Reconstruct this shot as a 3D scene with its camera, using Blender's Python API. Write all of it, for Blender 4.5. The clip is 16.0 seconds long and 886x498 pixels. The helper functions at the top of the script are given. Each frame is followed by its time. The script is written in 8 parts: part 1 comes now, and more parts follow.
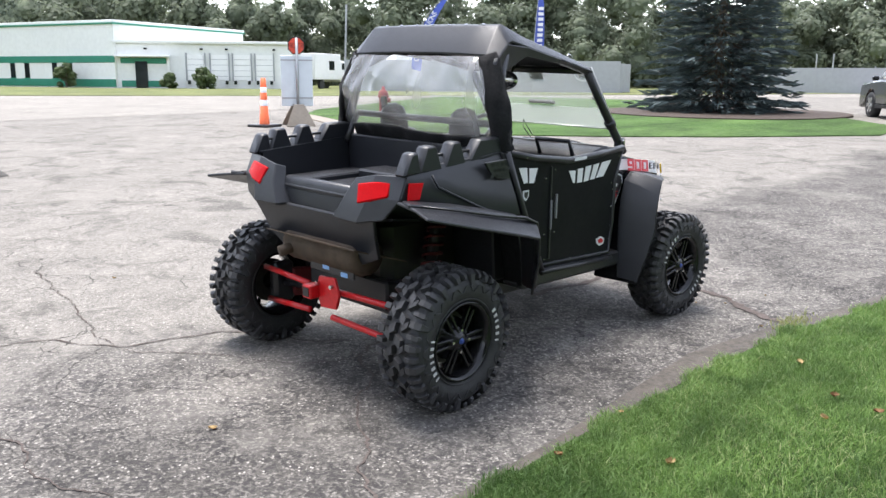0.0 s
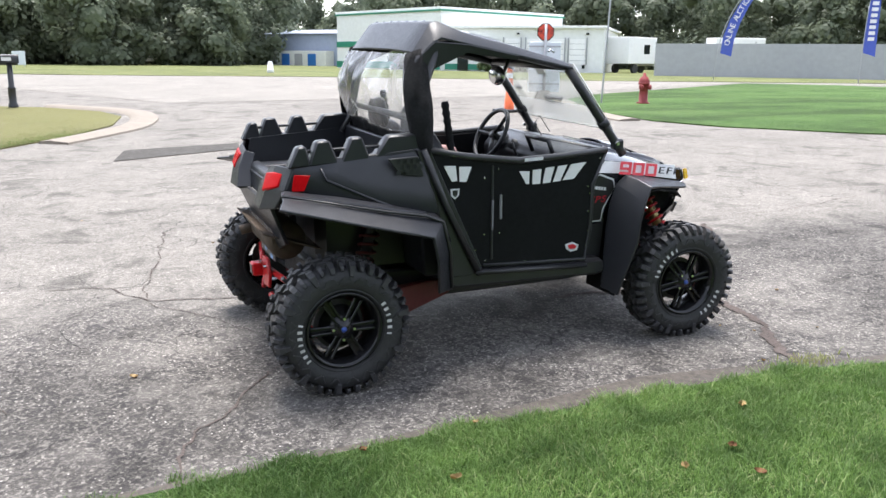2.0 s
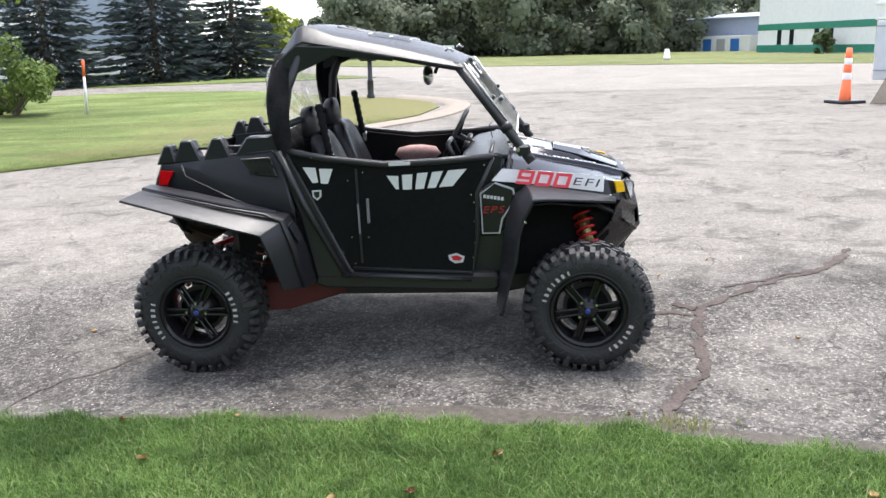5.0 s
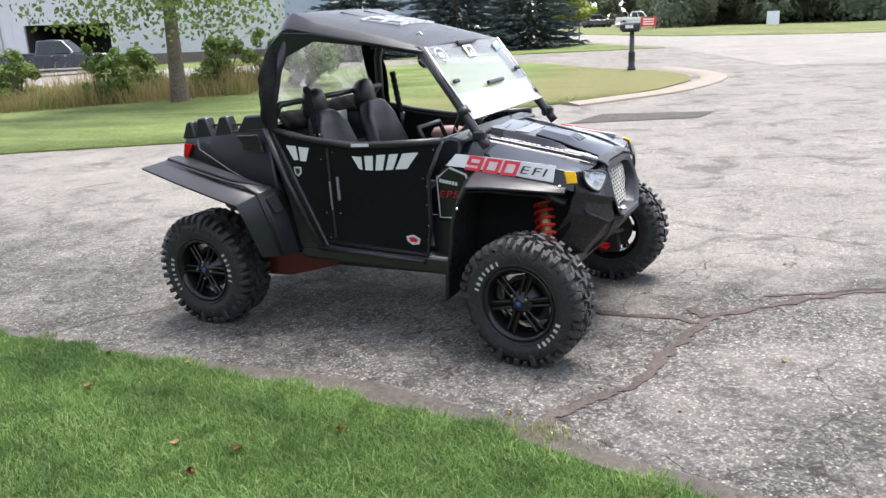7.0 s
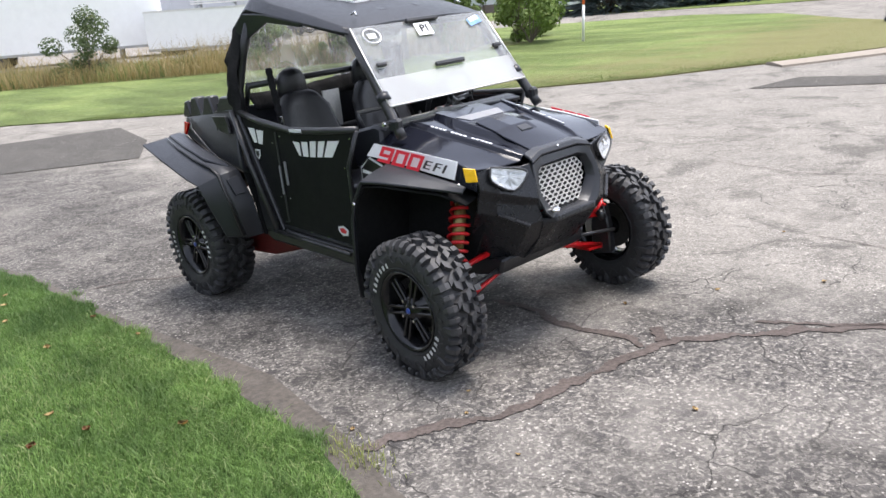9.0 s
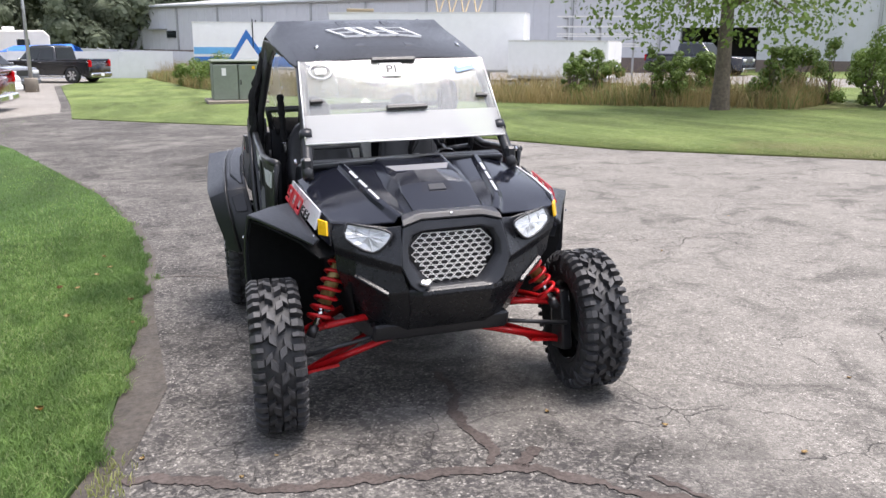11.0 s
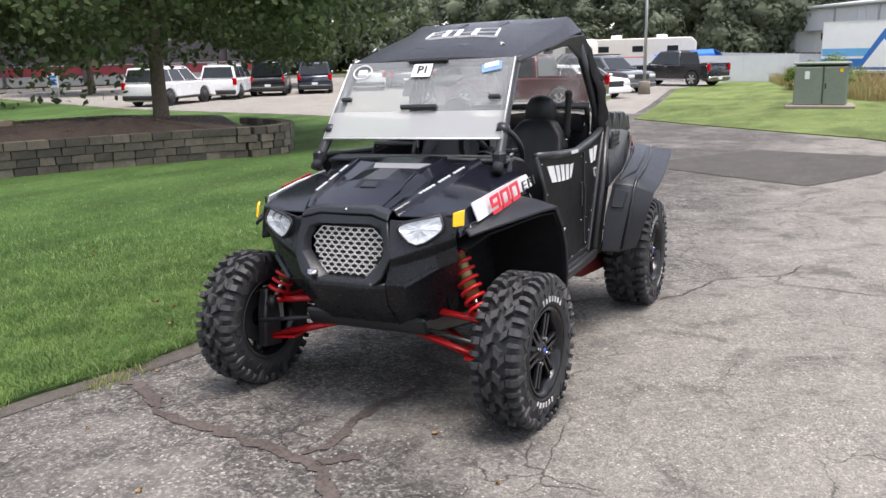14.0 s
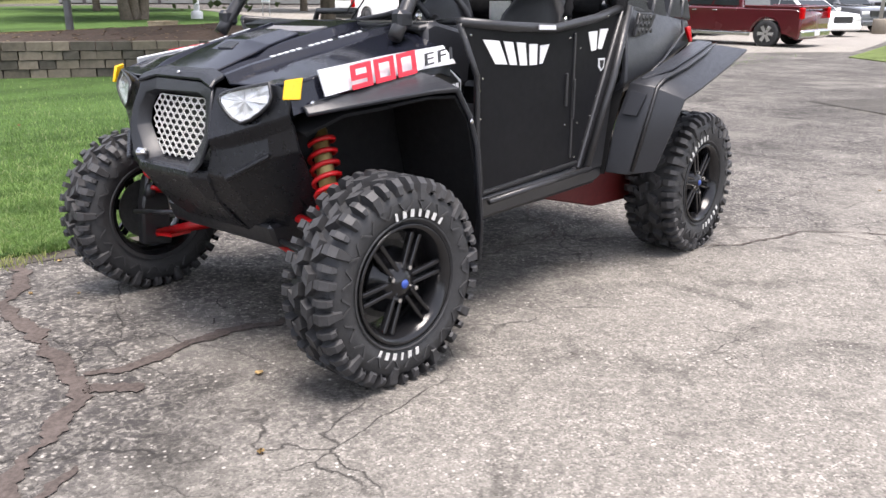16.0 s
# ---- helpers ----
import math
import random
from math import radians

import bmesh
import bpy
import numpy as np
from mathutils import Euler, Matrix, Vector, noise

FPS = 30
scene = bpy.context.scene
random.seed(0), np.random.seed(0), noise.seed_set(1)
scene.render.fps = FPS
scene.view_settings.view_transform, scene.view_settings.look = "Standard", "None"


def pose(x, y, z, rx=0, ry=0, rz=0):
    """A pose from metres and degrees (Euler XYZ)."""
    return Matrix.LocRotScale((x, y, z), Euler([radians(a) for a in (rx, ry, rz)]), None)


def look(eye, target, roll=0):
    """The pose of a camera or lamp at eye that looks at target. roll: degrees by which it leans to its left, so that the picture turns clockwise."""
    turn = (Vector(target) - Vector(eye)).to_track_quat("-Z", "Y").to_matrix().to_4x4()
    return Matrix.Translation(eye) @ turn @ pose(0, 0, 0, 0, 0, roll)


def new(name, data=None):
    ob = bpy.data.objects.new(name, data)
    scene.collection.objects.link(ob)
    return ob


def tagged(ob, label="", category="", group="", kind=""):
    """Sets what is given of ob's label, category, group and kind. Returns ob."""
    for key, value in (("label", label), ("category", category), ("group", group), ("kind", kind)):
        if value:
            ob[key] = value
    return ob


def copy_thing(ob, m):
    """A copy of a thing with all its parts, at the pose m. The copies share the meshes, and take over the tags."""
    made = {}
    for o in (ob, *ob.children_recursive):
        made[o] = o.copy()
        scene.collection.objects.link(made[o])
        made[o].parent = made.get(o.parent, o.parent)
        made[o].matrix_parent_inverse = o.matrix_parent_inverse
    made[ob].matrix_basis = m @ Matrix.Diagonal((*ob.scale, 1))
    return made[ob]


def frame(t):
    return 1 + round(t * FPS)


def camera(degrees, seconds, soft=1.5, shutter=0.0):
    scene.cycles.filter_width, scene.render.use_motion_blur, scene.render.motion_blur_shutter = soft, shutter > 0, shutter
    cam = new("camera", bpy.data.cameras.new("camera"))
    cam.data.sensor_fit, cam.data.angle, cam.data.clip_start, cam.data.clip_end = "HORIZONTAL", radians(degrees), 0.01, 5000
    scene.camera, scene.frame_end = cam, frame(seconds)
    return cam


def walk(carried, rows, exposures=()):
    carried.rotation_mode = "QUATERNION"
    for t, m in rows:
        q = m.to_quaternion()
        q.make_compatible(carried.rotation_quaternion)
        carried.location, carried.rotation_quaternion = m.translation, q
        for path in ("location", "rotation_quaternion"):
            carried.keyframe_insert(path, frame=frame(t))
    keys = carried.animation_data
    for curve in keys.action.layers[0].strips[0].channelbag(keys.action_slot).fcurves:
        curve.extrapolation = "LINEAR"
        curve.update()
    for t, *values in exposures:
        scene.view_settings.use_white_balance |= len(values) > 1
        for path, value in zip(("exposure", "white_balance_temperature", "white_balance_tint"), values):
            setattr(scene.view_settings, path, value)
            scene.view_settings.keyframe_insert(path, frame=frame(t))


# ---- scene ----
cam = camera(56.2, 16.0)
PATH = [
    (0, (-3.720, -3.257, 1.462), (-2.307, -1.899, 1.062), 0.41),
    (0.5, (-3.383, -3.617, 1.478), (-2.065, -2.162, 1.095), 1.06),
    (1, (-2.996, -3.935, 1.502), (-1.840, -2.348, 1.121), -1.33),
    (1.5, (-2.546, -4.173, 1.542), (-1.501, -2.526, 1.101), 0.21),
    (2, (-2.125, -4.434, 1.548), (-1.338, -2.650, 1.103), 0.71),
    (2.5, (-1.688, -4.564, 1.550), (-1.025, -2.726, 1.124), 0.84),
    (3, (-1.248, -4.634, 1.602), (-0.694, -2.777, 1.109), -0.75),
    (3.5, (-0.785, -4.759, 1.628), (-0.441, -2.854, 1.126), 0.75),
    (4, (-0.333, -4.782, 1.601), (-0.063, -2.846, 1.177), 0.91),
    (4.2, (-0.136, -4.800, 1.600), (0.039, -2.861, 1.142), 0.69),
    (6.3, (1.893, -4.614, 1.636), (1.189, -2.802, 1.166), -1.62),
    (6.5, (2.053, -4.532, 1.626), (1.272, -2.758, 1.132), -1.28),
    (7, (2.472, -4.312, 1.637), (1.561, -2.609, 1.118), -2.22),
    (7.5, (2.927, -4.116, 1.682), (1.775, -2.554, 1.198), -3.06),
    (8, (3.255, -3.799, 1.629), (2.020, -2.291, 1.182), 0.74),
    (8.2, (3.345, -3.645, 1.685), (2.105, -2.155, 1.192), -0.74),
    (10.3, (4.228, -1.779, 1.620), (2.483, -0.957, 1.091), -0.13),
    (10.5, (4.318, -1.558, 1.611), (2.525, -0.807, 1.139), 1.82),
    (11, (4.400, -1.030, 1.633), (2.548, -0.454, 1.148), 0.34),
    (11.5, (4.533, -0.524, 1.655), (2.625, -0.195, 1.154), -0.19),
    (12, (4.553, -0.021, 1.622), (2.627, 0.101, 1.096), 2.28),
    (12.5, (4.610, 0.472, 1.616), (2.673, 0.336, 1.140), -0.62),
    (13, (4.519, 0.962, 1.626), (2.631, 0.527, 1.129), -2.97),
    (13.5, (4.325, 1.411, 1.624), (2.495, 0.832, 1.062), -0.30),
    (13.9, (4.145, 1.819, 1.597), (2.358, 1.074, 1.097), -0.98),
    (14, (4.120, 1.890, 1.591), (2.380, 1.019, 1.127), -1.31),
    (14.5, (3.809, 2.140, 1.556), (2.122, 1.191, 1.053), 1.10),
    (15, (3.425, 2.343, 1.475), (1.805, 1.254, 1.040), -1.86),
    (15.5, (3.058, 2.495, 1.346), (1.622, 1.228, 0.769), 0.58),
    (16, (2.725, 2.431, 1.232), (1.287, 1.181, 0.623), 0.50),
]
walk(cam, [(t, look(eye, target, roll)) for t, eye, target, roll in PATH], [(0, 2.38, 6520, 12.5), (8.2, 2.28, 6600, 13), (10.3, 2.12, 6600, 15), (11.3, 1.92, 6650, 16), (12.0, 1.5, 6650, 16), (13.0, 1.6, 6700, 16), (13.5, 1.8, 6750, 16), (14.0, 1.9, 6750, 15), (14.6, 2.12, 6750, 15), (16, 2.30, 6820, 16)])

# ---- light: bright overcast with a soft sun from high behind ----
world = bpy.data.worlds.new("sky")
scene.world = world
world.use_nodes = True
wn = world.node_tree
wn.nodes.clear()
sky = wn.nodes.new("ShaderNodeTexSky")
sky.sky_type = 'NISHITA'
sky.sun_disc = False
sky.sun_elevation = radians(76)
sky.sun_rotation = radians(15)
sky.air_density, sky.dust_density, sky.ozone_density = 1.0, 0.6, 1.0
bw = wn.nodes.new("ShaderNodeRGBToBW")
mixw = wn.nodes.new("ShaderNodeMix")
mixw.data_type = 'RGBA'
mixw.inputs["Factor"].default_value = 0.66
bg = wn.nodes.new("ShaderNodeBackground")
bg.inputs["Strength"].default_value = 0.125
wout = wn.nodes.new("ShaderNodeOutputWorld")
wn.links.new(sky.outputs[0], bw.inputs[0])
wn.links.new(sky.outputs[0], mixw.inputs["A"])
wn.links.new(bw.outputs[0], mixw.inputs["B"])
wn.links.new(mixw.outputs["Result"], bg.inputs["Color"])
wn.links.new(bg.outputs[0], wout.inputs["Surface"])
sun = new("sun", bpy.data.lights.new("sun", 'SUN'))
sun.data.energy = 1.5
sun.data.angle = radians(30)
sun.data.color = (1.0, 0.97, 0.93)
sun.matrix_world = look((0, 0, 30), (-1.0, -3.4, 15))
scene.view_settings.exposure = 1.75

# ---- materials ----
def col(c):
    return (c, c, c, 1) if isinstance(c, (int, float)) else (*c, 1)


class Nodes:
    """A small wrapper round a material's node tree."""

    def __init__(self, name, rough=0.5, metal=0.0, spec=0.5):
        self.mat = bpy.data.materials.new(name)
        self.mat.use_nodes = True
        self.t = self.mat.node_tree
        self.b = self.t.nodes["Principled BSDF"]
        self.b.inputs["Roughness"].default_value = rough
        self.b.inputs["Metallic"].default_value = metal
        self.b.inputs["Specular IOR Level"].default_value = spec

    def link(self, a, b):
        self.t.links.new(a, b)

    def coords(self, scale=1.0, world=False):
        if world:
            g = self.t.nodes.new("ShaderNodeNewGeometry")
            src = g.outputs["Position"]
        else:
            g = self.t.nodes.new("ShaderNodeTexCoord")
            src = g.outputs["Object"]
        m = self.t.nodes.new("ShaderNodeMapping")
        m.inputs["Scale"].default_value = (scale, scale, scale) if isinstance(scale, (int, float)) else scale
        self.link(src, m.inputs[0])
        return m.outputs[0]

    def noise(self, scale, detail=4.0, rough=0.55, dist=0.0, world=False, stretch=1.0):
        n = self.t.nodes.new("ShaderNodeTexNoise")
        n.inputs["Scale"].default_value = scale
        n.inputs["Detail"].default_value = detail
        n.inputs["Roughness"].default_value = rough
        n.inputs["Distortion"].default_value = dist
        self.link(self.coords(stretch, world), n.inputs["Vector"])
        return n.outputs["Fac"]

    def voronoi(self, scale, feature='F1', out="Distance", world=False, rand=1.0):
        n = self.t.nodes.new("ShaderNodeTexVoronoi")
        n.feature = feature
        n.inputs["Scale"].default_value = scale
        n.inputs["Randomness"].default_value = rand
        self.link(self.coords(1.0, world), n.inputs["Vector"])
        return n.outputs[out]

    def ramp(self, fac, stops):
        r = self.t.nodes.new("ShaderNodeValToRGB")
        e = r.color_ramp.elements
        e[0].position, e[0].color = stops[0][0], col(stops[0][1])
        e[1].position, e[1].color = stops[-1][0], col(stops[-1][1])
        for p, c in stops[1:-1]:
            k = e.new(p)
            k.color = col(c)
        self.link(fac, r.inputs[0])
        return r.outputs[0]

    def mix(self, fac, a, b, mode='MIX'):
        m = self.t.nodes.new("ShaderNodeMix")
        m.data_type = 'RGBA'
        m.blend_type = mode
        for sock, v in ((m.inputs["Factor"], fac), (m.inputs["A"], a), (m.inputs["B"], b)):
            if hasattr(v, "links"):
                self.link(v, sock)
            elif sock.name == "Factor":
                sock.default_value = v
            else:
                sock.default_value = col(v)
        return m.outputs["Result"]

    def random(self, island=False):
        n = self.t.nodes.new("ShaderNodeNewGeometry" if island else "ShaderNodeObjectInfo")
        return n.outputs["Random Per Island" if island else "Random"]

    def bump(self, fac, strength=0.2, dist=0.01, chain=None):
        n = self.t.nodes.new("ShaderNodeBump")
        n.inputs["Strength"].default_value = strength
        n.inputs["Distance"].default_value = dist
        self.link(fac, n.inputs["Height"])
        if chain is not None:
            self.link(chain, n.inputs["Normal"])
        self.link(n.outputs[0], self.b.inputs["Normal"])
        return n.outputs[0]

    def base(self, c):
        if hasattr(c, "links"):
            self.link(c, self.b.inputs["Base Color"])
        else:
            self.b.inputs["Base Color"].default_value = col(c)
        return self

    def rough(self, fac, lo, hi):
        self.link(self.ramp(fac, [(0.3, lo), (0.7, hi)]), self.b.inputs["Roughness"])


def plain(name, c, rough=0.5, metal=0.0, grain=30.0, vary=0.12, bump=0.0, world=False, spec=0.5, coat=0.0):
    """A plain surface with a little mottling at two scales."""
    n = Nodes(name, rough, metal, spec)
    a = tuple(x * (1 - vary) for x in (col(c)[:3]))
    b = tuple(min(1, x * (1 + vary)) for x in (col(c)[:3]))
    f = n.mix(0.4, n.noise(grain, 5, world=world), n.noise(grain * 0.08, 3, world=world))
    n.base(n.ramp(f, [(0.32, a), (0.68, b)]))
    n.rough(n.noise(grain * 0.3, 3, world=world), max(0.02, rough * 0.82), min(1, rough * 1.15))
    if bump:
        n.bump(n.noise(grain * 3, 3, world=world), bump, 0.004)
    n.b.inputs["Coat Weight"].default_value = coat
    n.b.inputs["Coat Roughness"].default_value = 0.06
    return n.mat


def asphalt_mat(name, tone=1.0, cracks=True, warm=1.0, coarse=True):
    """Old worn asphalt: fine stones in a dark binder, ravelled and dark along the lawn, dusty farther out, with fine cracks."""
    n = Nodes(name, 0.92, 0, 0.25)

    def maths(op, a, b):
        m = n.t.nodes.new("ShaderNodeMath")
        m.operation = op
        for k, v in enumerate((a, b)):
            if hasattr(v, "links"):
                n.link(v, m.inputs[k])
            else:
                m.inputs[k].default_value = v
        return m.outputs[0]

    def span(v, lo, hi, to_lo, to_hi):
        m = n.t.nodes.new("ShaderNodeMapRange")
        for k, q in (("From Min", lo), ("From Max", hi), ("To Min", to_lo), ("To Max", to_hi)):
            m.inputs[k].default_value = q
        n.link(v, m.inputs["Value"])
        return m.outputs[0]

    def grey(v):
        return (v * 1.055 * tone, v * 0.985 * tone * (0.5 + 0.5 * warm), v * 0.885 * tone * warm)

    sep = n.t.nodes.new("ShaderNodeSeparateColor")
    n.link(n.voronoi(150, out="Color", world=True), sep.inputs[0])
    fine = n.ramp(sep.outputs[0], [(0.0, grey(.085)), (0.45, grey(.155)), (0.85, grey(.215)), (1.0, grey(.33))])
    binder = n.ramp(n.noise(55, 5, 0.65, world=True), [(0.35, grey(.085)), (0.68, grey(.165))])
    worn = n.ramp(n.noise(16, 8, 0.75, 0.5, world=True), [(0.36, 0.15), (0.62, 0.95)])
    c = n.mix(worn, binder, fine)
    h = n.ramp(n.voronoi(150, world=True), [(0.0, 1.0), (0.6, 0.0)])
    if coarse:
        # ravelled strip along the lawn: the fines are gone, pale ragged crumbs stand in dark pits
        xyz = n.t.nodes.new("ShaderNodeSeparateXYZ")
        n.link(n.coords(1.0, True), xyz.inputs[0])
        vein = n.ramp(n.noise(17, 6, 0.66, 0.7, world=True), [(0.41, 0.0), (0.48, 0.75), (0.52, 0.75), (0.58, 0.0)])
        grit = n.ramp(n.noise(70, 4, 0.7, world=True), [(0.50, 0.0), (0.68, 0.6)])
        sp2 = n.t.nodes.new("ShaderNodeSeparateColor")
        n.link(n.voronoi(85, out="Color", world=True), sp2.inputs[0])
        crumb = n.ramp(sp2.outputs[1], [(0.1, grey(.075)), (0.5, grey(.135)), (0.85, grey(.21)), (1.0, grey(.36))])
        pit = n.ramp(n.noise(3.1, 4, 0.6, world=True), [(0.40, (.044, .041, .042)), (0.62, (.076, .070, .068))])
        rough = n.mix(grit, n.mix(vein, pit, crumb), crumb)
        rough = n.mix(1.0, rough, n.ramp(n.noise(0.7, 3, world=True), [(0.4, 0.64), (0.6, 0.92)]), 'MULTIPLY')
        where = maths('ADD', span(xyz.outputs["Y"], 1.6, -0.1, -0.22, 0.30), maths('ADD', maths('MULTIPLY', span(xyz.outputs["X"], 1.3, 2.6, 0.0, 0.26), span(xyz.outputs["Y"], 2.3, 0.2, 0.0, 1.0)), span(xyz.outputs["X"], -1.0, -2.2, 0.0, 0.12)))
        where = maths('ADD', where, n.noise(0.9, 6, 0.65, 0.6, world=True))
        zone = n.ramp(where, [(0.46, 0.0), (0.60, 0.6), (0.76, 0.96)])
        c = n.mix(zone, c, rough)
        # oil-dark ground where vehicles stand
        stain = n.ramp(n.noise(1.7, 5, 0.62, 1.0, world=True), [(0.36, 0.62), (0.47, 1.0)])
        c = n.mix(1.0, c, stain, 'MULTIPLY')
    sp3 = n.t.nodes.new("ShaderNodeSeparateColor")
    n.link(n.voronoi(48, out="Color", world=True), sp3.inputs[0])
    few = n.ramp(sp3.outputs[2], [(0.90, 0.0), (0.92, 0.8)])
    heart = n.ramp(n.voronoi(48, world=True), [(0.16, 1.0), (0.30, 0.0)])
    c = n.mix(n.mix(1.0, few, heart, 'MULTIPLY'), c, (.50, .47, .43))
    big = n.ramp(n.noise(0.5, 6, 0.62, 0.6, world=True), [(0.33, 0.90), (0.48, 0.99), (0.64, 1.06)])
    c = n.mix(1.0, c, big, 'MULTIPLY')
    mid = n.ramp(n.noise(3.4, 7, 0.68, 1.2, world=True), [(0.34, 0.88), (0.52, 1.0), (0.68, 1.06)])
    c = n.mix(1.0, c, mid, 'MULTIPLY')
    # streaks left by wheels that turn in off the road
    trail = n.ramp(n.noise(1.1, 5, 0.6, 0.7, world=True, stretch=(0.35, 1.3, 1.0)), [(0.42, 0.95), (0.6, 1.03)])
    c = n.mix(1.0, c, trail, 'MULTIPLY')
    mottle = n.ramp(n.noise(34, 5, 0.72, 0.4, world=True), [(0.36, 0.74), (0.5, 1.0), (0.66, 1.20)])
    c = n.mix(1.0, c, mottle, 'MULTIPLY')
    dust = n.ramp(n.noise(1.3, 6, 0.66, 0.5, world=True), [(0.50, 0.0), (0.72, 0.42)])
    c = n.mix(dust, c, grey(.215))
    if cracks:
        lines = None
        for scale, wide, lo, hi, seed in ((0.62, 0.0040, 0.46, 0.54, 0.0), (1.9, 0.0085, 0.50, 0.58, 7.0), (6.0, 0.016, 0.57, 0.64, 3.0)):
            edge = n.t.nodes.new("ShaderNodeTexVoronoi")
            edge.feature = 'DISTANCE_TO_EDGE'
            edge.inputs["Scale"].default_value = scale
            co = n.coords(1.0, True)
            wob = n.t.nodes.new("ShaderNodeTexNoise")
            wob.inputs["Scale"].default_value = 2.2 + scale
            wob.inputs["Detail"].default_value = 6
            n.link(co, wob.inputs["Vector"])
            add = n.t.nodes.new("ShaderNodeMixRGB")
            add.blend_type = 'ADD'
            add.inputs[0].default_value = 0.55 / (1 + scale * .5)
            n.link(co, add.inputs[1])
            n.link(wob.outputs["Color"], add.inputs[2])
            n.link(add.outputs[0], edge.inputs["Vector"])
            thin = n.ramp(edge.outputs["Distance"], [(0.0, 1.0), (wide, 0.0)])
            keep = n.ramp(n.noise(0.8 + seed * .05, 3, world=True), [(lo, 0.0), (hi, 0.9)])
            line = n.mix(1.0, thin, keep, 'MULTIPLY')
            c = n.mix(line, c, (.030, .028, .026))
            lines = line if lines is None else n.mix(1.0, lines, line, 'LIGHTEN')
        b1 = n.bump(h, 0.5, 0.006)
        n.bump(n.ramp(lines, [(0, 1.0), (1, 0.0)]), 0.6, 0.012, b1)
    else:
        n.bump(h, 0.4, 0.006)
    n.base(c)
    return n.mat


def turf_mat(name, a, b, c, scale=1.0, dry=None):
    n = Nodes(name, 0.9, 0, 0.15)
    f = n.mix(0.5, n.noise(38 * scale, 6, 0.7, world=True), n.noise(0.5, 4, world=True))
    g = n.ramp(f, [(0.3, a), (0.5, b), (0.72, c)])
    mown = n.ramp(n.noise(1.0, 4, 0.55, 0.4, world=True, stretch=(0.25, 0.9, 1.0)), [(0.38, 0.70), (0.52, 1.0), (0.66, 1.18)])
    g = n.mix(1.0, g, mown, 'MULTIPLY')
    tufts = n.ramp(n.noise(9, 5, 0.7, world=True), [(0.35, 0.74), (0.65, 1.18)])
    g = n.mix(1.0, g, tufts, 'MULTIPLY')
    if dry:
        # parched towards the lawn's eastern tip
        x0, x1, tan = dry
        xyz = n.t.nodes.new("ShaderNodeSeparateXYZ")
        n.link(n.coords(1.0, True), xyz.inputs[0])
        m = n.t.nodes.new("ShaderNodeMapRange")
        for k, v in (("From Min", x0), ("From Max", x1), ("To Min", -0.35), ("To Max", 0.30)):
            m.inputs[k].default_value = v
        n.link(xyz.outputs["X"], m.inputs["Value"])
        add = n.t.nodes.new("ShaderNodeMath")
        n.link(m.outputs[0], add.inputs[0])
        n.link(n.noise(0.8, 5, 0.65, 0.5, world=True), add.inputs[1])
        g = n.mix(n.ramp(add.outputs[0], [(0.36, 0.0), (0.74, 0.85)]), g, tan)
    n.base(g)
    n.bump(n.noise(70 * scale, 6, 0.8, world=True), 1.0, 0.03)
    return n.mat


def blade_mat(name, dark, light, dry, dry_share=0.12, trans=0.35, mown=False):
    """Leaves and blades: colour differs from piece to piece, light shines through."""
    n = Nodes(name, 0.55, 0, 0.3)
    r = n.random(True)
    c = n.ramp(r, [(0.0, dark), (0.75 - dry_share, light), (1 - dry_share, light), (1.0, dry)])
    c = n.mix(n.ramp(n.noise(0.45, 4, world=True), [(0.35, 0.0), (0.65, 0.5)]), c, light)
    if mown:
        # lusher and thinner places in the turf
        c = n.mix(n.ramp(n.noise(3.2, 4, 0.6, 0.5, world=True), [(0.36, 0.62), (0.5, 0.12), (0.62, 0.0)]), c, dark)
        c = n.mix(n.ramp(n.noise(1.0, 3, 0.5, 0.3, world=True, stretch=(0.22, 1.5, 1.0)), [(0.38, 0.6), (0.52, 0.0)]), c, dark)
        c = n.mix(n.ramp(n.noise(1.4, 3, 0.6, 0.3, world=True), [(0.56, 0.0), (0.74, 0.45)]), c, tuple(x * 1.35 for x in light))
    n.base(c)
    tr = n.t.nodes.new("ShaderNodeBsdfTranslucent")
    n.link(c, tr.inputs["Color"])
    mx = n.t.nodes.new("ShaderNodeMixShader")
    mx.inputs[0].default_value = trans
    out = n.t.nodes["Material Output"]
    n.link(n.b.outputs[0], mx.inputs[1])
    n.link(tr.outputs[0], mx.inputs[2])
    n.link(mx.outputs[0], out.inputs["Surface"])
    return n.mat


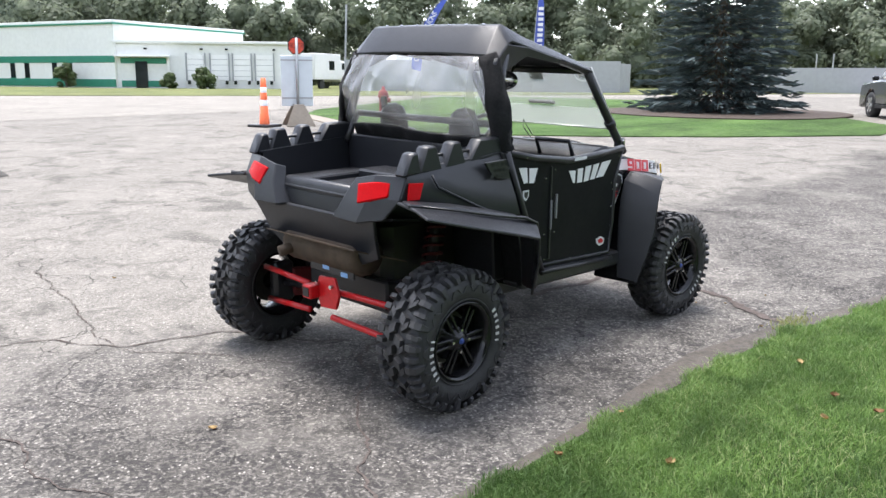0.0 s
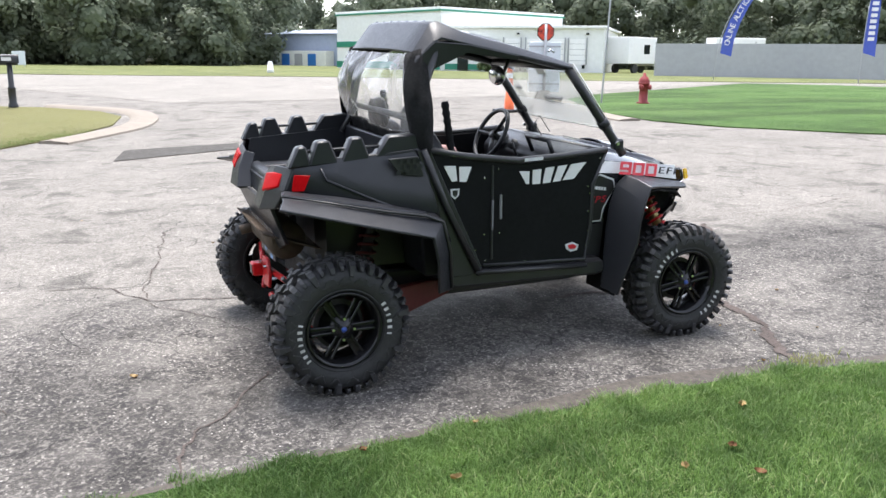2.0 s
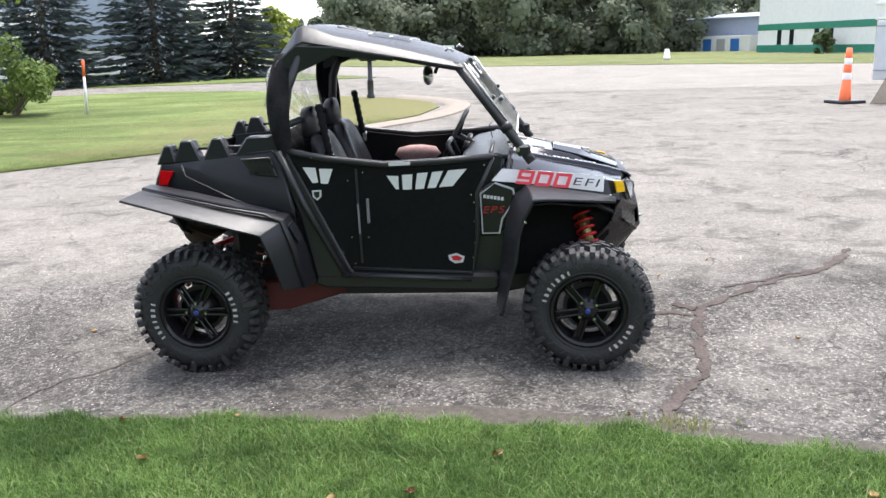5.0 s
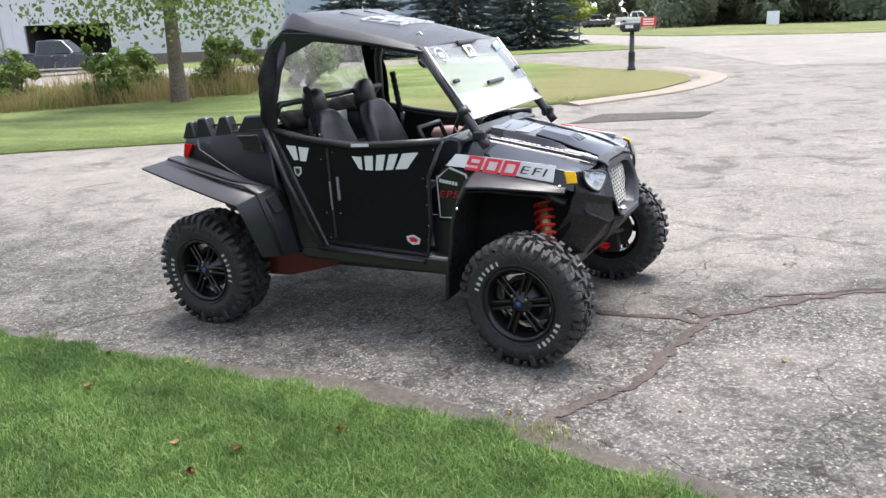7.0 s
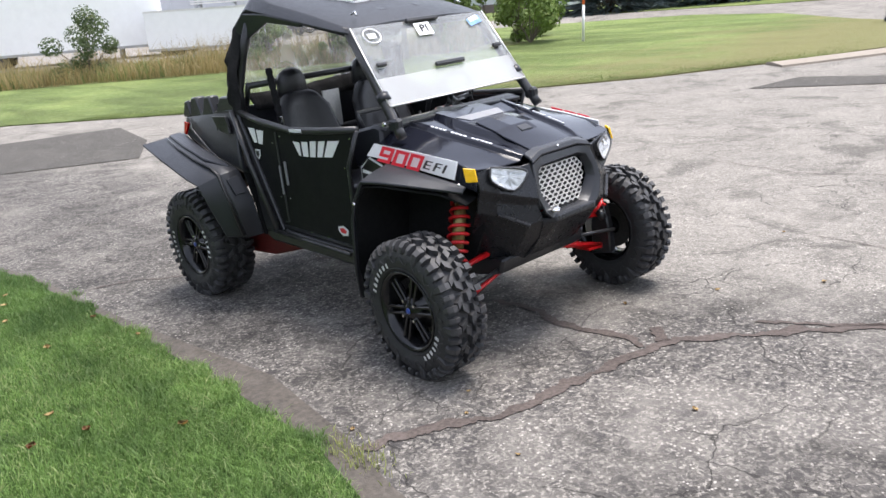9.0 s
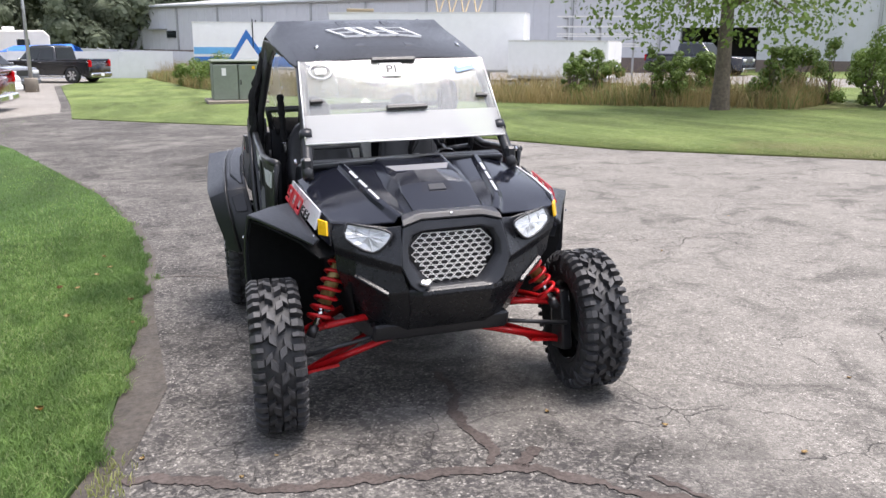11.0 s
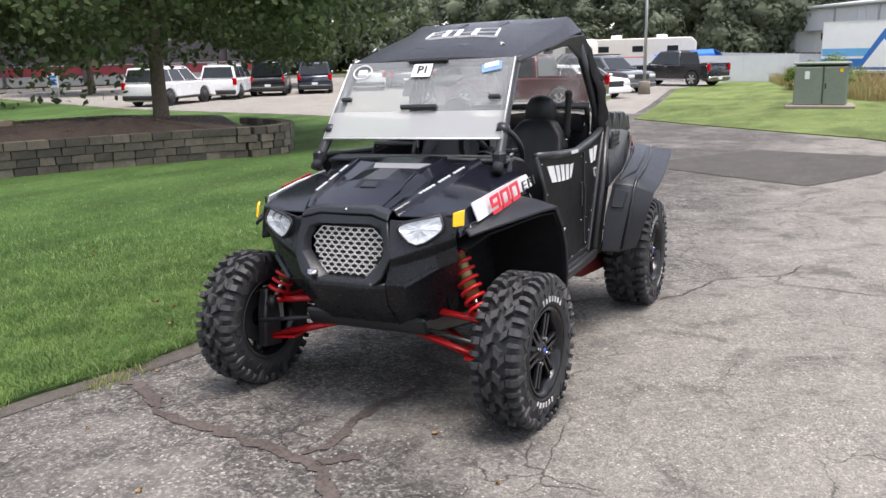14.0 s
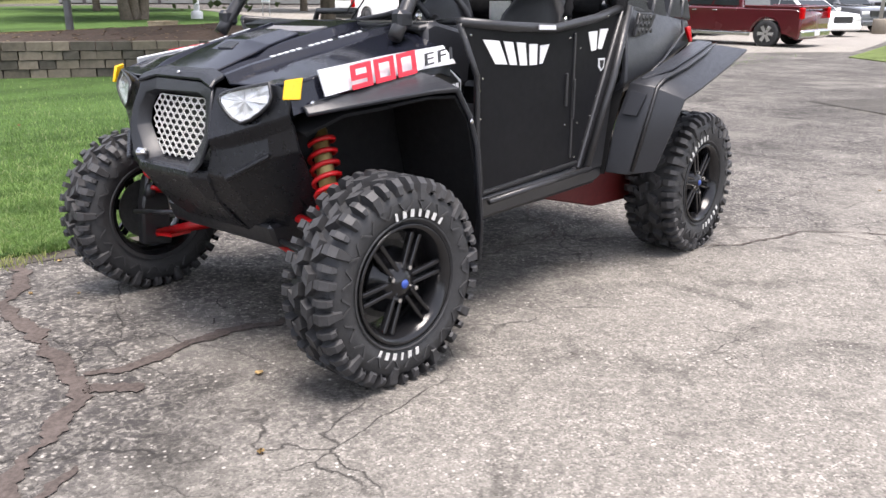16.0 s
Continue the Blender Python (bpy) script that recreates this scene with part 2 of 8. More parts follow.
def glass_mat(name, tint, rough=0.03, haze=0.1, milk=0.8):
    """Clear plastic or glass: see-through, with a gloss and a little milkiness."""
    n = Nodes(name, rough, 0, 0.5)
    n.base(milk)
    tr = n.t.nodes.new("ShaderNodeBsdfTransparent")
    tr.inputs["Color"].default_value = col(tint)
    gl = n.t.nodes.new("ShaderNodeBsdfGlossy")
    gl.inputs["Roughness"].default_value = rough
    lw = n.t.nodes.new("ShaderNodeLayerWeight")
    lw.inputs["Blend"].default_value = 0.5
    steep = n.t.nodes.new("ShaderNodeMath")
    steep.operation = 'POWER'
    steep.inputs[1].default_value = 3.0
    n.link(lw.outputs["Facing"], steep.inputs[0])
    fr = n.t.nodes.new("ShaderNodeMath")
    fr.operation = 'MULTIPLY_ADD'
    fr.inputs[1].default_value = 0.36
    fr.inputs[2].default_value = 0.07
    n.link(steep.outputs[0], fr.inputs[0])
    m1, m2 = n.t.nodes.new("ShaderNodeMixShader"), n.t.nodes.new("ShaderNodeMixShader")
    if hasattr(haze, "__call__"):
        n.link(haze(n), m1.inputs[0])
    else:
        m1.inputs[0].default_value = haze
    # the milkiness scatters light to both sides
    thru = n.t.nodes.new("ShaderNodeBsdfTranslucent")
    thru.inputs["Color"].default_value = col(milk)
    both = n.t.nodes.new("ShaderNodeMixShader")
    both.inputs[0].default_value = 0.35
    n.link(n.b.outputs[0], both.inputs[1])
    n.link(thru.outputs[0], both.inputs[2])
    n.link(tr.outputs[0], m1.inputs[1])
    n.link(both.outputs[0], m1.inputs[2])
    n.link(fr.outputs[0], m2.inputs[0])
    n.link(m1.outputs[0], m2.inputs[1])
    n.link(gl.outputs[0], m2.inputs[2])
    n.link(m2.outputs[0], n.t.nodes["Material Output"].inputs["Surface"])
    return n.mat


ASPHALT = asphalt_mat("worn_asphalt", 1.24)
ROAD = asphalt_mat("bleached_road", 1.42, False, 1.0, False)
LOT = asphalt_mat("pale_lot_asphalt", 1.55, False, 1.0, False)
PATCH = asphalt_mat("fresh_patch", 0.42, False, 1.0, False)
TAR = plain("crack_filler", (.082, .068, .062), 0.95, grain=60, vary=0.45, bump=0.5, world=True, spec=0.1)
DIRT = plain("gutter_dirt", (.064, .055, .046), 0.95, grain=40, vary=0.5, bump=0.6, world=True)
CONCRETE = plain("kerb_concrete", (.22, .19, .155), 0.9, grain=25, vary=0.16, bump=0.3, world=True)
TURF = turf_mat("lawn_turf", (.030, .060, .015), (.070, .130, .036), (.12, .185, .060))
FARGRASS = turf_mat("rough_grass", (.095, .115, .045), (.145, .165, .066), (.225, .215, .105))
MULCH = plain("bark_mulch", (.045, .03, .022), 0.95, grain=45, vary=0.6, bump=1.0, world=True)
BLADE = blade_mat("grass_blade", (.045, .098, .025), (.215, .345, .098), (.54, .53, .30), 0.14, 0.42, True)
BLADEDRY = blade_mat("yellowed_grass_blade", (.095, .130, .042), (.215, .275, .092), (.40, .37, .18), 0.16, 0.4, True)
TURFDRY = turf_mat("yellowed_turf", (.080, .112, .034), (.142, .188, .062), (.21, .245, .09), dry=(-9.5, -3.5, (.185, .172, .078)))
# crown cores of the far woods, paled and greyed to stand in for haze
HAZECORE = turf_mat("hazed_wood_mass", (.105, .125, .088), (.13, .155, .105), (.15, .175, .12), 0.06)
WEED = blade_mat("pale_weed_blade", (.16, .19, .06), (.30, .33, .12), (.48, .42, .22), 0.25, 0.4)
DRYBLADE = blade_mat("dry_grass", (.20, .16, .07), (.33, .26, .12), (.42, .34, .17), 0.3)
LEAF = blade_mat("broad_leaf", (.06, .10, .022), (.15, .225, .05), (.22, .25, .07), 0.1)
LEAFDARK = blade_mat("wood_leaf", (.042, .064, .027), (.092, .132, .052), (.16, .17, .068), 0.10, 0.42)
# far leaves, with the distance haze put into their colour
HAZELEAF = blade_mat("hazed_wood_leaf", (.125, .150, .106), (.165, .196, .135), (.185, .215, .145), 0.1, 0.55)
PURPLELEAF = blade_mat("purple_leaf", (.040, .020, .024), (.085, .042, .048), (.13, .075, .07), 0.1, 0.3)
LEAFGOLD = blade_mat("yellow_green_leaf", (.13, .17, .03), (.28, .34, .06), (.36, .38, .09), 0.2)
NEEDLE = blade_mat("blue_spruce_needle", (.070, .095, .098), (.13, .170, .172), (.19, .23, .225), 0.15, 0.25)
BARK = plain("bark", (.13, .105, .08), 0.95, grain=14, vary=0.45, bump=1.0, world=True)

# ---- mesh helpers ----


def height(x, y):
    """The ground rises gently towards +x and +y and levels off."""
    return 0.6 * math.tanh((0.0242 * x + 0.0253 * y) / 0.6)


def obj(name, bm, mats, parent=None, smooth=False, label="", category="", group="", kind="", crease=0.6):
    if not smooth:
        for f in bm.faces:
            f.smooth = True
        for e in bm.edges:
            e.smooth = len(e.link_faces) == 2 and e.calc_face_angle(3.0) < crease
    me = bpy.data.meshes.new(name)
    bm.to_mesh(me)
    bm.free()
    for m in (mats if isinstance(mats, (list, tuple)) else [mats]):
        me.materials.append(m)
    if smooth:
        me.polygons.foreach_set("use_smooth", [True] * len(me.polygons))
    ob = new(name, me)
    if parent is not None:
        ob.parent = parent
    return tagged(ob, label, category, group, kind)


def part(name, bm, material, parent, label="", smooth=False, crease=0.6):
    return obj(name, bm, material, parent, smooth, label, crease=crease)


def thing(name, label, category, group="", m=None, kind=""):
    ob = new(name)
    ob.empty_display_size = 0.1
    if m is not None:
        ob.matrix_world = m
    return tagged(ob, label, category, group, kind)


def pydata(name, verts, faces, mat, parent=None, smooth=False):
    me = bpy.data.meshes.new(name)
    me.from_pydata(verts, [], faces)
    me.materials.append(mat)
    if smooth:
        me.polygons.foreach_set("use_smooth", [True] * len(me.polygons))
    ob = new(name, me)
    if parent is not None:
        ob.parent = parent
    return ob


def bevel(bm, w, seg=1):
    bmesh.ops.remove_doubles(bm, verts=bm.verts, dist=1e-5)
    bmesh.ops.recalc_face_normals(bm, faces=bm.faces)
    es = [e for e in bm.edges if len(e.link_faces) == 2 and e.calc_face_angle(0) > 0.45]
    if es and w > 0:
        bmesh.ops.bevel(bm, geom=es, offset=w, segments=seg, profile=0.6, affect='EDGES', clamp_overlap=True)
    return bm


def box(sx, sy, sz, at=(0, 0, 0), w=0.0, m=None, bm=None, seg=1):
    """A box centred at a place, with rounded edges; added to bm if one is given."""
    b = bmesh.new()
    bmesh.ops.create_cube(b, size=1.0, matrix=Matrix.Translation(at) @ Matrix.Diagonal((sx, sy, sz, 1)))
    if w:
        bevel(b, w, seg)
    return merge(bm, b, m)


def merge(bm, b, m=None):
    if m is not None:
        bmesh.ops.transform(b, matrix=m, verts=b.verts)
    if bm is None:
        return b
    me = bpy.data.meshes.new("tmp")
    b.to_mesh(me)
    b.free()
    bm.from_mesh(me)
    bpy.data.meshes.remove(me)
    return bm


def prism(outline, depth, axis='y', at=0.0, w=0.0, bm=None, m=None, seg=1):
    """A flat outline given thickness along an axis, centred at `at`. Outline in the two other axes' order."""
    b = bmesh.new()
    order = {'x': lambda u, v, d: (d, u, v), 'y': lambda u, v, d: (u, d, v), 'z': lambda u, v, d: (u, v, d)}[axis]
    lo = [b.verts.new(order(u, v, at - depth / 2)) for u, v in outline]
    hi = [b.verts.new(order(u, v, at + depth / 2)) for u, v in outline]
    b.faces.new(lo)
    b.faces.new(hi[::-1])
    k = len(outline)
    for i in range(k):
        b.faces.new((lo[i], hi[i], hi[(i + 1) % k], lo[(i + 1) % k]))
    bmesh.ops.recalc_face_normals(b, faces=b.faces)
    if w:
        bevel(b, w, seg)
    return merge(bm, b, m)


def slab(quad, thick, w=0.0, bm=None):
    """A sheet through any ring of points, given thickness."""
    b = bmesh.new()
    vs = [Vector(p) for p in quad]
    n = Vector()
    for i in range(len(vs)):
        n += (vs[i] - vs[0]).cross(vs[(i + 1) % len(vs)] - vs[0])
    n.normalize()
    lo = [b.verts.new(v - n * thick / 2) for v in vs]
    hi = [b.verts.new(v + n * thick / 2) for v in vs]
    b.faces.new(lo)
    b.faces.new(hi[::-1])
    k = len(vs)
    for i in range(k):
        b.faces.new((lo[i], hi[i], hi[(i + 1) % k], lo[(i + 1) % k]))
    bmesh.ops.recalc_face_normals(b, faces=b.faces)
    if w:
        bevel(b, w)
    return merge(bm, b)


def tube(points, r, sides=10, bm=None, closed=False, cap=True):
    """A round bar along points; r is one radius or one for each point."""
    b = bmesh.new()
    pts = [Vector(p) for p in points]
    rr = r if isinstance(r, (list, tuple)) else [r] * len(pts)
    rings = []
    up = None
    k = len(pts)
    for i, p in enumerate(pts):
        a, c = (pts[(i - 1) % k], pts[(i + 1) % k]) if closed else (pts[max(i - 1, 0)], pts[min(i + 1, k - 1)])
        d = (c - a).normalized()
        if up is None:
            up = d.orthogonal().normalized()
        up = (up - d * up.dot(d)).normalized()
        s = d.cross(up)
        rings.append([b.verts.new(p + (up * math.cos(t) + s * math.sin(t)) * rr[i]) for t in (2 * math.pi * j / sides for j in range(sides))])
    for i in range(k if closed else k - 1):
        q, w = rings[i], rings[(i + 1) % k]
        for j in range(sides):
            b.faces.new((q[j], q[(j + 1) % sides], w[(j + 1) % sides], w[j]))
    if cap and not closed:
        b.faces.new(rings[0][::-1])
        b.faces.new(rings[-1])
    bmesh.ops.recalc_face_normals(b, faces=b.faces)
    return merge(bm, b)


def lathe(profile, sides=32, bm=None, m=None, axis='z'):
    """A turned shape: profile of (radius, height)."""
    b = bmesh.new()
    rings = []
    for r, z in profile:
        if r < 1e-5:
            rings.append([b.verts.new((0, 0, z))])
        else:
            rings.append([b.verts.new((r * math.cos(t), r * math.sin(t), z)) for t in (2 * math.pi * j / sides for j in range(sides))])
    for q, w in zip(rings, rings[1:]):
        for j in range(sides):
            f = [q[j % len(q)], q[(j + 1) % len(q)], w[(j + 1) % len(w)], w[j % len(w)]]
            f = list(dict.fromkeys(f))
            if len(f) > 2:
                b.faces.new(f)
    bmesh.ops.recalc_face_normals(b, faces=b.faces)
    if axis == 'y':
        bmesh.ops.rotate(b, matrix=Matrix.Rotation(radians(-90), 3, 'X'), verts=b.verts)
    return merge(bm, b, m)


def sheet(name, outline, lift, mat, cell=1.5, skirt=0.0, label="", kind="structure", category=""):
    """A piece of ground with that outline, which follows the lie of the land."""
    b = bmesh.new()
    b.faces.new([b.verts.new((x, y, 0)) for x, y in outline])
    xs, ys = [p[0] for p in outline], [p[1] for p in outline]
    for lo, hi, n in ((min(xs), max(xs), (1, 0, 0)), (min(ys), max(ys), (0, 1, 0))):
        v = math.ceil(lo / cell) * cell
        while v < hi:
            g = b.verts[:] + b.edges[:] + b.faces[:]
            bmesh.ops.bisect_plane(b, geom=g, plane_co=(v * n[0], v * n[1], 0), plane_no=n)
            v += cell
    if skirt:
        rim = [e for e in b.edges if len(e.link_faces) == 1]
        made = bmesh.ops.extrude_edge_only(b, edges=rim)
        low = [v for v in made["geom"] if isinstance(v, bmesh.types.BMVert)]
        for v in low:
            v.co.z = -skirt
    for v in b.verts:
        v.co.z += height(v.co.x, v.co.y) + lift
    bmesh.ops.recalc_face_normals(b, faces=b.faces)
    for f in b.faces:
        if abs(f.normal.z) > 0.5 and f.normal.z < 0:
            f.normal_flip()
    return obj(name, b, mat, label=label, kind=kind, category=category)


# ---- ground, drives, road and lawns ----
def ground_sheet():
    ax = [math.sinh(u * 0.105) * 9 for u in range(-56, 57)]
    verts = [(x, y, height(x, y) - 0.05) for y in ax for x in ax]
    k = len(ax)
    faces = [(j * k + i, j * k + i + 1, (j + 1) * k + i + 1, (j + 1) * k + i) for j in range(k - 1) for i in range(k - 1)]
    ob = pydata("ground", verts, faces, FARGRASS)
    tagged(ob, "rough grass and weeds on level ground", "ground", kind="structure")


ground_sheet()
sheet("driveway", [(-70, -70), (30, -70), (30, -3), (40, 10), (70, 15), (75, 28), (30, 42), (-20, 42), (-24, 27), (-40, 27), (-70, 24)], 0.0, ASPHALT, 2.5,
      label="old cracked grey asphalt driveway, worn to the stones", category="driveway")
# the bleached public road beyond the drive
sheet("road", [(75, 2), (33.5, 22), (29, 28.5), (16, 21.5), (11.5, 18.5), (9, 18), (0, 18), (-4, 27), (-5, 30), (-8.6, 34.8), (-17.4, 48.4), (-45, 92), (-40, 100), (-23, 66), (-9, 46), (-1, 41.5), (10, 38.5), (24, 30.5), (46, 23), (80, 14)], 0.006, ROAD, 3.0,
      label="pale bleached asphalt public road", category="road")
NEAR_EDGE = [(-14.0, -4.7), (-12.6, -4.1), (-8.9, -2.9), (-6.2, -2.06), (-4.0, -1.58), (-2.6, -1.40), (-1.0, -1.37), (0.4, -1.41), (1.15, -1.46), (1.6, -1.58), (2.4, -1.72), (4, -2.3), (7, -4.5), (12, -9)]
sheet("lawn_near", NEAR_EDGE + [(20, -14), (20, -60), (-30, -62), (-31, -50), (-22.3, -26.5), (-20.6, -16.5), (-18.5, -10)], 0.022, TURF, 1.0, 0.06,
      label="short mown green lawn beside the driveway", category="lawn")
sheet("lawn_far", [(-20, -3.9), (-14.2, 2.0), (-10, 4.5), (-7.5, 5.6), (-3.9, 8.6), (-2.4, 10.6), (-1.5, 12.4), (-1.25, 14.2), (-1.6, 15.6), (-2.8, 17.3), (-4.7, 18.7), (-8, 22.0), (-12, 23.6), (-18, 22.6), (-26, 22), (-33, 12), (-42, 3), (-52, -5), (-40, -6.6), (-26, -4.6)], 0.022, TURFDRY, 1.2, 0.05,
      label="mown green lawn across the driveway", category="lawn")
sheet("lawn_island", [(10.3, 15.6), (9.7, 13.5), (8.75, 11.2), (8.6, 9.4), (9.1, 7.9), (10.5, 6.2), (12.4, 4.35), (15.3, 2.3), (18, 2.6), (21.5, 5.4), (25, 9), (31, 17), (30.5, 24), (27.5, 27), (16, 19.8), (12.5, 17.8)], 0.022, TURF, 1.2, 0.05,
      label="mown green lawn island between drive and road", category="lawn")
sheet("lawn_strip", [(-5.4, 29.6), (-11.2, 28.0), (-22, 27.6), (-40, 30), (-60, 60), (-46, 90), (-18.2, 48), (-9.2, 34.6)], 0.022, TURFDRY, 1.8, 0.05,
      label="strip of mown grass along the road", category="lawn")
sheet("verge", [(90, 14), (46, 24), (24, 31.2), (10, 39), (-1, 42), (-9, 46.6), (-23, 66.6), (-40, 101), (0, 160), (120, 120), (140, 40)], 0.02, FARGRASS, 6.0, 0.05,
      label="rough grass verge across the road", category="verge")
sheet("parking_lot", [(-22.5, -4.5), (-17.6, -8.2), (-19, -10), (-21, -16.5), (-22.7, -26.5), (-31.5, -50), (-62, -50), (-62, -32), (-50, -10.5), (-48, -1.6), (-40, -6.9), (-26, -4.9)], 0.008, LOT, 3.0,
      label="pale worn asphalt of the parking lot", category="parking lot")
# sandy gutter of soil along the near lawn
GUT = [(x, y + 0.0) for x, y in NEAR_EDGE[2:11]]
sheet("gutter_soil", [(x, y + 0.015 + (0.06 if x < -0.9 else 0.12 if x < 0 else 0.20 if x < 1.0 else 0.12)) for i, (x, y) in enumerate(GUT)] + [(x, y - 0.06) for x, y in GUT[::-1]], 0.004, DIRT, 0.6,
      label="damp soil washed along the lawn's edge", category="soil")


def kerb(name, pts, width, label):
    """A low flat concrete kerb along points."""
    b = bmesh.new()
    rows = []
    for i, (x, y) in enumerate(pts):
        a, c = pts[max(i - 1, 0)], pts[min(i + 1, len(pts) - 1)]
        d = Vector((c[0] - a[0], c[1] - a[1], 0)).normalized()
        s = Vector((-d.y, d.x, 0))
        row = []
        for o, z in ((0, 0.0), (0.05, 0.04), (width * 0.4, 0.055), (width, 0.03), (width + 0.02, -0.03)):
            p = Vector((x, y, 0)) + s * o
            p.z = height(p.x, p.y) + z
            row.append(b.verts.new(p))
        rows.append(row)
    for q, w in zip(rows, rows[1:]):
        for j in range(4):
            b.faces.new((q[j], w[j], w[j + 1], q[j + 1]))
    b.faces.new(rows[0])
    b.faces.new(rows[-1])
    bmesh.ops.recalc_face_normals(b, faces=b.faces)
    return obj(name, b, CONCRETE, label=label, kind="structure", category="kerb")


def smooth_path(pts, n=6):
    out = []
    for i in range(len(pts) - 1):
        p0, p1, p2, p3 = pts[max(i - 1, 0)], pts[i], pts[i + 1], pts[min(i + 2, len(pts) - 1)]
        for k in range(n):
            t = k / n
            out.append(tuple(0.5 * (2 * b + (c - a) * t + (2 * a - 5 * b + 4 * c - d) * t * t + (3 * b - a - 3 * c + d) * t ** 3) for a, b, c, d in zip(p0, p1, p2, p3)))
    out.append(pts[-1])
    return out


kerb("kerb_far", smooth_path([(-2.7, 10.1), (-2.2, 10.8), (-1.4, 12.2), (-1.1, 14.2), (-1.5, 15.8), (-2.8, 17.6)])[::-1], 0.55, "pale worn concrete kerb round the lawn's tip")
kerb("kerb_island", smooth_path([(10.6, 16.0), (9.9, 14.2), (8.75, 11.3), (8.45, 9.6)])[::-1], 0.5, "pale worn concrete kerb round the lawn island")
sheet("asphalt_patch", [(-6.9, 1.4), (-9.0, -1.3), (-11.6, 0.3), (-10.6, 2.7), (-8.4, 2.2)], 0.008, PATCH, 1.5, label="square patch of fresh dark asphalt", category="patch")
sheet("asphalt_patch_small", [(-1.7, 7.6), (-1.5, 8.7), (0.2, 8.9), (0.1, 8.2)], 0.008, PATCH, 1.5, label="narrow patch of fresh dark asphalt", category="patch")


def crack(name, pts, width, label):
    """A crack in the asphalt, filled with dark sealer, ragged along its sides."""
    pts = smooth_path(pts, 60)
    vs, fs = [], []
    for i, (x, y) in enumerate(pts):
        a, c = pts[max(i - 1, 0)], pts[min(i + 1, len(pts) - 1)]
        d = Vector((c[0] - a[0], c[1] - a[1], 0)).normalized()
        s = Vector((-d.y, d.x, 0))
        off = 0.05 * noise.noise(Vector((x * 2.3, y * 2.3, width * 90))) + 0.030 * noise.noise(Vector((x * 9, y * 9, width * 50))) + 0.012 * noise.noise(Vector((x * 31, y * 31, width * 20)))
        taper = min(1.0, (i + 0.6) / 10, (len(pts) - i - 0.4) / 10)
        for k in (1, -1):
            w = width * 0.5 * taper * (0.95 + 1.1 * noise.noise(Vector((x * 13, y * 13, 3.0 * k + width * 70))) + .4 * noise.noise(Vector((x * 55, y * 55, 9.0 * k))))
            p = Vector((x, y, 0)) + s * (off + k * w)
            vs.append((p.x, p.y, height(p.x, p.y) + 0.005))
    for i in range(len(pts) - 1):
        fs.append((2 * i, 2 * i + 1, 2 * i + 3, 2 * i + 2))
    ob = pydata(name, vs, fs, TAR)
    return tagged(ob, label, "crack", kind="structure")


crack("crack_sealed", [(1.30, -1.38), (1.38, -1.14), (1.54, -0.86), (1.63, -0.55), (1.66, -0.30), (1.69, -0.10), (1.72, 0.10), (1.84, 0.28), (2.0, 0.40), (2.14, 0.52), (2.34, 0.70), (2.7, 0.95), (3.1, 1.43)], 0.062, "wide crack filled with dark sealer")
crack("crack_branch", [(1.68, 0.03), (1.50, 0.06), (1.23, 0.07), (1.10, 0.04), (0.95, 0.10), (0.66, 0.10)], 0.05, "side crack filled with dark sealer")
crack("crack_stub", [(1.73, 0.12), (1.66, 0.17), (1.60, 0.25)], 0.05, "short crack filled with dark sealer")
crack("crack_rear", [(-1.88, -1.31), (-1.82, -1.05), (-1.70, -0.86), (-1.48, -0.61), (-1.30, -0.36), (-1.10, -0.20), (-0.90, 0.05), (-0.64, 0.18)], 0.012, "narrow dark crack in the asphalt")
crack("crack_side", [(-2.4, 1.62), (-2.03, 1.49), (-1.76, 1.13), (-1.51, 1.04), (-1.15, 0.85), (-0.94, 0.41), (-0.63, 0.18), (-0.2, 0.12)], 0.012, "narrow dark crack in the asphalt")
crack("crack_fork", [(-1.50, 3.1), (-1.55, 2.64), (-1.68, 1.95), (-1.79, 1.46), (-1.76, 1.13)], 0.008, "narrow dark crack in the asphalt")
crack("crack_corner", [(-2.9, 0.9), (-2.64, 0.4), (-2.61, 0.19), (-2.66, -0.02), (-2.5, -0.4)], 0.008, "narrow dark crack in the asphalt")
crack("crack_far", [(1.96, 0.51), (2.3, 0.72), (2.56, 0.84)], 0.03, "narrow dark crack in the asphalt")
crack("crack_yard", [(1.6, 1.95), (2.29, 1.84), (2.91, 1.66), (3.44, 1.65), (4.3, 1.63), (5.6, 1.9)], 0.007, "narrow dark crack in the asphalt")
crack("crack_west", [(-3.55, -1.5), (-3.62, -1.1), (-3.75, -0.37), (-3.72, 0.3), (-3.75, 0.8), (-3.95, 1.6)], 0.007, "narrow dark crack in the asphalt")
crack("crack_lane", [(0.65, 3.55), (-0.04, 3.62), (0.94, 3.4), (1.58, 3.58), (2.6, 3.4)][1:], 0.007, "narrow dark crack in the asphalt")
crack("crack_left", [(-0.3, 0.1), (-0.75, 0.12), (-1.07, 0.11), (-1.44, 0.57), (-1.82, 1.04)], 0.007, "narrow dark crack in the asphalt")

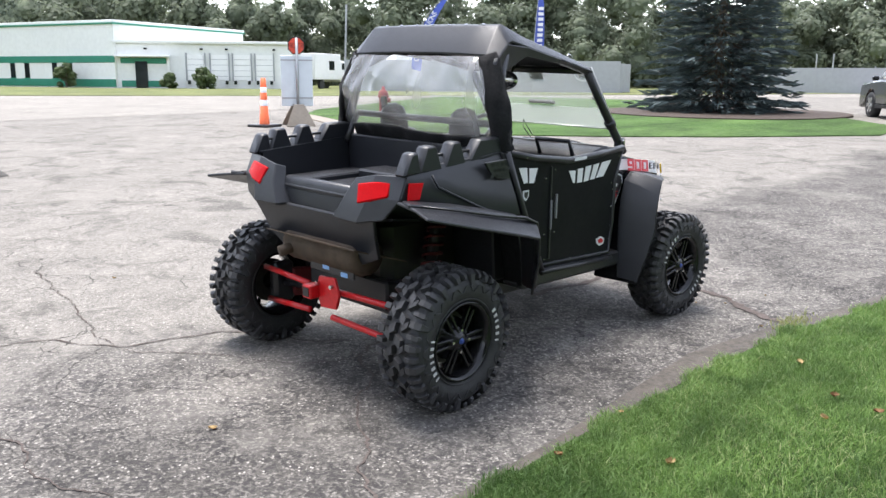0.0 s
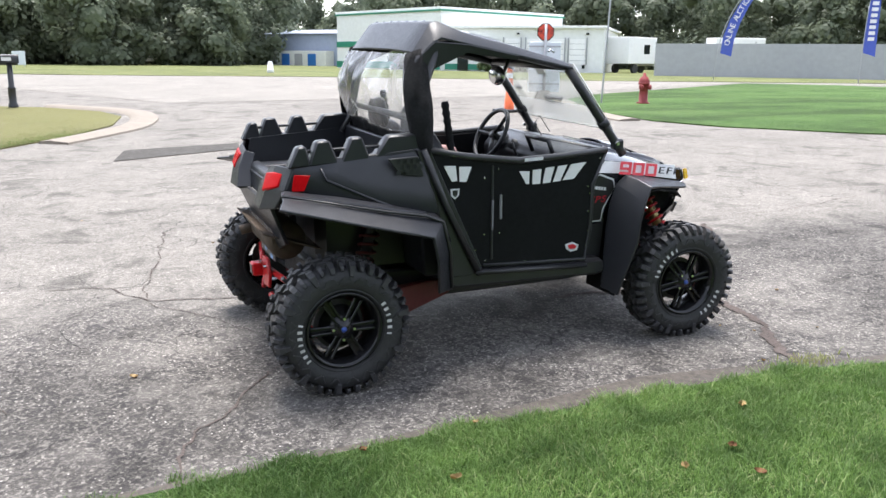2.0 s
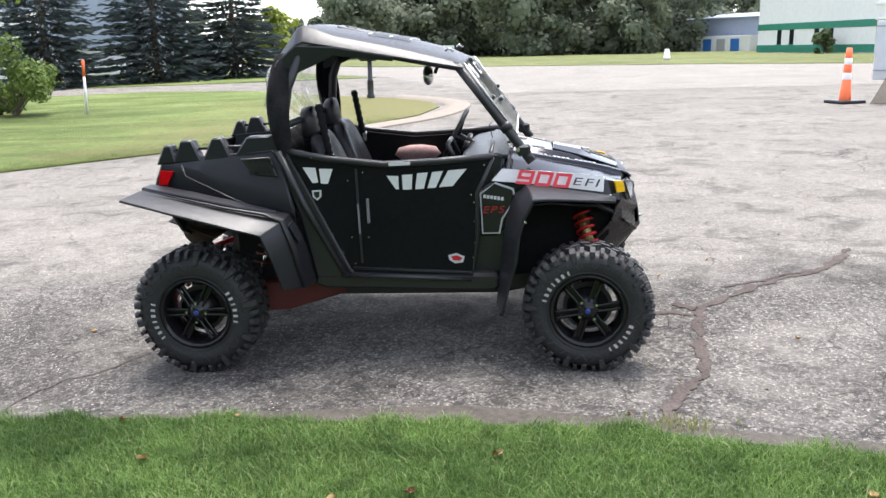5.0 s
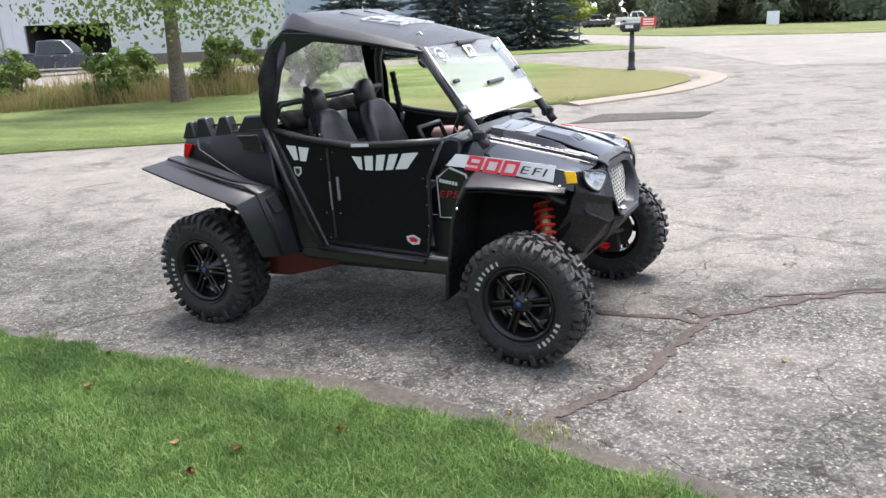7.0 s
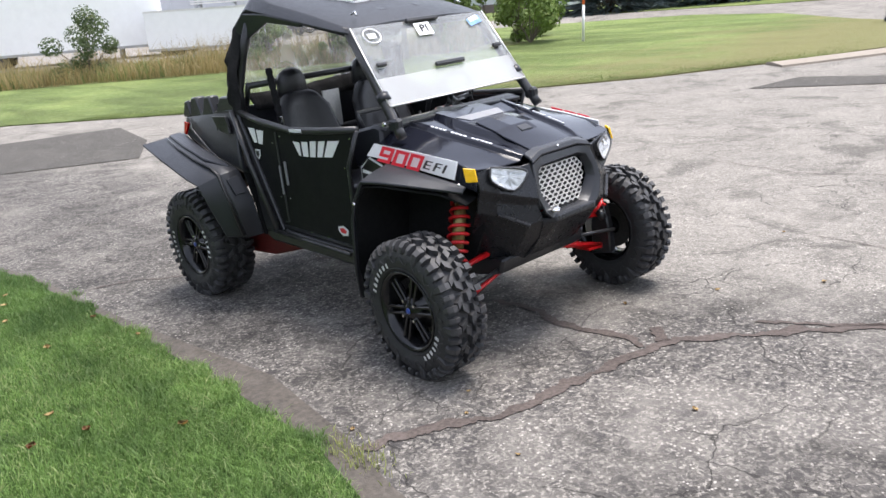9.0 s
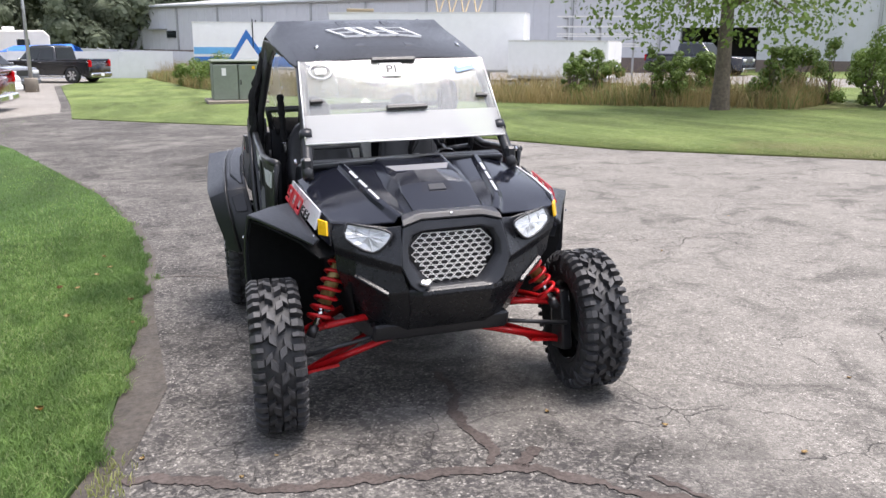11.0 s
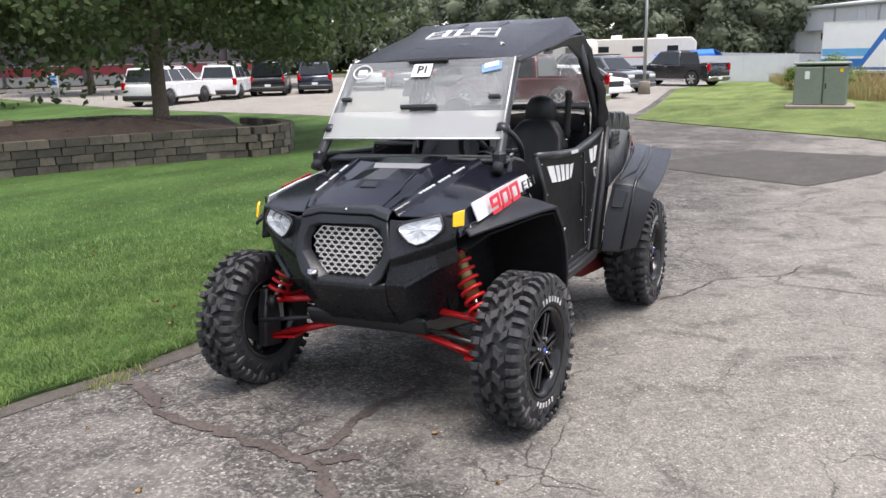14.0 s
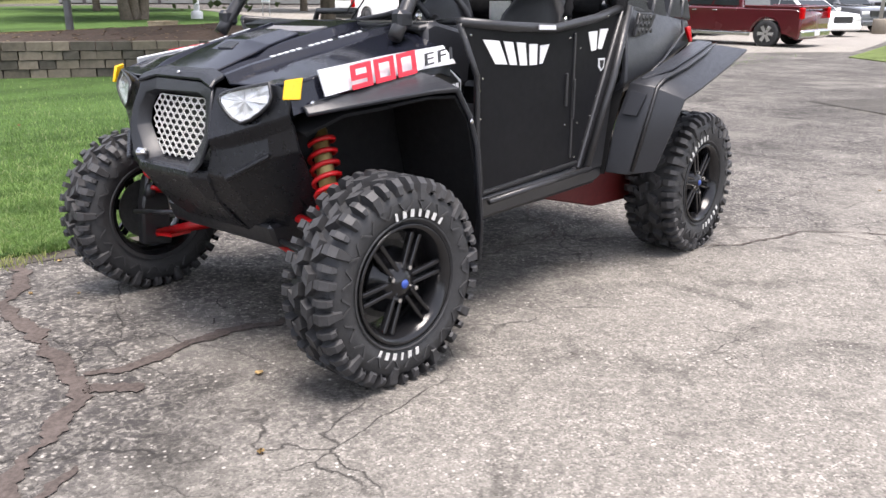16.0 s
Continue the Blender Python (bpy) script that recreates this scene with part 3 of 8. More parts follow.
# ---- the utility vehicle; it stands at the origin, nose towards +x, and leans with the ground ----
PLASTIC = plain("charcoal_plastic", (.0165, .0178, .0215), 0.36, grain=180, vary=0.18, bump=0.15, spec=0.42)
PAINT = plain("gloss_black_paint", (.0085, .0095, .015), 0.12, grain=30, vary=0.1, spec=0.4)
DOORBLACK = plain("satin_black_panel", (.0095, .0098, .0112), 0.40, grain=40, vary=0.2, spec=0.08)
STEEL = plain("black_powder_coat", (.021, .0215, .0235), 0.35, grain=120, vary=0.15, bump=0.1)
CLOTH = plain("black_fabric", (.012, .012, .013), 0.9, grain=220, vary=0.3, bump=0.5, spec=0.2)
LINER = plain("black_liner_plastic", (.0075, .0078, .0085), 0.75, grain=90, vary=0.25, bump=0.1, spec=0.15)
FASCIA = plain("black_fascia_plastic", (.0095, .0102, .0125), 0.30, grain=180, vary=0.18, bump=0.12, spec=0.42)
VINYL = plain("black_vinyl", (.016, .016, .018), 0.38, grain=160, vary=0.2, bump=0.3)
RUBBER = plain("tyre_rubber", (.025, .0255, .027), 0.62, grain=60, vary=0.25, bump=0.25)
TREADRUB = plain("dusty_tread_rubber", (.034, .034, .036), 0.62, grain=50, vary=0.3, bump=0.25)
RIMBLACK = plain("gloss_black_alloy", (.010, .010, .011), 0.2, grain=40, vary=0.1, spec=0.4)
RED = plain("red_powder_coat", (.50, .009, .012), 0.35, grain=60, vary=0.18)
DARKRED = plain("dusty_red_paint", (.095, .009, .009), 0.5, grain=50, vary=0.25)
CHROME = plain("bright_metal", (.62, .62, .62), 0.22, 1.0, grain=60, vary=0.1)
MESHMETAL = plain("bare_aluminium", (.72, .71, .69), 0.38, 0.6, grain=60, vary=0.12)
DISCSTEEL = plain("dull_brake_steel", (.06, .058, .056), 0.55, 0.4, grain=60, vary=0.3)
BRASS = plain("gold_damper", (.26, .19, .07), 0.4, 0.5, grain=60, vary=0.2)
SATINGREY = plain("satin_grey_decal", (.20, .20, .21), 0.35, grain=60, vary=0.1)
GRILLEWIRE = plain("white_coated_wire", (.74, .73, .70), 0.4, 0.1, grain=60, vary=0.1)
RUST = plain("rusty_muffler", (.062, .042, .026), 0.75, 0.2, grain=20, vary=0.4, bump=0.4)
WORNWHITE = plain("worn_white_rubber", (.50, .50, .49), 0.6, grain=90, vary=0.15)
WHITE = plain("white_vinyl", (.74, .74, .74), 0.45, grain=60, vary=0.05)
SILVERPAINT = plain("silver_white_decal", (.62, .63, .65), 0.3, grain=60, vary=0.06)
REDINK = plain("red_decal", (.52, .015, .03), 0.35, grain=60, vary=0.05)
BLACKINK = plain("black_decal", (.015, .015, .016), 0.35, grain=60, vary=0.05)
BLUEINK = plain("blue_decal", (.03, .07, .30), 0.35, grain=60, vary=0.1)
PALEBLUE = plain("pale_blue_decal", (.20, .36, .62), 0.4, grain=60, vary=0.2)
AMBER = plain("amber_lens", (.80, .46, .01), 0.25, grain=90, vary=0.1)
REDLENS = plain("red_lens", (.42, .004, .006), 0.25, spec=0.06, grain=120, vary=0.15)
LAMPWHITE = plain("headlight_reflector", (.82, .84, .86), 0.22, 0.25, grain=40, vary=0.25)
PINKCLOTH = plain("faded_pink_cloth", (.36, .22, .21), 0.9, grain=50, vary=0.3)
LENS = glass_mat("headlight_lens", (.95, .96, .97), 0.04, 0.03)


def streaks(n):
    f = n.noise(2.2, 4, 0.5, 0.6, stretch=(1, 1, 0.3))
    return n.ramp(f, [(0.3, 0.12), (0.5, 0.22), (0.74, 0.45)])


SOFTWINDOW = glass_mat("creased_clear_vinyl", (.93, .94, .93), 0.07, streaks, 0.78)
# haze for the scuffs, raised to carry some reflected sky as well
SHIELD = glass_mat("clear_polycarbonate", (.90, .93, .91), 0.05, lambda n: n.ramp(n.noise(2.0, 5, 0.6), [(0.3, 0.10), (0.7, 0.17)]), 0.92)
# clear plastic too; its milky white stands in for the sky's reflection
SKYBAND = glass_mat("sky_whitened_band", (.90, .92, .90), 0.10, 0.33, 0.95)

VEHICLE = thing("utility_vehicle", "black two-seat side-by-side utility vehicle with red suspension, parked on asphalt", "vehicle", m=pose(0, 0, 0, 1.45, -1.39, 0))


def loft(rows, thick=0.012, w=0.0, bm=None):
    """A sheet through rows of points, given thickness."""
    b = bmesh.new()
    vs = [[b.verts.new(p) for p in r] for r in rows]
    for q, r in zip(vs, vs[1:]):
        for j in range(len(q) - 1):
            b.faces.new((q[j], q[j + 1], r[j + 1], r[j]))
    bmesh.ops.recalc_face_normals(b, faces=b.faces)
    if thick:
        bmesh.ops.solidify(b, geom=b.faces[:], thickness=thick)
        bmesh.ops.recalc_face_normals(b, faces=b.faces)
    if w:
        bevel(b, w)
    return merge(bm, b)


def letters(text, size, mat, parent, m, name="lettering", thick=0.0012, shear=0.0, stretch=1.0, label="", bold=0.0):
    """Raised lettering in the built-in font, each character a piece of its own."""
    for k, ch in enumerate(text):
        cu = bpy.data.curves.new("text", 'FONT')
        cu.body, cu.size, cu.extrude, cu.shear = ch, size, thick, shear
        cu.offset = bold
        cu.align_x, cu.align_y = 'CENTER', 'CENTER'
        tmp = bpy.data.objects.new("text", cu)
        scene.collection.objects.link(tmp)
        me = bpy.data.meshes.new_from_object(tmp)
        bpy.data.objects.remove(tmp)
        bpy.data.curves.remove(cu)
        wide = [.30 if c == 'I' else .28 if c == '1' else .60 for c in text]
        step = size * stretch * (sum(wide[:k]) + wide[k] / 2 - sum(wide) / 2)
        me.transform(m @ Matrix.Translation((step, 0, 0)) @ Matrix.Diagonal((stretch, 1, 1, 1)))
        me.materials.clear()
        me.materials.append(mat)
        ob = new(name, me)
        ob.parent = parent
        tagged(ob, label)
    return ob


def block_digits(text, size, mat, parent, m, name, label, wide=.094, bar=.0145, thick=.003, slant=.25):
    """Squared slanting digits made of straight bars, each digit a piece of its own."""
    strokes = {"9": "tmbUR", "0": "tbLR"}
    for k, ch in enumerate(text):
        x0 = (k - len(text) / 2) * wide + wide * .06
        w, hgt = wide * .86, size
        bm = bmesh.new()
        for q in strokes[ch]:
            cx, cy, sx, sy = {"t": (w / 2, hgt - bar / 2, w, bar), "m": (w / 2, hgt * .46, w, bar), "b": (w / 2, bar / 2, w, bar), "L": (bar * .6, hgt / 2, bar * 1.2, hgt), "R": (w - bar * .6, hgt / 2, bar * 1.2, hgt), "U": (bar * .6, hgt * .72, bar * 1.2, hgt * .5)}[q]
            lift = .0003 * "tmbLRU".index(q)
            box(sx, sy, thick + lift, (x0 + cx, cy - hgt / 2, 0), bm=bm)
        for v in bm.verts:
            v.co.x += v.co.y * slant
        bmesh.ops.transform(bm, matrix=m, verts=bm.verts)
        part(name, bm, mat, parent, label)


def frame_of(origin, right, up):
    """A pose whose x runs along right, y along up and z out of the face."""
    r = Vector(right).normalized()
    n = r.cross(Vector(up)).normalized()
    u = n.cross(r)
    m = Matrix((r, u, n)).transposed().to_4x4()
    m.translation = origin
    return m


# -- wheels --
def tyre_meshes(R, W):
    """The carcass and its lugs, turned round the y axis."""
    hw = W / 2
    rim = 0.186
    prof = [(rim - .012, -hw * .74), (rim + .004, -hw * .86), (rim + .045, -hw * .985), (R - .085, -hw * 1.0), (R - .050, -hw * .93), (R - .034, -hw * .78), (R - .028, -hw * .4), (R - .026, 0)]
    prof = prof + [(r, -y) for r, y in prof[-2::-1]]
    carcass = lathe(prof, 56, axis='y')
    # ribs on the sidewall
    for s in (-1, 1):
        for r0 in (rim + .012,):
            lathe([(r0, s * hw * .93), (r0 + .004, s * (hw * .93 + .005)), (r0 + .008, s * hw * .94)], 56, axis='y', bm=carcass)
    verts, faces = [], []

    def lug(ang, y0, y1, a_len, skew, top, base, tap=0.72):
        """A block across the tread; skew shifts its second end round the wheel."""
        k = len(verts)
        for rad, t in ((base, 1.0), (top, tap)):
            for yy, sk in ((y0, 0), (y1, skew)):
                yc = (y0 + y1) / 2 + (yy - (y0 + y1) / 2) * (1 if t == 1.0 else 0.86)
                for da in (-1, 1):
                    a = ang + sk + da * a_len / 2 * t
                    verts.append((rad * math.cos(a), yc, rad * math.sin(a)))
        faces.extend([(k, k + 1, k + 3, k + 2), (k + 4, k + 6, k + 7, k + 5), (k, k + 4, k + 5, k + 1), (k + 2, k + 3, k + 7, k + 6), (k, k + 2, k + 6, k + 4), (k + 1, k + 5, k + 7, k + 3)])

    def shoulder(ang, s, a_len, deep):
        """A lug that wraps over the shoulder down the sidewall."""
        k = len(verts)
        rows = [(R - .002, s * hw * .56), (R - .001, s * hw * .80), (R - .018, s * hw * 1.0), (R - deep, s * hw * 1.045)]
        low = [(R - .04, s * hw * .54), (R - .04, s * hw * .74), (R - .052, s * hw * .90), (R - deep - .006, s * hw * .97)]
        for (r, y), (r2, y2), t in zip(rows, low, (0.85, 0.95, 0.9, 0.62)):
            for rr, yy, g in ((r, y, .8), (r2, y2, 1.0)):
                for da in (-1, 1):
                    a = ang + da * a_len / 2 * t * g
                    verts.append((rr * math.cos(a), yy, rr * math.sin(a)))
        for i in range(3):
            p, q = k + 4 * i, k + 4 * i + 4
            faces.extend([(p, p + 1, q + 1, q), (p, q, q + 2, p + 2), (p + 1, p + 3, q + 3, q + 1)])
        faces.extend([(k, k + 2, k + 3, k + 1), (k + 12, k + 13, k + 15, k + 14)])

    n = 20
    p = 2 * math.pi / n
    for i in range(n):
        a = i * p
        # two staggered rows of slanted blocks, with a small block between them and the shoulder
        for side, ph in ((-1, 0.0), (1, .5)):
            lug(a + p * ph, side * hw * .03, side * hw * .34, p * .46, p * .20, R, R - .04, .80)
            lug(a + p * (ph + .52), side * hw * .22, side * hw * .52, p * .36, -p * .26, R - .002, R - .04, .78)
            shoulder(a + p * (ph + .22), side, p * (.40 if i % 2 else .34), .066 if i % 2 else .044)
            shoulder(a + p * (ph + .74), side, p * .25, .034)
        # raised chevrons below the shoulder
        for s in (-1, 1):
            for d in (-1, 1):
                k = len(verts)
                for r, off in ((R - .068, .34 * d), (R - .098, .05 * d)):
                    for da in (-.045, .045):
                        for y in (hw * .995, hw * 1.03):
                            verts.append((r * math.cos(a + p * (off + da)), s * y, r * math.sin(a + p * (off + da))))
                faces.extend([(k + 1, k + 5, k + 7, k + 3), (k, k + 1, k + 5, k + 4), (k + 2, k + 6, k + 7, k + 3), (k, k + 2, k + 3, k + 1), (k + 4, k + 5, k + 7, k + 6)])
    return carcass, (verts, faces)


def rim_mesh(W, R=0.186):
    hw = W / 2
    b = lathe([(R, -hw * .86), (R + .004, -hw * .93), (R - .006, -hw * .95), (R - .016, -hw * .80), (R - .030, -hw * .55), (R - .04, 0), (R - .02, hw * .7), (R, hw * .86)], 48, axis='y')
    return b


def spoke_pair(W):
    """Two slim bars from hub to lip, at the outer side (-y)."""
    b = bmesh.new()
    y = -W / 2 * .66
    for s in (-1, 1):
        pts = [(.042, s * .008), (.160, s * .010), (.160, s * .024), (.042, s * .020)]
        prism([(u, v) for u, v in pts], .020, 'y', y, 0.003, bm=b)
    prism([(.05, -.010), (.155, -.012), (.155, .012), (.05, .010)], .008, 'y', y + .018, 0, bm=b)
    return b


def build_wheel(R, W):
    """Built with its outer side at -y; turned for the other side."""
    carcass, (lv, lf) = tyre_meshes(R, W)
    wheel = part("wheel", rim_mesh(W), RIMBLACK, VEHICLE, "gloss black alloy wheel with twin spokes", True)
    part("tyre", carcass, RUBBER, wheel, "black off-road tyre", True)
    tread = pydata("tread", lv, lf, TREADRUB, wheel)
    tread["label"] = "chunky staggered tread lugs"
    sp = spoke_pair(W)
    me = None
    for i in range(6):
        m = Matrix.Rotation(radians(60 * i + 12), 4, 'Y')
        if me is None:
            ob = part("spoke", sp, RIMBLACK, wheel)
            me = ob.data
        else:
            ob = new("spoke", me)
            ob.parent = wheel
        ob.matrix_basis = m
    y = -W / 2 * .66
    part("hub", lathe([(0, y - .018), (.03, y - .018), (.036, y - .008), (.062, y - .004), (.066, y + .03), (.10, y + .035), (.105, y + .06), (0, y + .06)], 28, axis='y'), RIMBLACK, wheel, "", True)
    part("hub_cap", lathe([(0, y - .022), (.012, y - .022), (.015, y - .017), (0, y - .017)], 20, axis='y'), BLUEINK, wheel, "blue hub cap with a pale mark", True)
    part("brake_disc", lathe([(.05, y + .075), (.125, y + .075), (.125, y + .081), (.05, y + .081), (.05, y + .075)], 32, axis='y'), DISCSTEEL, wheel)
    for i in range(4):
        a = radians(45 + 90 * i)
        part("lug_nut", lathe([(0, y - .020), (.007, y - .020), (.009, y - .008), (.009, y)], 8, axis='y', m=pose(.052 * math.cos(a), 0, .052 * math.sin(a))), CHROME, wheel)
    # pale raised marks on the sidewall
    r0 = 0.186 + .036
    for count, start in ((7, 62), (6, 242)):
        for i in range(count):
            a = radians(start + (i - count / 2) * 8.2)
            m = Matrix.Rotation(-a, 4, 'Y') @ Matrix.Translation((r0, -W / 2 * 1.0 - .0015, 0))
            part("sidewall_mark", box(.023, .003, .0135 if i % 3 else .0085, m=m), WORNWHITE, wheel, "white raised mark")
    return wheel


def place_wheel(w, x, s, z, turn, spin=0):
    out = pose(x, s, z, 0, 0, turn)
    w.matrix_basis = out @ Matrix.Rotation(radians(spin), 4, 'Y')


FRONT_R, REAR_R = 0.328, 0.338
fw = build_wheel(FRONT_R, 0.210)
place_wheel(fw, 1.008, -0.709, 0.322, -3, -82)
rw = build_wheel(REAR_R, 0.255)
place_wheel(rw, -1.022, -0.683, 0.331, 0, 228)
for base, x, y, z, turn, spin in ((fw, 1.028, 0.722, 0.322, 177, -20), (rw, -1.040, 0.697, 0.331, 180, -60)):
    c = copy_thing(base, pose(x, y, z, 0, 0, turn) @ Matrix.Rotation(radians(spin), 4, 'Y'))
    c.parent = VEHICLE

# -- frame and underbody --
belly = prism([(-1.05, .36), (-.75, .27), (.55, .265), (1.12, .36), (1.15, .44), (.6, .42), (-.6, .45), (-1.05, .52)], .62, 'y', 0, .012)
part("belly_pan", belly, STEEL, VEHICLE, "black underbody and skid plate")
part("engine", box(.55, .5, .4, (-.72, 0, .62), .05), STEEL, VEHICLE, "dark engine and gearbox")
part("muffler", lathe([(0, -.30), (.085, -.29), (.10, -.25), (.10, .25), (.085, .29), (0, .30)], 24, axis='y', m=pose(-1.16, -.02, .665)), RUST, VEHICLE, "rust-brown muffler under the bed", True)
part("tail_pipe", tube([(-1.16, .16, .66), (-1.27, .2, .64), (-1.31, .21, .63)], .028, 12), RUST, VEHICLE, "", True)
part("heat_shield", slab([(-1.30, .34, .73), (-1.30, -.36, .73), (-1.02, -.42, .64), (-1.02, .4, .64)], .006), RUST, VEHICLE, "tan heat shield")
part("rear_plate", prism([(-.15, .385), (-.03, .375), (.005, .45), (-.02, .535), (-.14, .545), (-.175, .46)], .018, 'x', -1.235, .004), RED, VEHICLE, "red rear suspension plate")
for s in (-1, 1):
    part("radius_rod", tube([(-1.22, s * .09, .47), (-1.12, s * .62, .44)], .016, 10), RED, VEHICLE, "", True)
    part("radius_rod", tube([(-1.22, s * .09, .33), (-1.10, s * .62, .25)], .016, 10), RED, VEHICLE, "", True)
    part("trailing_arm", loft([[(-.30, s * .40, .40), (-.30, s * .40, .31)], [(-.62, s * .47, .40), (-.62, s * .47, .235)], [(-.98, s * .58, .42), (-.98, s * .58, .26)]], .05, .006), DARKRED, VEHICLE, "dusty red trailing arm")
    part("axle_shaft", tube([(-1.03, s * .15, .38), (-1.03, s * .6, .34)], .018, 10), STEEL, VEHICLE, "", True)
    part("bearing_carrier", box(.14, .07, .24, (-1.03, s * .60, .34), .02), STEEL, VEHICLE)
    # front suspension: two wishbones, knuckle, tie rod
    for z0, z1, yo, fore, aft in ((.315, .235, .60, 1.10, .82), (.455, .42, .60, 1.04, .84)):
        part("wishbone", tube([(fore - .06 if z0 < .4 else fore + .02, s * .14 if z0 < .4 else s * .30, z0 + (.055 if z0 < .4 else .01)), (1.04, s * yo, z1), (aft, s * (.20 if z0 < .4 else .32), z0 + .02)], .0165, 10), RED, VEHICLE, "", True)
        part("gusset", slab([(1.045, s * (yo - .01), z1), (1.06, s * (yo - .15), z1 + .02), (.97, s * (yo - .15), z1 + .02)], .012), RED, VEHICLE)
    part("knuckle", prism([(-.06, .18), (.07, .2), (.06, .36), (.03, .48), (-.04, .48), (-.06, .34)], .05, 'y', s * .615, .008, m=pose(1.03, 0, 0)), STEEL, VEHICLE)
    part("brake_caliper", box(.09, .05, .13, (.955, s * .635, .35), .012), MESHMETAL, VEHICLE)
    part("tie_rod", tube([(1.10, s * .28, .385), (1.12, s * .6, .34)], .010, 8), STEEL, VEHICLE, "", True)


def damper(bot, top, coils, parent, r=.048, coil=RED, can=BRASS):
    """A coil-over: gold body, dark shaft and a red spring."""
    bot, top = Vector(bot), Vector(top)
    d = top - bot
    body = part("damper", tube([bot + d * .30, top], .030, 14), can, parent, "gold damper body" if can is BRASS else "dark damper body", True)
    part("rod", tube([bot, bot + d * .34], .012, 10), CHROME, body, "", True)
    part("eye", tube([bot - d.normalized() * .03, bot + d.normalized() * .02], .022, 10), STEEL, body, "", True)
    u = d.normalized().orthogonal().normalized()
    v = d.normalized().cross(u)
    pts = []
    for i in range(coils * 14 + 1):
        f = i / (coils * 14)
        a = 2 * math.pi * coils * f
        pts.append(bot + d * (.08 + .80 * f) + (u * math.cos(a) + v * math.sin(a)) * r)
    part("spring", tube(pts, .0085, 6), coil, body, "red coil spring", True)


for s in (-1, 1):
    damper((1.070, s * .555, .43), (.985, s * .37, .78), 8, VEHICLE, r=.045)
    damper((-.80, s * .34, .42), (-.66, s * .28, .86), 8, VEHICLE, coil=DARKRED, can=STEEL)
part("hitch", box(.07, .07, .07, (-1.262, .015, .455), .006), RED, VEHICLE, "square red tow hitch receiver")
part("hitch_mouth", box(.004, .045, .045, (-1.299, .015, .455)), BLACKINK, VEHICLE)
for s in (-1, 1):
    part("plate_bolt", tube([(-1.262, -.075 + s * .055, .50), (-1.24, -.075 + s * .055, .50)], .011, 8), CHROME, VEHICLE)
for y, z in ((-.06, .585), (-.20, .57)):
    part("warning_label", box(.002, .05, .022, (-1.228, y, z)), PALEBLUE, VEHICLE, "small blue label")
part("label_bracket", box(.012, .34, .05, (-1.22, -.10, .580), .004), STEEL, VEHICLE)

# -- tub, floor, sills --
part("floor_pan", prism([(-.50, .46), (.55, .44), (.62, .80), (.58, .82), (.50, .50), (-.42, .52), (-.50, .95), (-.54, .95)], 1.06, 'y', 0, .01), PLASTIC, VEHICLE, "black cabin floor and firewalls")
for s in (-1, 1):
    part("sill", prism([(-.42, .43), (-.36, .405), (.53, .375), (.57, .40), (.55, .47), (-.26, .50), (-.40, .50)], .12, 'y', s * .565, .016), STEEL, VEHICLE, "black plastic sill")
    part("nerf_bar", tube([(-.26, s * .655, .487), (.42, s * .65, .452)], .012, 8), STEEL, VEHICLE, "", True)

# -- rear bed --
part("bed_floor", box(.66, .98, .02, (-.90, 0, .955), .004), PLASTIC, VEHICLE, "black ribbed cargo bed floor")
part("bed_front_wall", box(.03, 1.04, .22, (-.575, 0, 1.045), .006), PLASTIC, VEHICLE)
part("tailgate", prism([(-1.235, .86), (-1.20, .86), (-1.155, .975), (-1.165, 1.0), (-1.195, 1.008), (-1.22, .99)], .56, 'y', 0, .01), PLASTIC, VEHICLE, "charcoal tailgate with a rounded lip")
part("bed_rib", box(.60, .10, .035, (-.90, .22, .975), .008), PLASTIC, VEHICLE)
part("bed_rib", box(.60, .10, .035, (-.90, -.22, .975), .008), PLASTIC, VEHICLE)
part("bed_box", box(.20, .34, .05, (-.72, .0, .985), .01), PLASTIC, VEHICLE)
part("rear_fascia", loft([[(-1.285, -.48, .89), (-1.262, -.26, .872), (-1.262, .26, .872), (-1.285, .48, .89)], [(-1.25, -.45, .80), (-1.245, -.28, .775), (-1.245, .28, .775), (-1.25, .45, .80)], [(-1.20, -.42, .68), (-1.215, -.26, .615), (-1.215, .26, .615), (-1.20, .42, .68)]], .02, .004), PLASTIC, VEHICLE, "black plastic rear fascia")
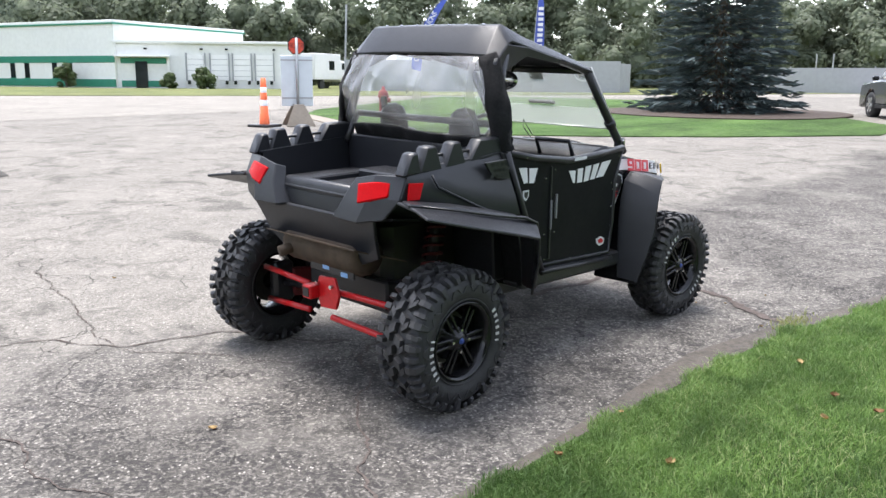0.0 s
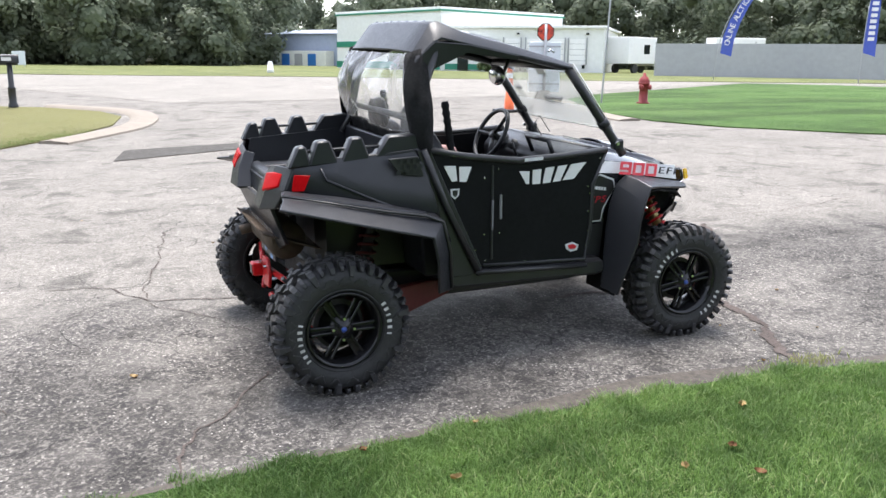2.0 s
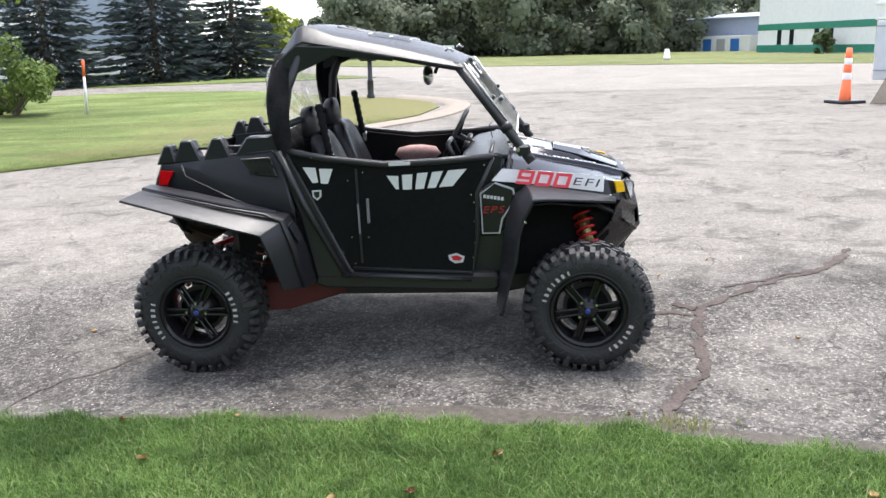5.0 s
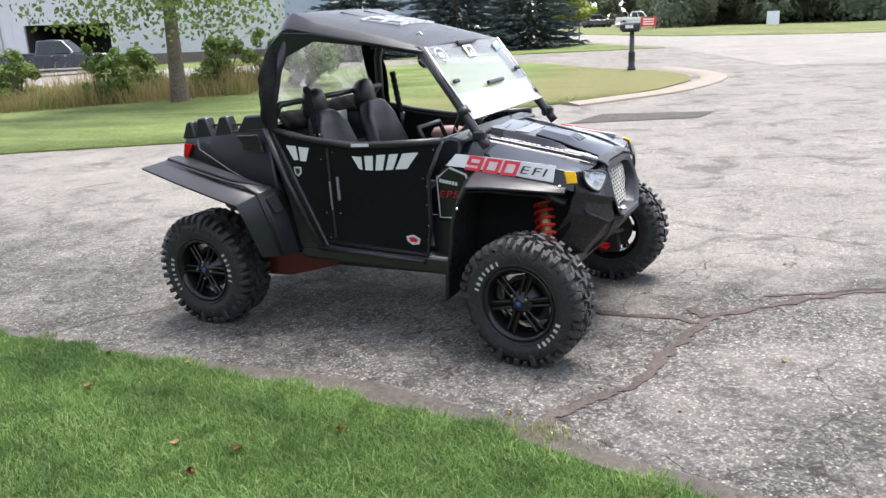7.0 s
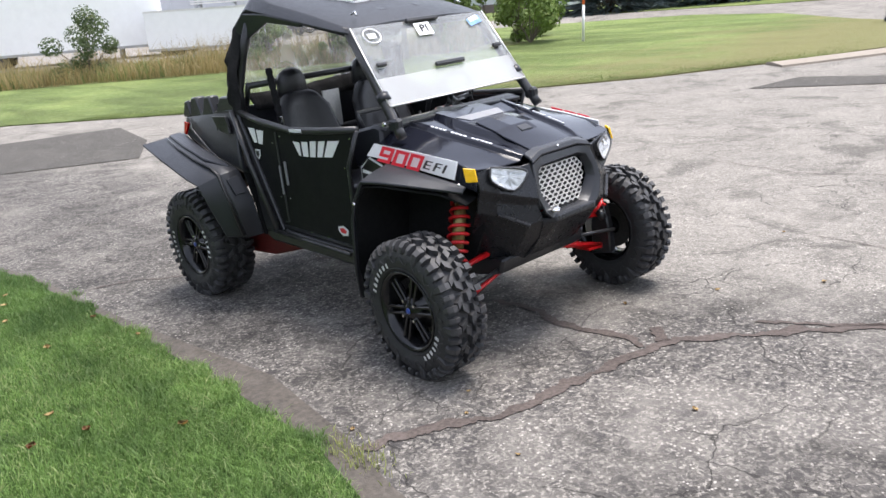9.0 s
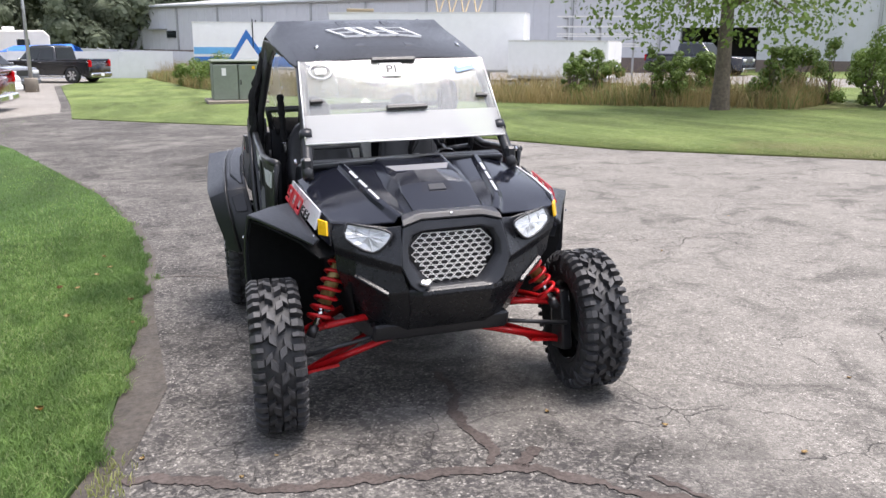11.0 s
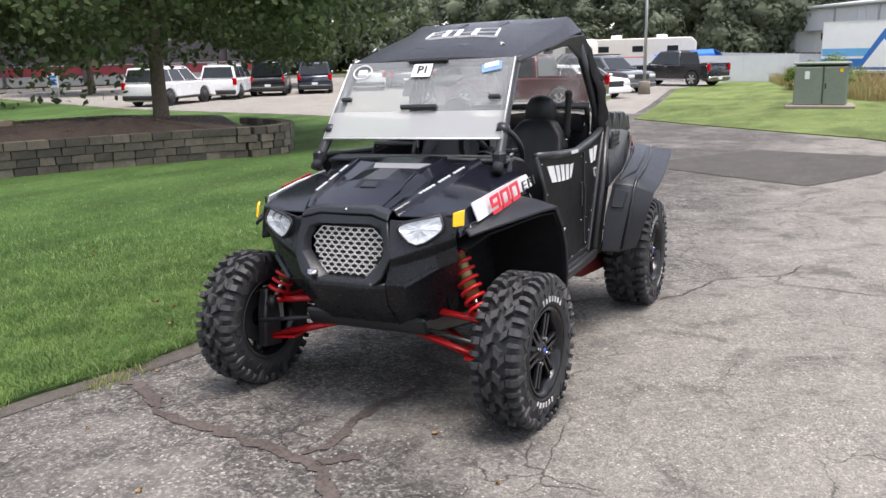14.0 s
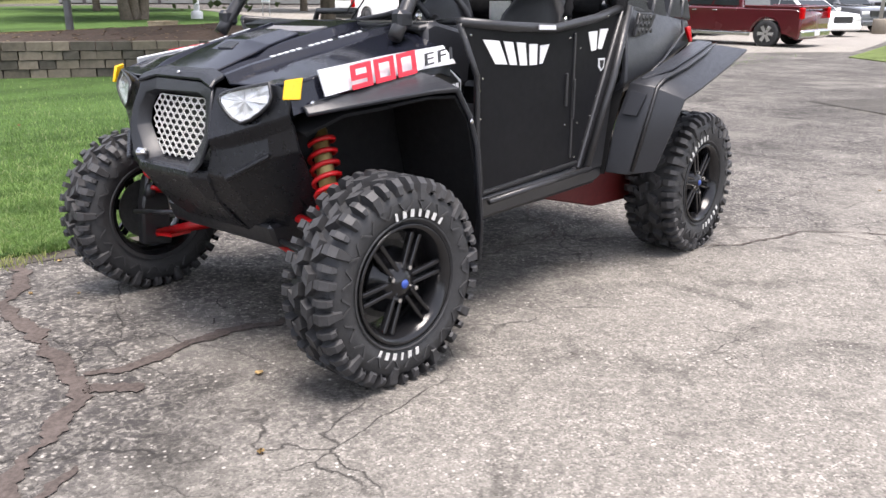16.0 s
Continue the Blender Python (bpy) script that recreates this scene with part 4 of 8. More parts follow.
for s in (-1, 1):
    # side of the bed, its crenellated rail and the corner with the lamp
    part("bed_side", loft([[(-1.255, s * .47, .90), (-1.235, s * .60, .985), (-1.195, s * .60, 1.085), (-1.17, s * .575, 1.115)], [(-1.05, s * .56, .86), (-.99, s * .655, .945), (-.98, s * .635, 1.06), (-.98, s * .59, 1.13)], [(-.75, s * .58, .80), (-.72, s * .685, .885), (-.72, s * .66, .985), (-.70, s * .60, 1.14)], [(-.49, s * .58, .74), (-.475, s * .68, .825), (-.50, s * .665, .93), (-.555, s * .615, 1.15)]], .03, .008), PLASTIC, VEHICLE, "charcoal bed side with a creased shoulder")
    part("bed_inner_wall", slab([(-1.20, s * .52, .95), (-.58, s * .54, .95), (-.58, s * .545, 1.14), (-1.17, s * .53, 1.10)], .02), PLASTIC, VEHICLE)
    part("bed_rail", loft([[(-1.18, s * .53, 1.10), (-1.18, s * .585, 1.105)], [(-.56, s * .54, 1.145), (-.56, s * .615, 1.15)]], .016, .003), PLASTIC, VEHICLE)
    for x0, x1, t0, t1, h in ((-1.215, -1.105, -1.165, -1.122, .10), (-1.118, -.965, -1.073, -1.010, .118), (-.962, -.805, -.904, -.848, .118), (-.800, -.540, -.716, -.566, .112)):
        zz = 1.088 + (x0 + 1.18) * .05
        part("bed_tooth", prism([(x0, zz), (t0, zz + h), (t1, zz + h + .003), (x1, zz + .006)], .07, 'y', s * .572, .009), PLASTIC, VEHICLE)
    part("tie_bar", tube([(-1.13, s * .555, 1.158), (-.60, s * .57, 1.17)], .008, 8), STEEL, VEHICLE, "", True)
    part("lamp_corner", loft([[(-1.19, s * .60, 1.09), (-1.235, s * .60, .985), (-1.27, s * .53, .890)], [(-1.235, s * .45, 1.088), (-1.285, s * .44, .985), (-1.32, s * .40, .868)], [(-1.24, s * .315, 1.062), (-1.285, s * .28, .975), (-1.312, s * .22, .872)], [(-1.185, s * .30, 1.045), (-1.215, s * .262, .965), (-1.235, s * .20, .872)]], .018, .005), PLASTIC, VEHICLE, "", crease=.2)
    part("tail_light", loft([[(-1.222, s * .535, 1.060), (-1.256, s * .545, .998)], [(-1.258, s * .455, 1.058), (-1.294, s * .46, .975)], [(-1.264, s * .352, 1.040), (-1.300, s * .382, .955)]], .022, .006), REDLENS, VEHICLE, "red tail light")
    part("bed_crease", tube([(-1.065, s * .632, 1.085), (-1.044, s * .652, 1.03), (-.80, s * .682, .915), (-.553, s * .694, .815)], .0065, 6), PLASTIC, VEHICLE, "", True)
    part("fender_step", loft([[(-1.245, s * .625, .994), (-1.27, s * .70, .988)], [(-1.0, s * .675, .957), (-1.015, s * .745, .946)], [(-.74, s * .697, .899), (-.735, s * .765, .886)], [(-.56, s * .70, .852), (-.56, s * .72, .848)]], .022, .006), PLASTIC, VEHICLE)
    part("side_marker", slab([(-1.19, s * .612, 1.06), (-1.115, s * .626, 1.055), (-1.15, s * .638, .985), (-1.205, s * .620, .985)], .012, .002), REDLENS, VEHICLE, "red side reflector")
    part("air_intake", prism([(-.74, 1.115), (-.585, 1.12), (-.555, 1.02), (-.66, 1.03), (-.70, 1.06)], .016, 'y', s * .658, .003), STEEL, VEHICLE, "black honeycomb air intake")
    for i in range(4):
        for j in range(3):
            part("intake_cell", lathe([(.0, .0), (.013, .0), (.010, .004), (0, .004)], 6, axis='y', m=pose(-.69 + i * .034 + (j % 2) * .017, s * .666, 1.045 + j * .027)), PLASTIC, VEHICLE)
    # wide fender flare over the rear wheel, running down in front of it
    part("rear_fender", loft([[(-1.25, s * .60, .985), (-1.275, s * .74, .972), (-1.318, s * .86, .955)], [(-1.0, s * .66, .945), (-1.02, s * .78, .925), (-1.05, s * .885, .885)], [(-.74, s * .68, .885), (-.73, s * .80, .862), (-.72, s * .905, .80)], [(-.50, s * .685, .832), (-.505, s * .795, .82), (-.60, s * .90, .765)], [(-.435, s * .66, .66), (-.455, s * .77, .655), (-.56, s * .87, .63)], [(-.40, s * .645, .45), (-.43, s * .735, .445), (-.535, s * .815, .455)]], .014, .004), PLASTIC, VEHICLE, "wide charcoal rear fender flare")
    part("fender_groove", tube([(-1.24, s * .735, .981), (-1.02, s * .775, .936), (-.80, s * .795, .888), (-.60, s * .80, .852), (-.515, s * .806, .815), (-.470, s * .790, .66), (-.443, s * .752, .46)], [.003, .006, .008, .009, .009, .009, .009], 6), BLACKINK, VEHICLE, "dark groove along the fender", True)
    part("fender_panel", loft([[(-.487, s * .70, .80), (-.492, s * .775, .785)], [(-.444, s * .69, .70), (-.452, s * .755, .695)]], .008, .002), PLASTIC, VEHICLE)
    part("rear_wheel_liner", loft([[(-.50, s * .66, .82), (-.50, s * .44, .84)], [(-.44, s * .65, .62), (-.44, s * .42, .62)], [(-.41, s * .64, .44), (-.41, s * .42, .42)]], .01), LINER, VEHICLE)
    part("rear_wheel_roof", loft([[(-1.24, s * .56, .90), (-1.20, s * .34, .86)], [(-.95, s * .58, .86), (-.95, s * .34, .86)], [(-.50, s * .60, .79), (-.50, s * .40, .84)]], .01), LINER, VEHICLE)
    # body between bed and door
    part("quarter_panel", prism([(-.585, 1.15), (-.50, 1.13), (-.205, .49), (-.26, .47), (-.40, .47), (-.46, .80)], .03, 'y', s * .615, .006), STEEL, VEHICLE, "black quarter panel")
    part("door_pillar", tube([(-.545, s * .635, 1.145), (-.43, s * .645, .86), (-.235, s * .645, .475)], .017, 10), STEEL, VEHICLE, "", True)

# -- doors --
def door(s):
    y = s * .605
    d = part("door", prism([(-.50, 1.125), (-.30, 1.085), (-.007, 1.045), (.27, 1.055), (.54, 1.07), (.455, .90), (.452, .66), (.43, .485), (.40, .470), (-.20, .505), (-.225, .53)], .022, 'y', y, .004), DOORBLACK, VEHICLE, "satin black metal door with pale cut-outs")
    part("top_rail", tube([(-.52, y + s * .006, 1.14), (-.30, y + s * .012, 1.095), (-.007, y + s * .016, 1.058), (.27, y + s * .012, 1.066), (.545, y, 1.082)], .018, 10), STEEL, d, "", True)
    part("edge_tube", tube([(.545, y, 1.078), (.462, y + s * .012, .90), (.456, y + s * .012, .655), (.425, y + s * .012, .478), (-.205, y + s * .012, .512)], .011, 8), STEEL, d, "", True)
    part("seam_bar", box(.012, .012, .50, (-.155, y + s * .013, .79), .003), STEEL, d)
    part("hinge", box(.014, .014, .13, (-.105, y + s * .014, .82), .003), SATINGREY if s < 0 else STEEL, d)
    part("hinge", box(.010, .014, .16, (-.155, y + s * .018, .78), .003), SATINGREY if s < 0 else STEEL, d)
    wins = [[(-.43, 1.055), (-.365, 1.052), (-.355, .975), (-.385, .972)], [(-.345, 1.046), (-.275, 1.042), (-.305, .966), (-.342, .970)],
            [(.002, 1.000), (.062, .996), (.062, .928), (.045, .930)], [(.082, 1.002), (.135, 1.003), (.128, .926), (.082, .926)], [(.160, 1.008), (.214, 1.011), (.190, .928), (.145, .926)],
            [(.237, 1.012), (.292, 1.016), (.252, .932), (.208, .930)], [(.315, 1.018), (.415, 1.026), (.352, .950), (.272, .936)]]
    wins[-1] = [(.318, 1.018), (.412, 1.024), (.338, .938), (.268, .934)]
    for q in wins:
        q = [(x + (.022 if s > 0 else 0), z) for x, z in q]
        part("pale_window", prism(q, .003, 'y', y + s * .0125, 0), WHITE, d, "white window insert")
    out = Vector((0, s, 0))
    rt = Vector((-s * -1, 0, 0)) if s < 0 else Vector((-1, 0, 0))
    if s < 0:
        part("badge", prism([(.30, .575), (.345, .585), (.385, .565), (.375, .535), (.335, .53), (.305, .55)], .003, 'y', y + s * .0125), SILVERPAINT, d, "silver maker's badge")
    if s < 0:
        part("badge_mark", prism([(.315, .568), (.345, .574), (.372, .56), (.36, .545), (.325, .548)], .003, 'y', y + s * .0145), REDINK, d)
    part("shield_badge", prism([(-.392, .935), (-.342, .935), (-.345, .90), (-.367, .88), (-.390, .90)], .003, 'y', y + s * .0125), SILVERPAINT, d, "silver shield badge")
    part("shield_mark", prism([(-.382, .927), (-.352, .927), (-.355, .903), (-.367, .892), (-.38, .903)], .003, 'y', y + s * .0145), BLACKINK, d)
    part("rail_decal", prism([(.02, 1.053), (.13, 1.055), (.13, 1.072), (.02, 1.07)], .003, 'y', y + s * .036), SILVERPAINT, d, "pale maker's strip")
    for x, z in ((-.19, .54), (-.1, .515), (.05, .51), (.2, .50), (.35, .49), (.43, .56), (.44, .64), (.44, .75), (.445, .85), (.43, .89), (-.25, .60), (-.30, .70), (-.34, .78), (-.39, .89), (-.12, 1.02), (-.2, .98), (-.2, .68), (-.11, .68), (.50, 1.04)):
        part("rivet", lathe([(0, .004), (.004, .003), (.005, 0)], 6, axis='y', m=pose(x, y + s * .011, z, 0 if s > 0 else 180, 0, 0)), CHROME, d)
    for x in (-.38, -.34, -.3):
        part("rivet", lathe([(0, .004), (.004, .003), (.005, 0)], 6, axis='y', m=pose(x, y + s * .024, 1.105 - (x + .38) * .15, 0 if s > 0 else 180, 0, 0)), CHROME, d)
    return d


for s in (-1, 1):
    door(s)

# -- nose: hood, fascia, fenders; its middle lies a little to the left --
CY = .014
# hood rows: x; heights of centre, bulge edge, channel, ridge (inner, top, outer), flank, edge; ridge's and edge's places across
HX = [(.60, (1.085, 1.085, 1.066, 1.070, 1.078, 1.062, 1.045, 1.004), .335, .538),
      (.75, (1.062, 1.060, 1.030, 1.032, 1.046, 1.028, 1.015, .990), .312, .532),
      (.90, (1.030, 1.026, .992, .996, 1.013, .992, .985, .968), .290, .524),
      (1.05, (.990, .986, .957, .962, .980, .958, .950, .943), .268, .512),
      (1.15, (.957, .955, .934, .938, .953, .930, .922, .922), .240, .498),
      (1.225, (.926, .925, .914, .918, .924, .900, .898, .910), .207, .484)]


def hood_row(x, zs, ry, ey):
    by = .16 if x < 1.0 else .14
    ys = (0, by, by + .035 if x < 1.2 else by + .02, ry - .026, ry - .012, ry + .012, ry + .026, (ry + ey) / 2 + .012, ey)
    zs = zs[:5] + (zs[4] - .002,) + zs[5:]
    half = [(x - (.035 * max(0, y - .25) / .25 if x > 1.1 else 0), y, z) for y, z in zip(ys, zs)]
    return [(p[0], CY - p[1], p[2]) for p in half[::-1]] + [(p[0], CY + p[1], p[2]) for p in half[1:]]


part("hood", loft([hood_row(*q) for q in HX], .012, .003), PAINT, VEHICLE, "gloss black hood with two raised ridges", crease=.14)
part("hood_bulge", loft([[(.86, CY - .135, 1.044), (.865, CY - .05, 1.056), (.865, CY + .05, 1.056), (.86, CY + .135, 1.044)], [(1.00, CY - .15, 1.008), (1.02, CY - .06, 1.022), (1.02, CY + .06, 1.022), (1.00, CY + .15, 1.008)], [(1.06, CY - .16, .988), (1.075, CY - .07, .990), (1.075, CY + .07, .990), (1.06, CY + .16, .988)], [(1.21, CY - .15, .934), (1.225, CY - .09, .934), (1.225, CY + .09, .934), (1.21, CY + .15, .934)]], .010, .003), PAINT, VEHICLE, "raised hood bulge", crease=.14)
part("hood_vent", loft([[(1.03, CY - .035, 1.0085), (1.03, CY + .035, 1.0085)], [(1.07, CY - .04, .989), (1.07, CY + .04, .989)]], .008, .002), PLASTIC, VEHICLE)
part("radiator_decal", loft([[(.745, CY - .150, 1.0645), (.745, CY + .150, 1.0645)], [(.815, CY - .120, 1.0490), (.815, CY + .120, 1.0490)]], .004), SATINGREY, VEHICLE, "satin grey strip on the hood")
for s in (-1, 1):
    for i in range(15):
        f = .745 + i * .0235
        if i not in (4, 9):
            part("hood_lettering", box(.017, .012, .003, (0, 0, 0), m=pose(f, CY + s * (.3127 - (f - .745) * .147), 1.0485 - (f - .745) * .22, s * -5, 12.4, 0)), SILVERPAINT, VEHICLE)
part("cowl", loft([[(.52, -.50, 1.075), (.50, 0, 1.085), (.52, .50, 1.075)], [(.62, -.49, 1.07), (.62, 0, 1.085), (.62, .49, 1.07)]], .02, .006), PLASTIC, VEHICLE, "black cowl below the windscreen")
# chamfered brow above the grille
part("grille_brow", loft([[(1.215, CY - .205, .925), (1.205, CY - .13, .940), (1.205, CY + .13, .940), (1.215, CY + .205, .925)], [(1.262, CY - .212, .908), (1.246, CY - .13, .930), (1.246, CY + .13, .930), (1.262, CY + .212, .908)], [(1.282, CY - .214, .888), (1.262, CY - .13, .908), (1.262, CY + .13, .908), (1.282, CY + .214, .888)]], .014, .004), PLASTIC, VEHICLE, "charcoal brow above the grille", crease=.2)
part("maker_dot", lathe([(0, .004), (.006, .003), (.007, 0)], 10, m=pose(1.252, CY, .924, 0, 35, 0)), CHROME, VEHICLE, "", True)


def side_rows(s):
    """Fascia beside the grille: from the grille's rib out to the fender, top to bottom."""
    return [[(x, CY + s * y, z) for x, y, z in row] for row in (
        ((1.258, .212, .888), (1.243, .27, .884), (1.212, .40, .905), (1.182, .480, .905)),
        ((1.295, .224, .81), (1.256, .265, .83), (1.222, .40, .850), (1.192, .490, .855)),
        ((1.315, .232, .73), (1.285, .29, .748), (1.235, .40, .785), (1.195, .482, .815)),
        ((1.300, .222, .70), (1.262, .29, .712), (1.212, .395, .745), (1.172, .475, .778)),
        ((1.305, .200, .62), (1.288, .285, .615), (1.212, .405, .685), (1.150, .470, .705)),
        ((1.262, .185, .53), (1.215, .260, .520), (1.140, .370, .570), (1.070, .430, .600)),
        ((1.145, .170, .41), (1.110, .240, .400), (1.050, .320, .420), (.960, .370, .450)))]


for s in (-1, 1):
    part("front_fascia", loft(side_rows(s), .012, .004), FASCIA, VEHICLE, "charcoal plastic front fascia", crease=.2)
    part("fascia_fin", slab([(1.302, CY + s * .285, .622), (1.222, CY + s * .408, .698), (1.214, CY + s * .408, .688), (1.288, CY + s * .285, .606)], .02, .004), FASCIA, VEHICLE)
chin = [[(xe, CY - ye, z - .004), (xm, CY - .148, z), (xm, CY + .148, z), (xe, CY + ye, z - .004)] for xe, ye, xm, z in ((1.255, .19, 1.255, .648), (1.300, .205, 1.335, .630), (1.300, .204, 1.340, .606), (1.258, .192, 1.272, .525), (1.205, .184, 1.212, .46), (1.140, .178, 1.140, .405))]
part("bumper_chin", loft(chin, .014, .005), FASCIA, VEHICLE, "flat bumper shelf and chin", crease=.2)
RIM_OUT = [(-.13, .900, 1.256), (.13, .900, 1.256), (.210, .882, 1.272), (.226, .80, 1.298), (.231, .73, 1.315), (.20, .655, 1.328), (.165, .626, 1.332)]
RIM_OUT = RIM_OUT + [(-y, z, x) for y, z, x in RIM_OUT[:1:-1]]
RIM_IN = [(-.120, .850, 1.236), (.120, .850, 1.236), (.160, .836, 1.240), (.184, .795, 1.248), (.184, .745, 1.256), (.128, .672, 1.264), (.088, .642, 1.266)]
RIM_IN = RIM_IN + [(-y, z, x) for y, z, x in RIM_IN[:1:-1]]
ring = [[(x, CY + y, z) for y, z, x in lp + lp[:1]] for lp in (RIM_OUT, [((a[0] + b2[0]) / 2 + (b2[0] - a[0]) * .18, (a[1] + b2[1]) / 2 + (b2[1] - a[1]) * .18, (a[2] + b2[2]) / 2 + .020) for a, b2 in zip(RIM_OUT, RIM_IN)], RIM_IN)]
part("grille_frame", loft(ring, .010, .003), PLASTIC, VEHICLE, "charcoal frame round the grille")
part("grille_backing", slab([(1.20, CY - .20, .88), (1.20, CY + .20, .88), (1.225, CY + .19, .64), (1.225, CY - .19, .64)], .006), BLACKINK, VEHICLE)


def honeycomb():
    """Flattened honeycomb of bright wire, rounded at the shoulders and narrow below."""
    b = bmesh.new()
    dy, dz = .0385, .0262
    seen = set()

    def at(y, z):
        return (1.243 + (.85 - z) * .12 + .008 - y * y * .3, CY + y, z)

    def inside(y, z):
        return .642 < z < .852 and abs(y) < min(.182, .186 - max(0, z - .80) * 1.25, .092 + max(0, z - .642) * .98)

    for q in range(-1, 12):
        for c in range(-8, 9):
            cy = c * dy + (q % 2) * dy / 2
            cz = .648 + q * dz * .72
            ring6 = [(cy - dy * .24, cz + dz * .36), (cy + dy * .24, cz + dz * .36), (cy + dy * .5, cz), (cy + dy * .24, cz - dz * .36), (cy - dy * .24, cz - dz * .36), (cy - dy * .5, cz)]
            for (y0, z0), (y1, z1) in zip(ring6, ring6[1:] + ring6[:1]):
                key = (round((y0 + y1) * 400), round((z0 + z1) * 400))
                if key in seen:
                    continue
                seen.add(key)
                if inside(y0, z0) and inside(y1, z1):
                    tube([at(y0, z0), at(y1, z1)], .0020, 4, bm=b, cap=False)
    return b


part("grille_mesh", honeycomb(), GRILLEWIRE, VEHICLE, "bright honeycomb grille mesh")
part("fairlead", box(.03, .05, .022, (1.325, -.125, .660), .008), CHROME, VEHICLE, "bright tow hook")
part("hook", tube([(1.33, -.15, .660), (1.345, -.125, .655), (1.33, -.10, .658)], .007, 8), CHROME, VEHICLE, "", True)


def headlight(s):
    """A faceted reflector behind a clear five-sided lens, in a dark rim."""
    out = [Vector((x + .027, CY + s * y, z)) for x, y, z in ((1.190, .424, .908), (1.205, .440, .850), (1.236, .336, .788), (1.256, .266, .846), (1.241, .286, .878))]
    out = [Vector(p) for p in smooth_path([tuple(p) for p in out + out[:1]], 3)[:-1]]
    cnt = len(out)
    mid = sum(out, Vector()) / cnt
    b = bmesh.new()
    ring0 = [b.verts.new(p) for p in out]
    rng = random.Random(4)
    fine = []
    for i in range(2 * cnt):
        p = out[i // 2] if i % 2 == 0 else (out[i // 2] + out[(i // 2 + 1) % cnt]) / 2
        q = mid.lerp(p, rng.uniform(.45, .68)) - Vector((.004 + rng.uniform(0, .009), 0, 0))
        fine.append(b.verts.new(q))
    heart = b.verts.new(mid - Vector((.001, 0, 0)))
    for i in range(cnt):
        n = (i + 1) % cnt
        b.faces.new((ring0[i], ring0[n], fine[2 * i + 1]))
        b.faces.new((ring0[i], fine[2 * i + 1], fine[2 * i]))
        b.faces.new((ring0[n], fine[(2 * i + 2) % (2 * cnt)], fine[2 * i + 1]))
    for i in range(2 * cnt):
        b.faces.new((fine[i], fine[(i + 1) % (2 * cnt)], heart))
    bmesh.ops.recalc_face_normals(b, faces=b.faces)
    head = part("headlight", b, LAMPWHITE, VEHICLE, "clear multi-reflector headlight", crease=.01)
    part("lamp_rim", tube([p + Vector((.001, 0, 0)) for p in out], .0055, 6, closed=True), STEEL, head, "", True)
    for f in (.34, .66):
        p = out[3].lerp(out[9], f) * .5 + out[0].lerp(out[12], f) * .5
        part("bulb", lathe([(0, .0), (.014, .003), (.019, .010), (.021, .012)], 14, m=pose(p.x - .016, p.y, p.z, 0, 90, 0)), CHROME, head, "", True)
    lens = part("lens", slab([p + Vector((.004, 0, 0)) for p in out], .003), LENS, head, "clear lens")
    lens.visible_shadow = False
    return head


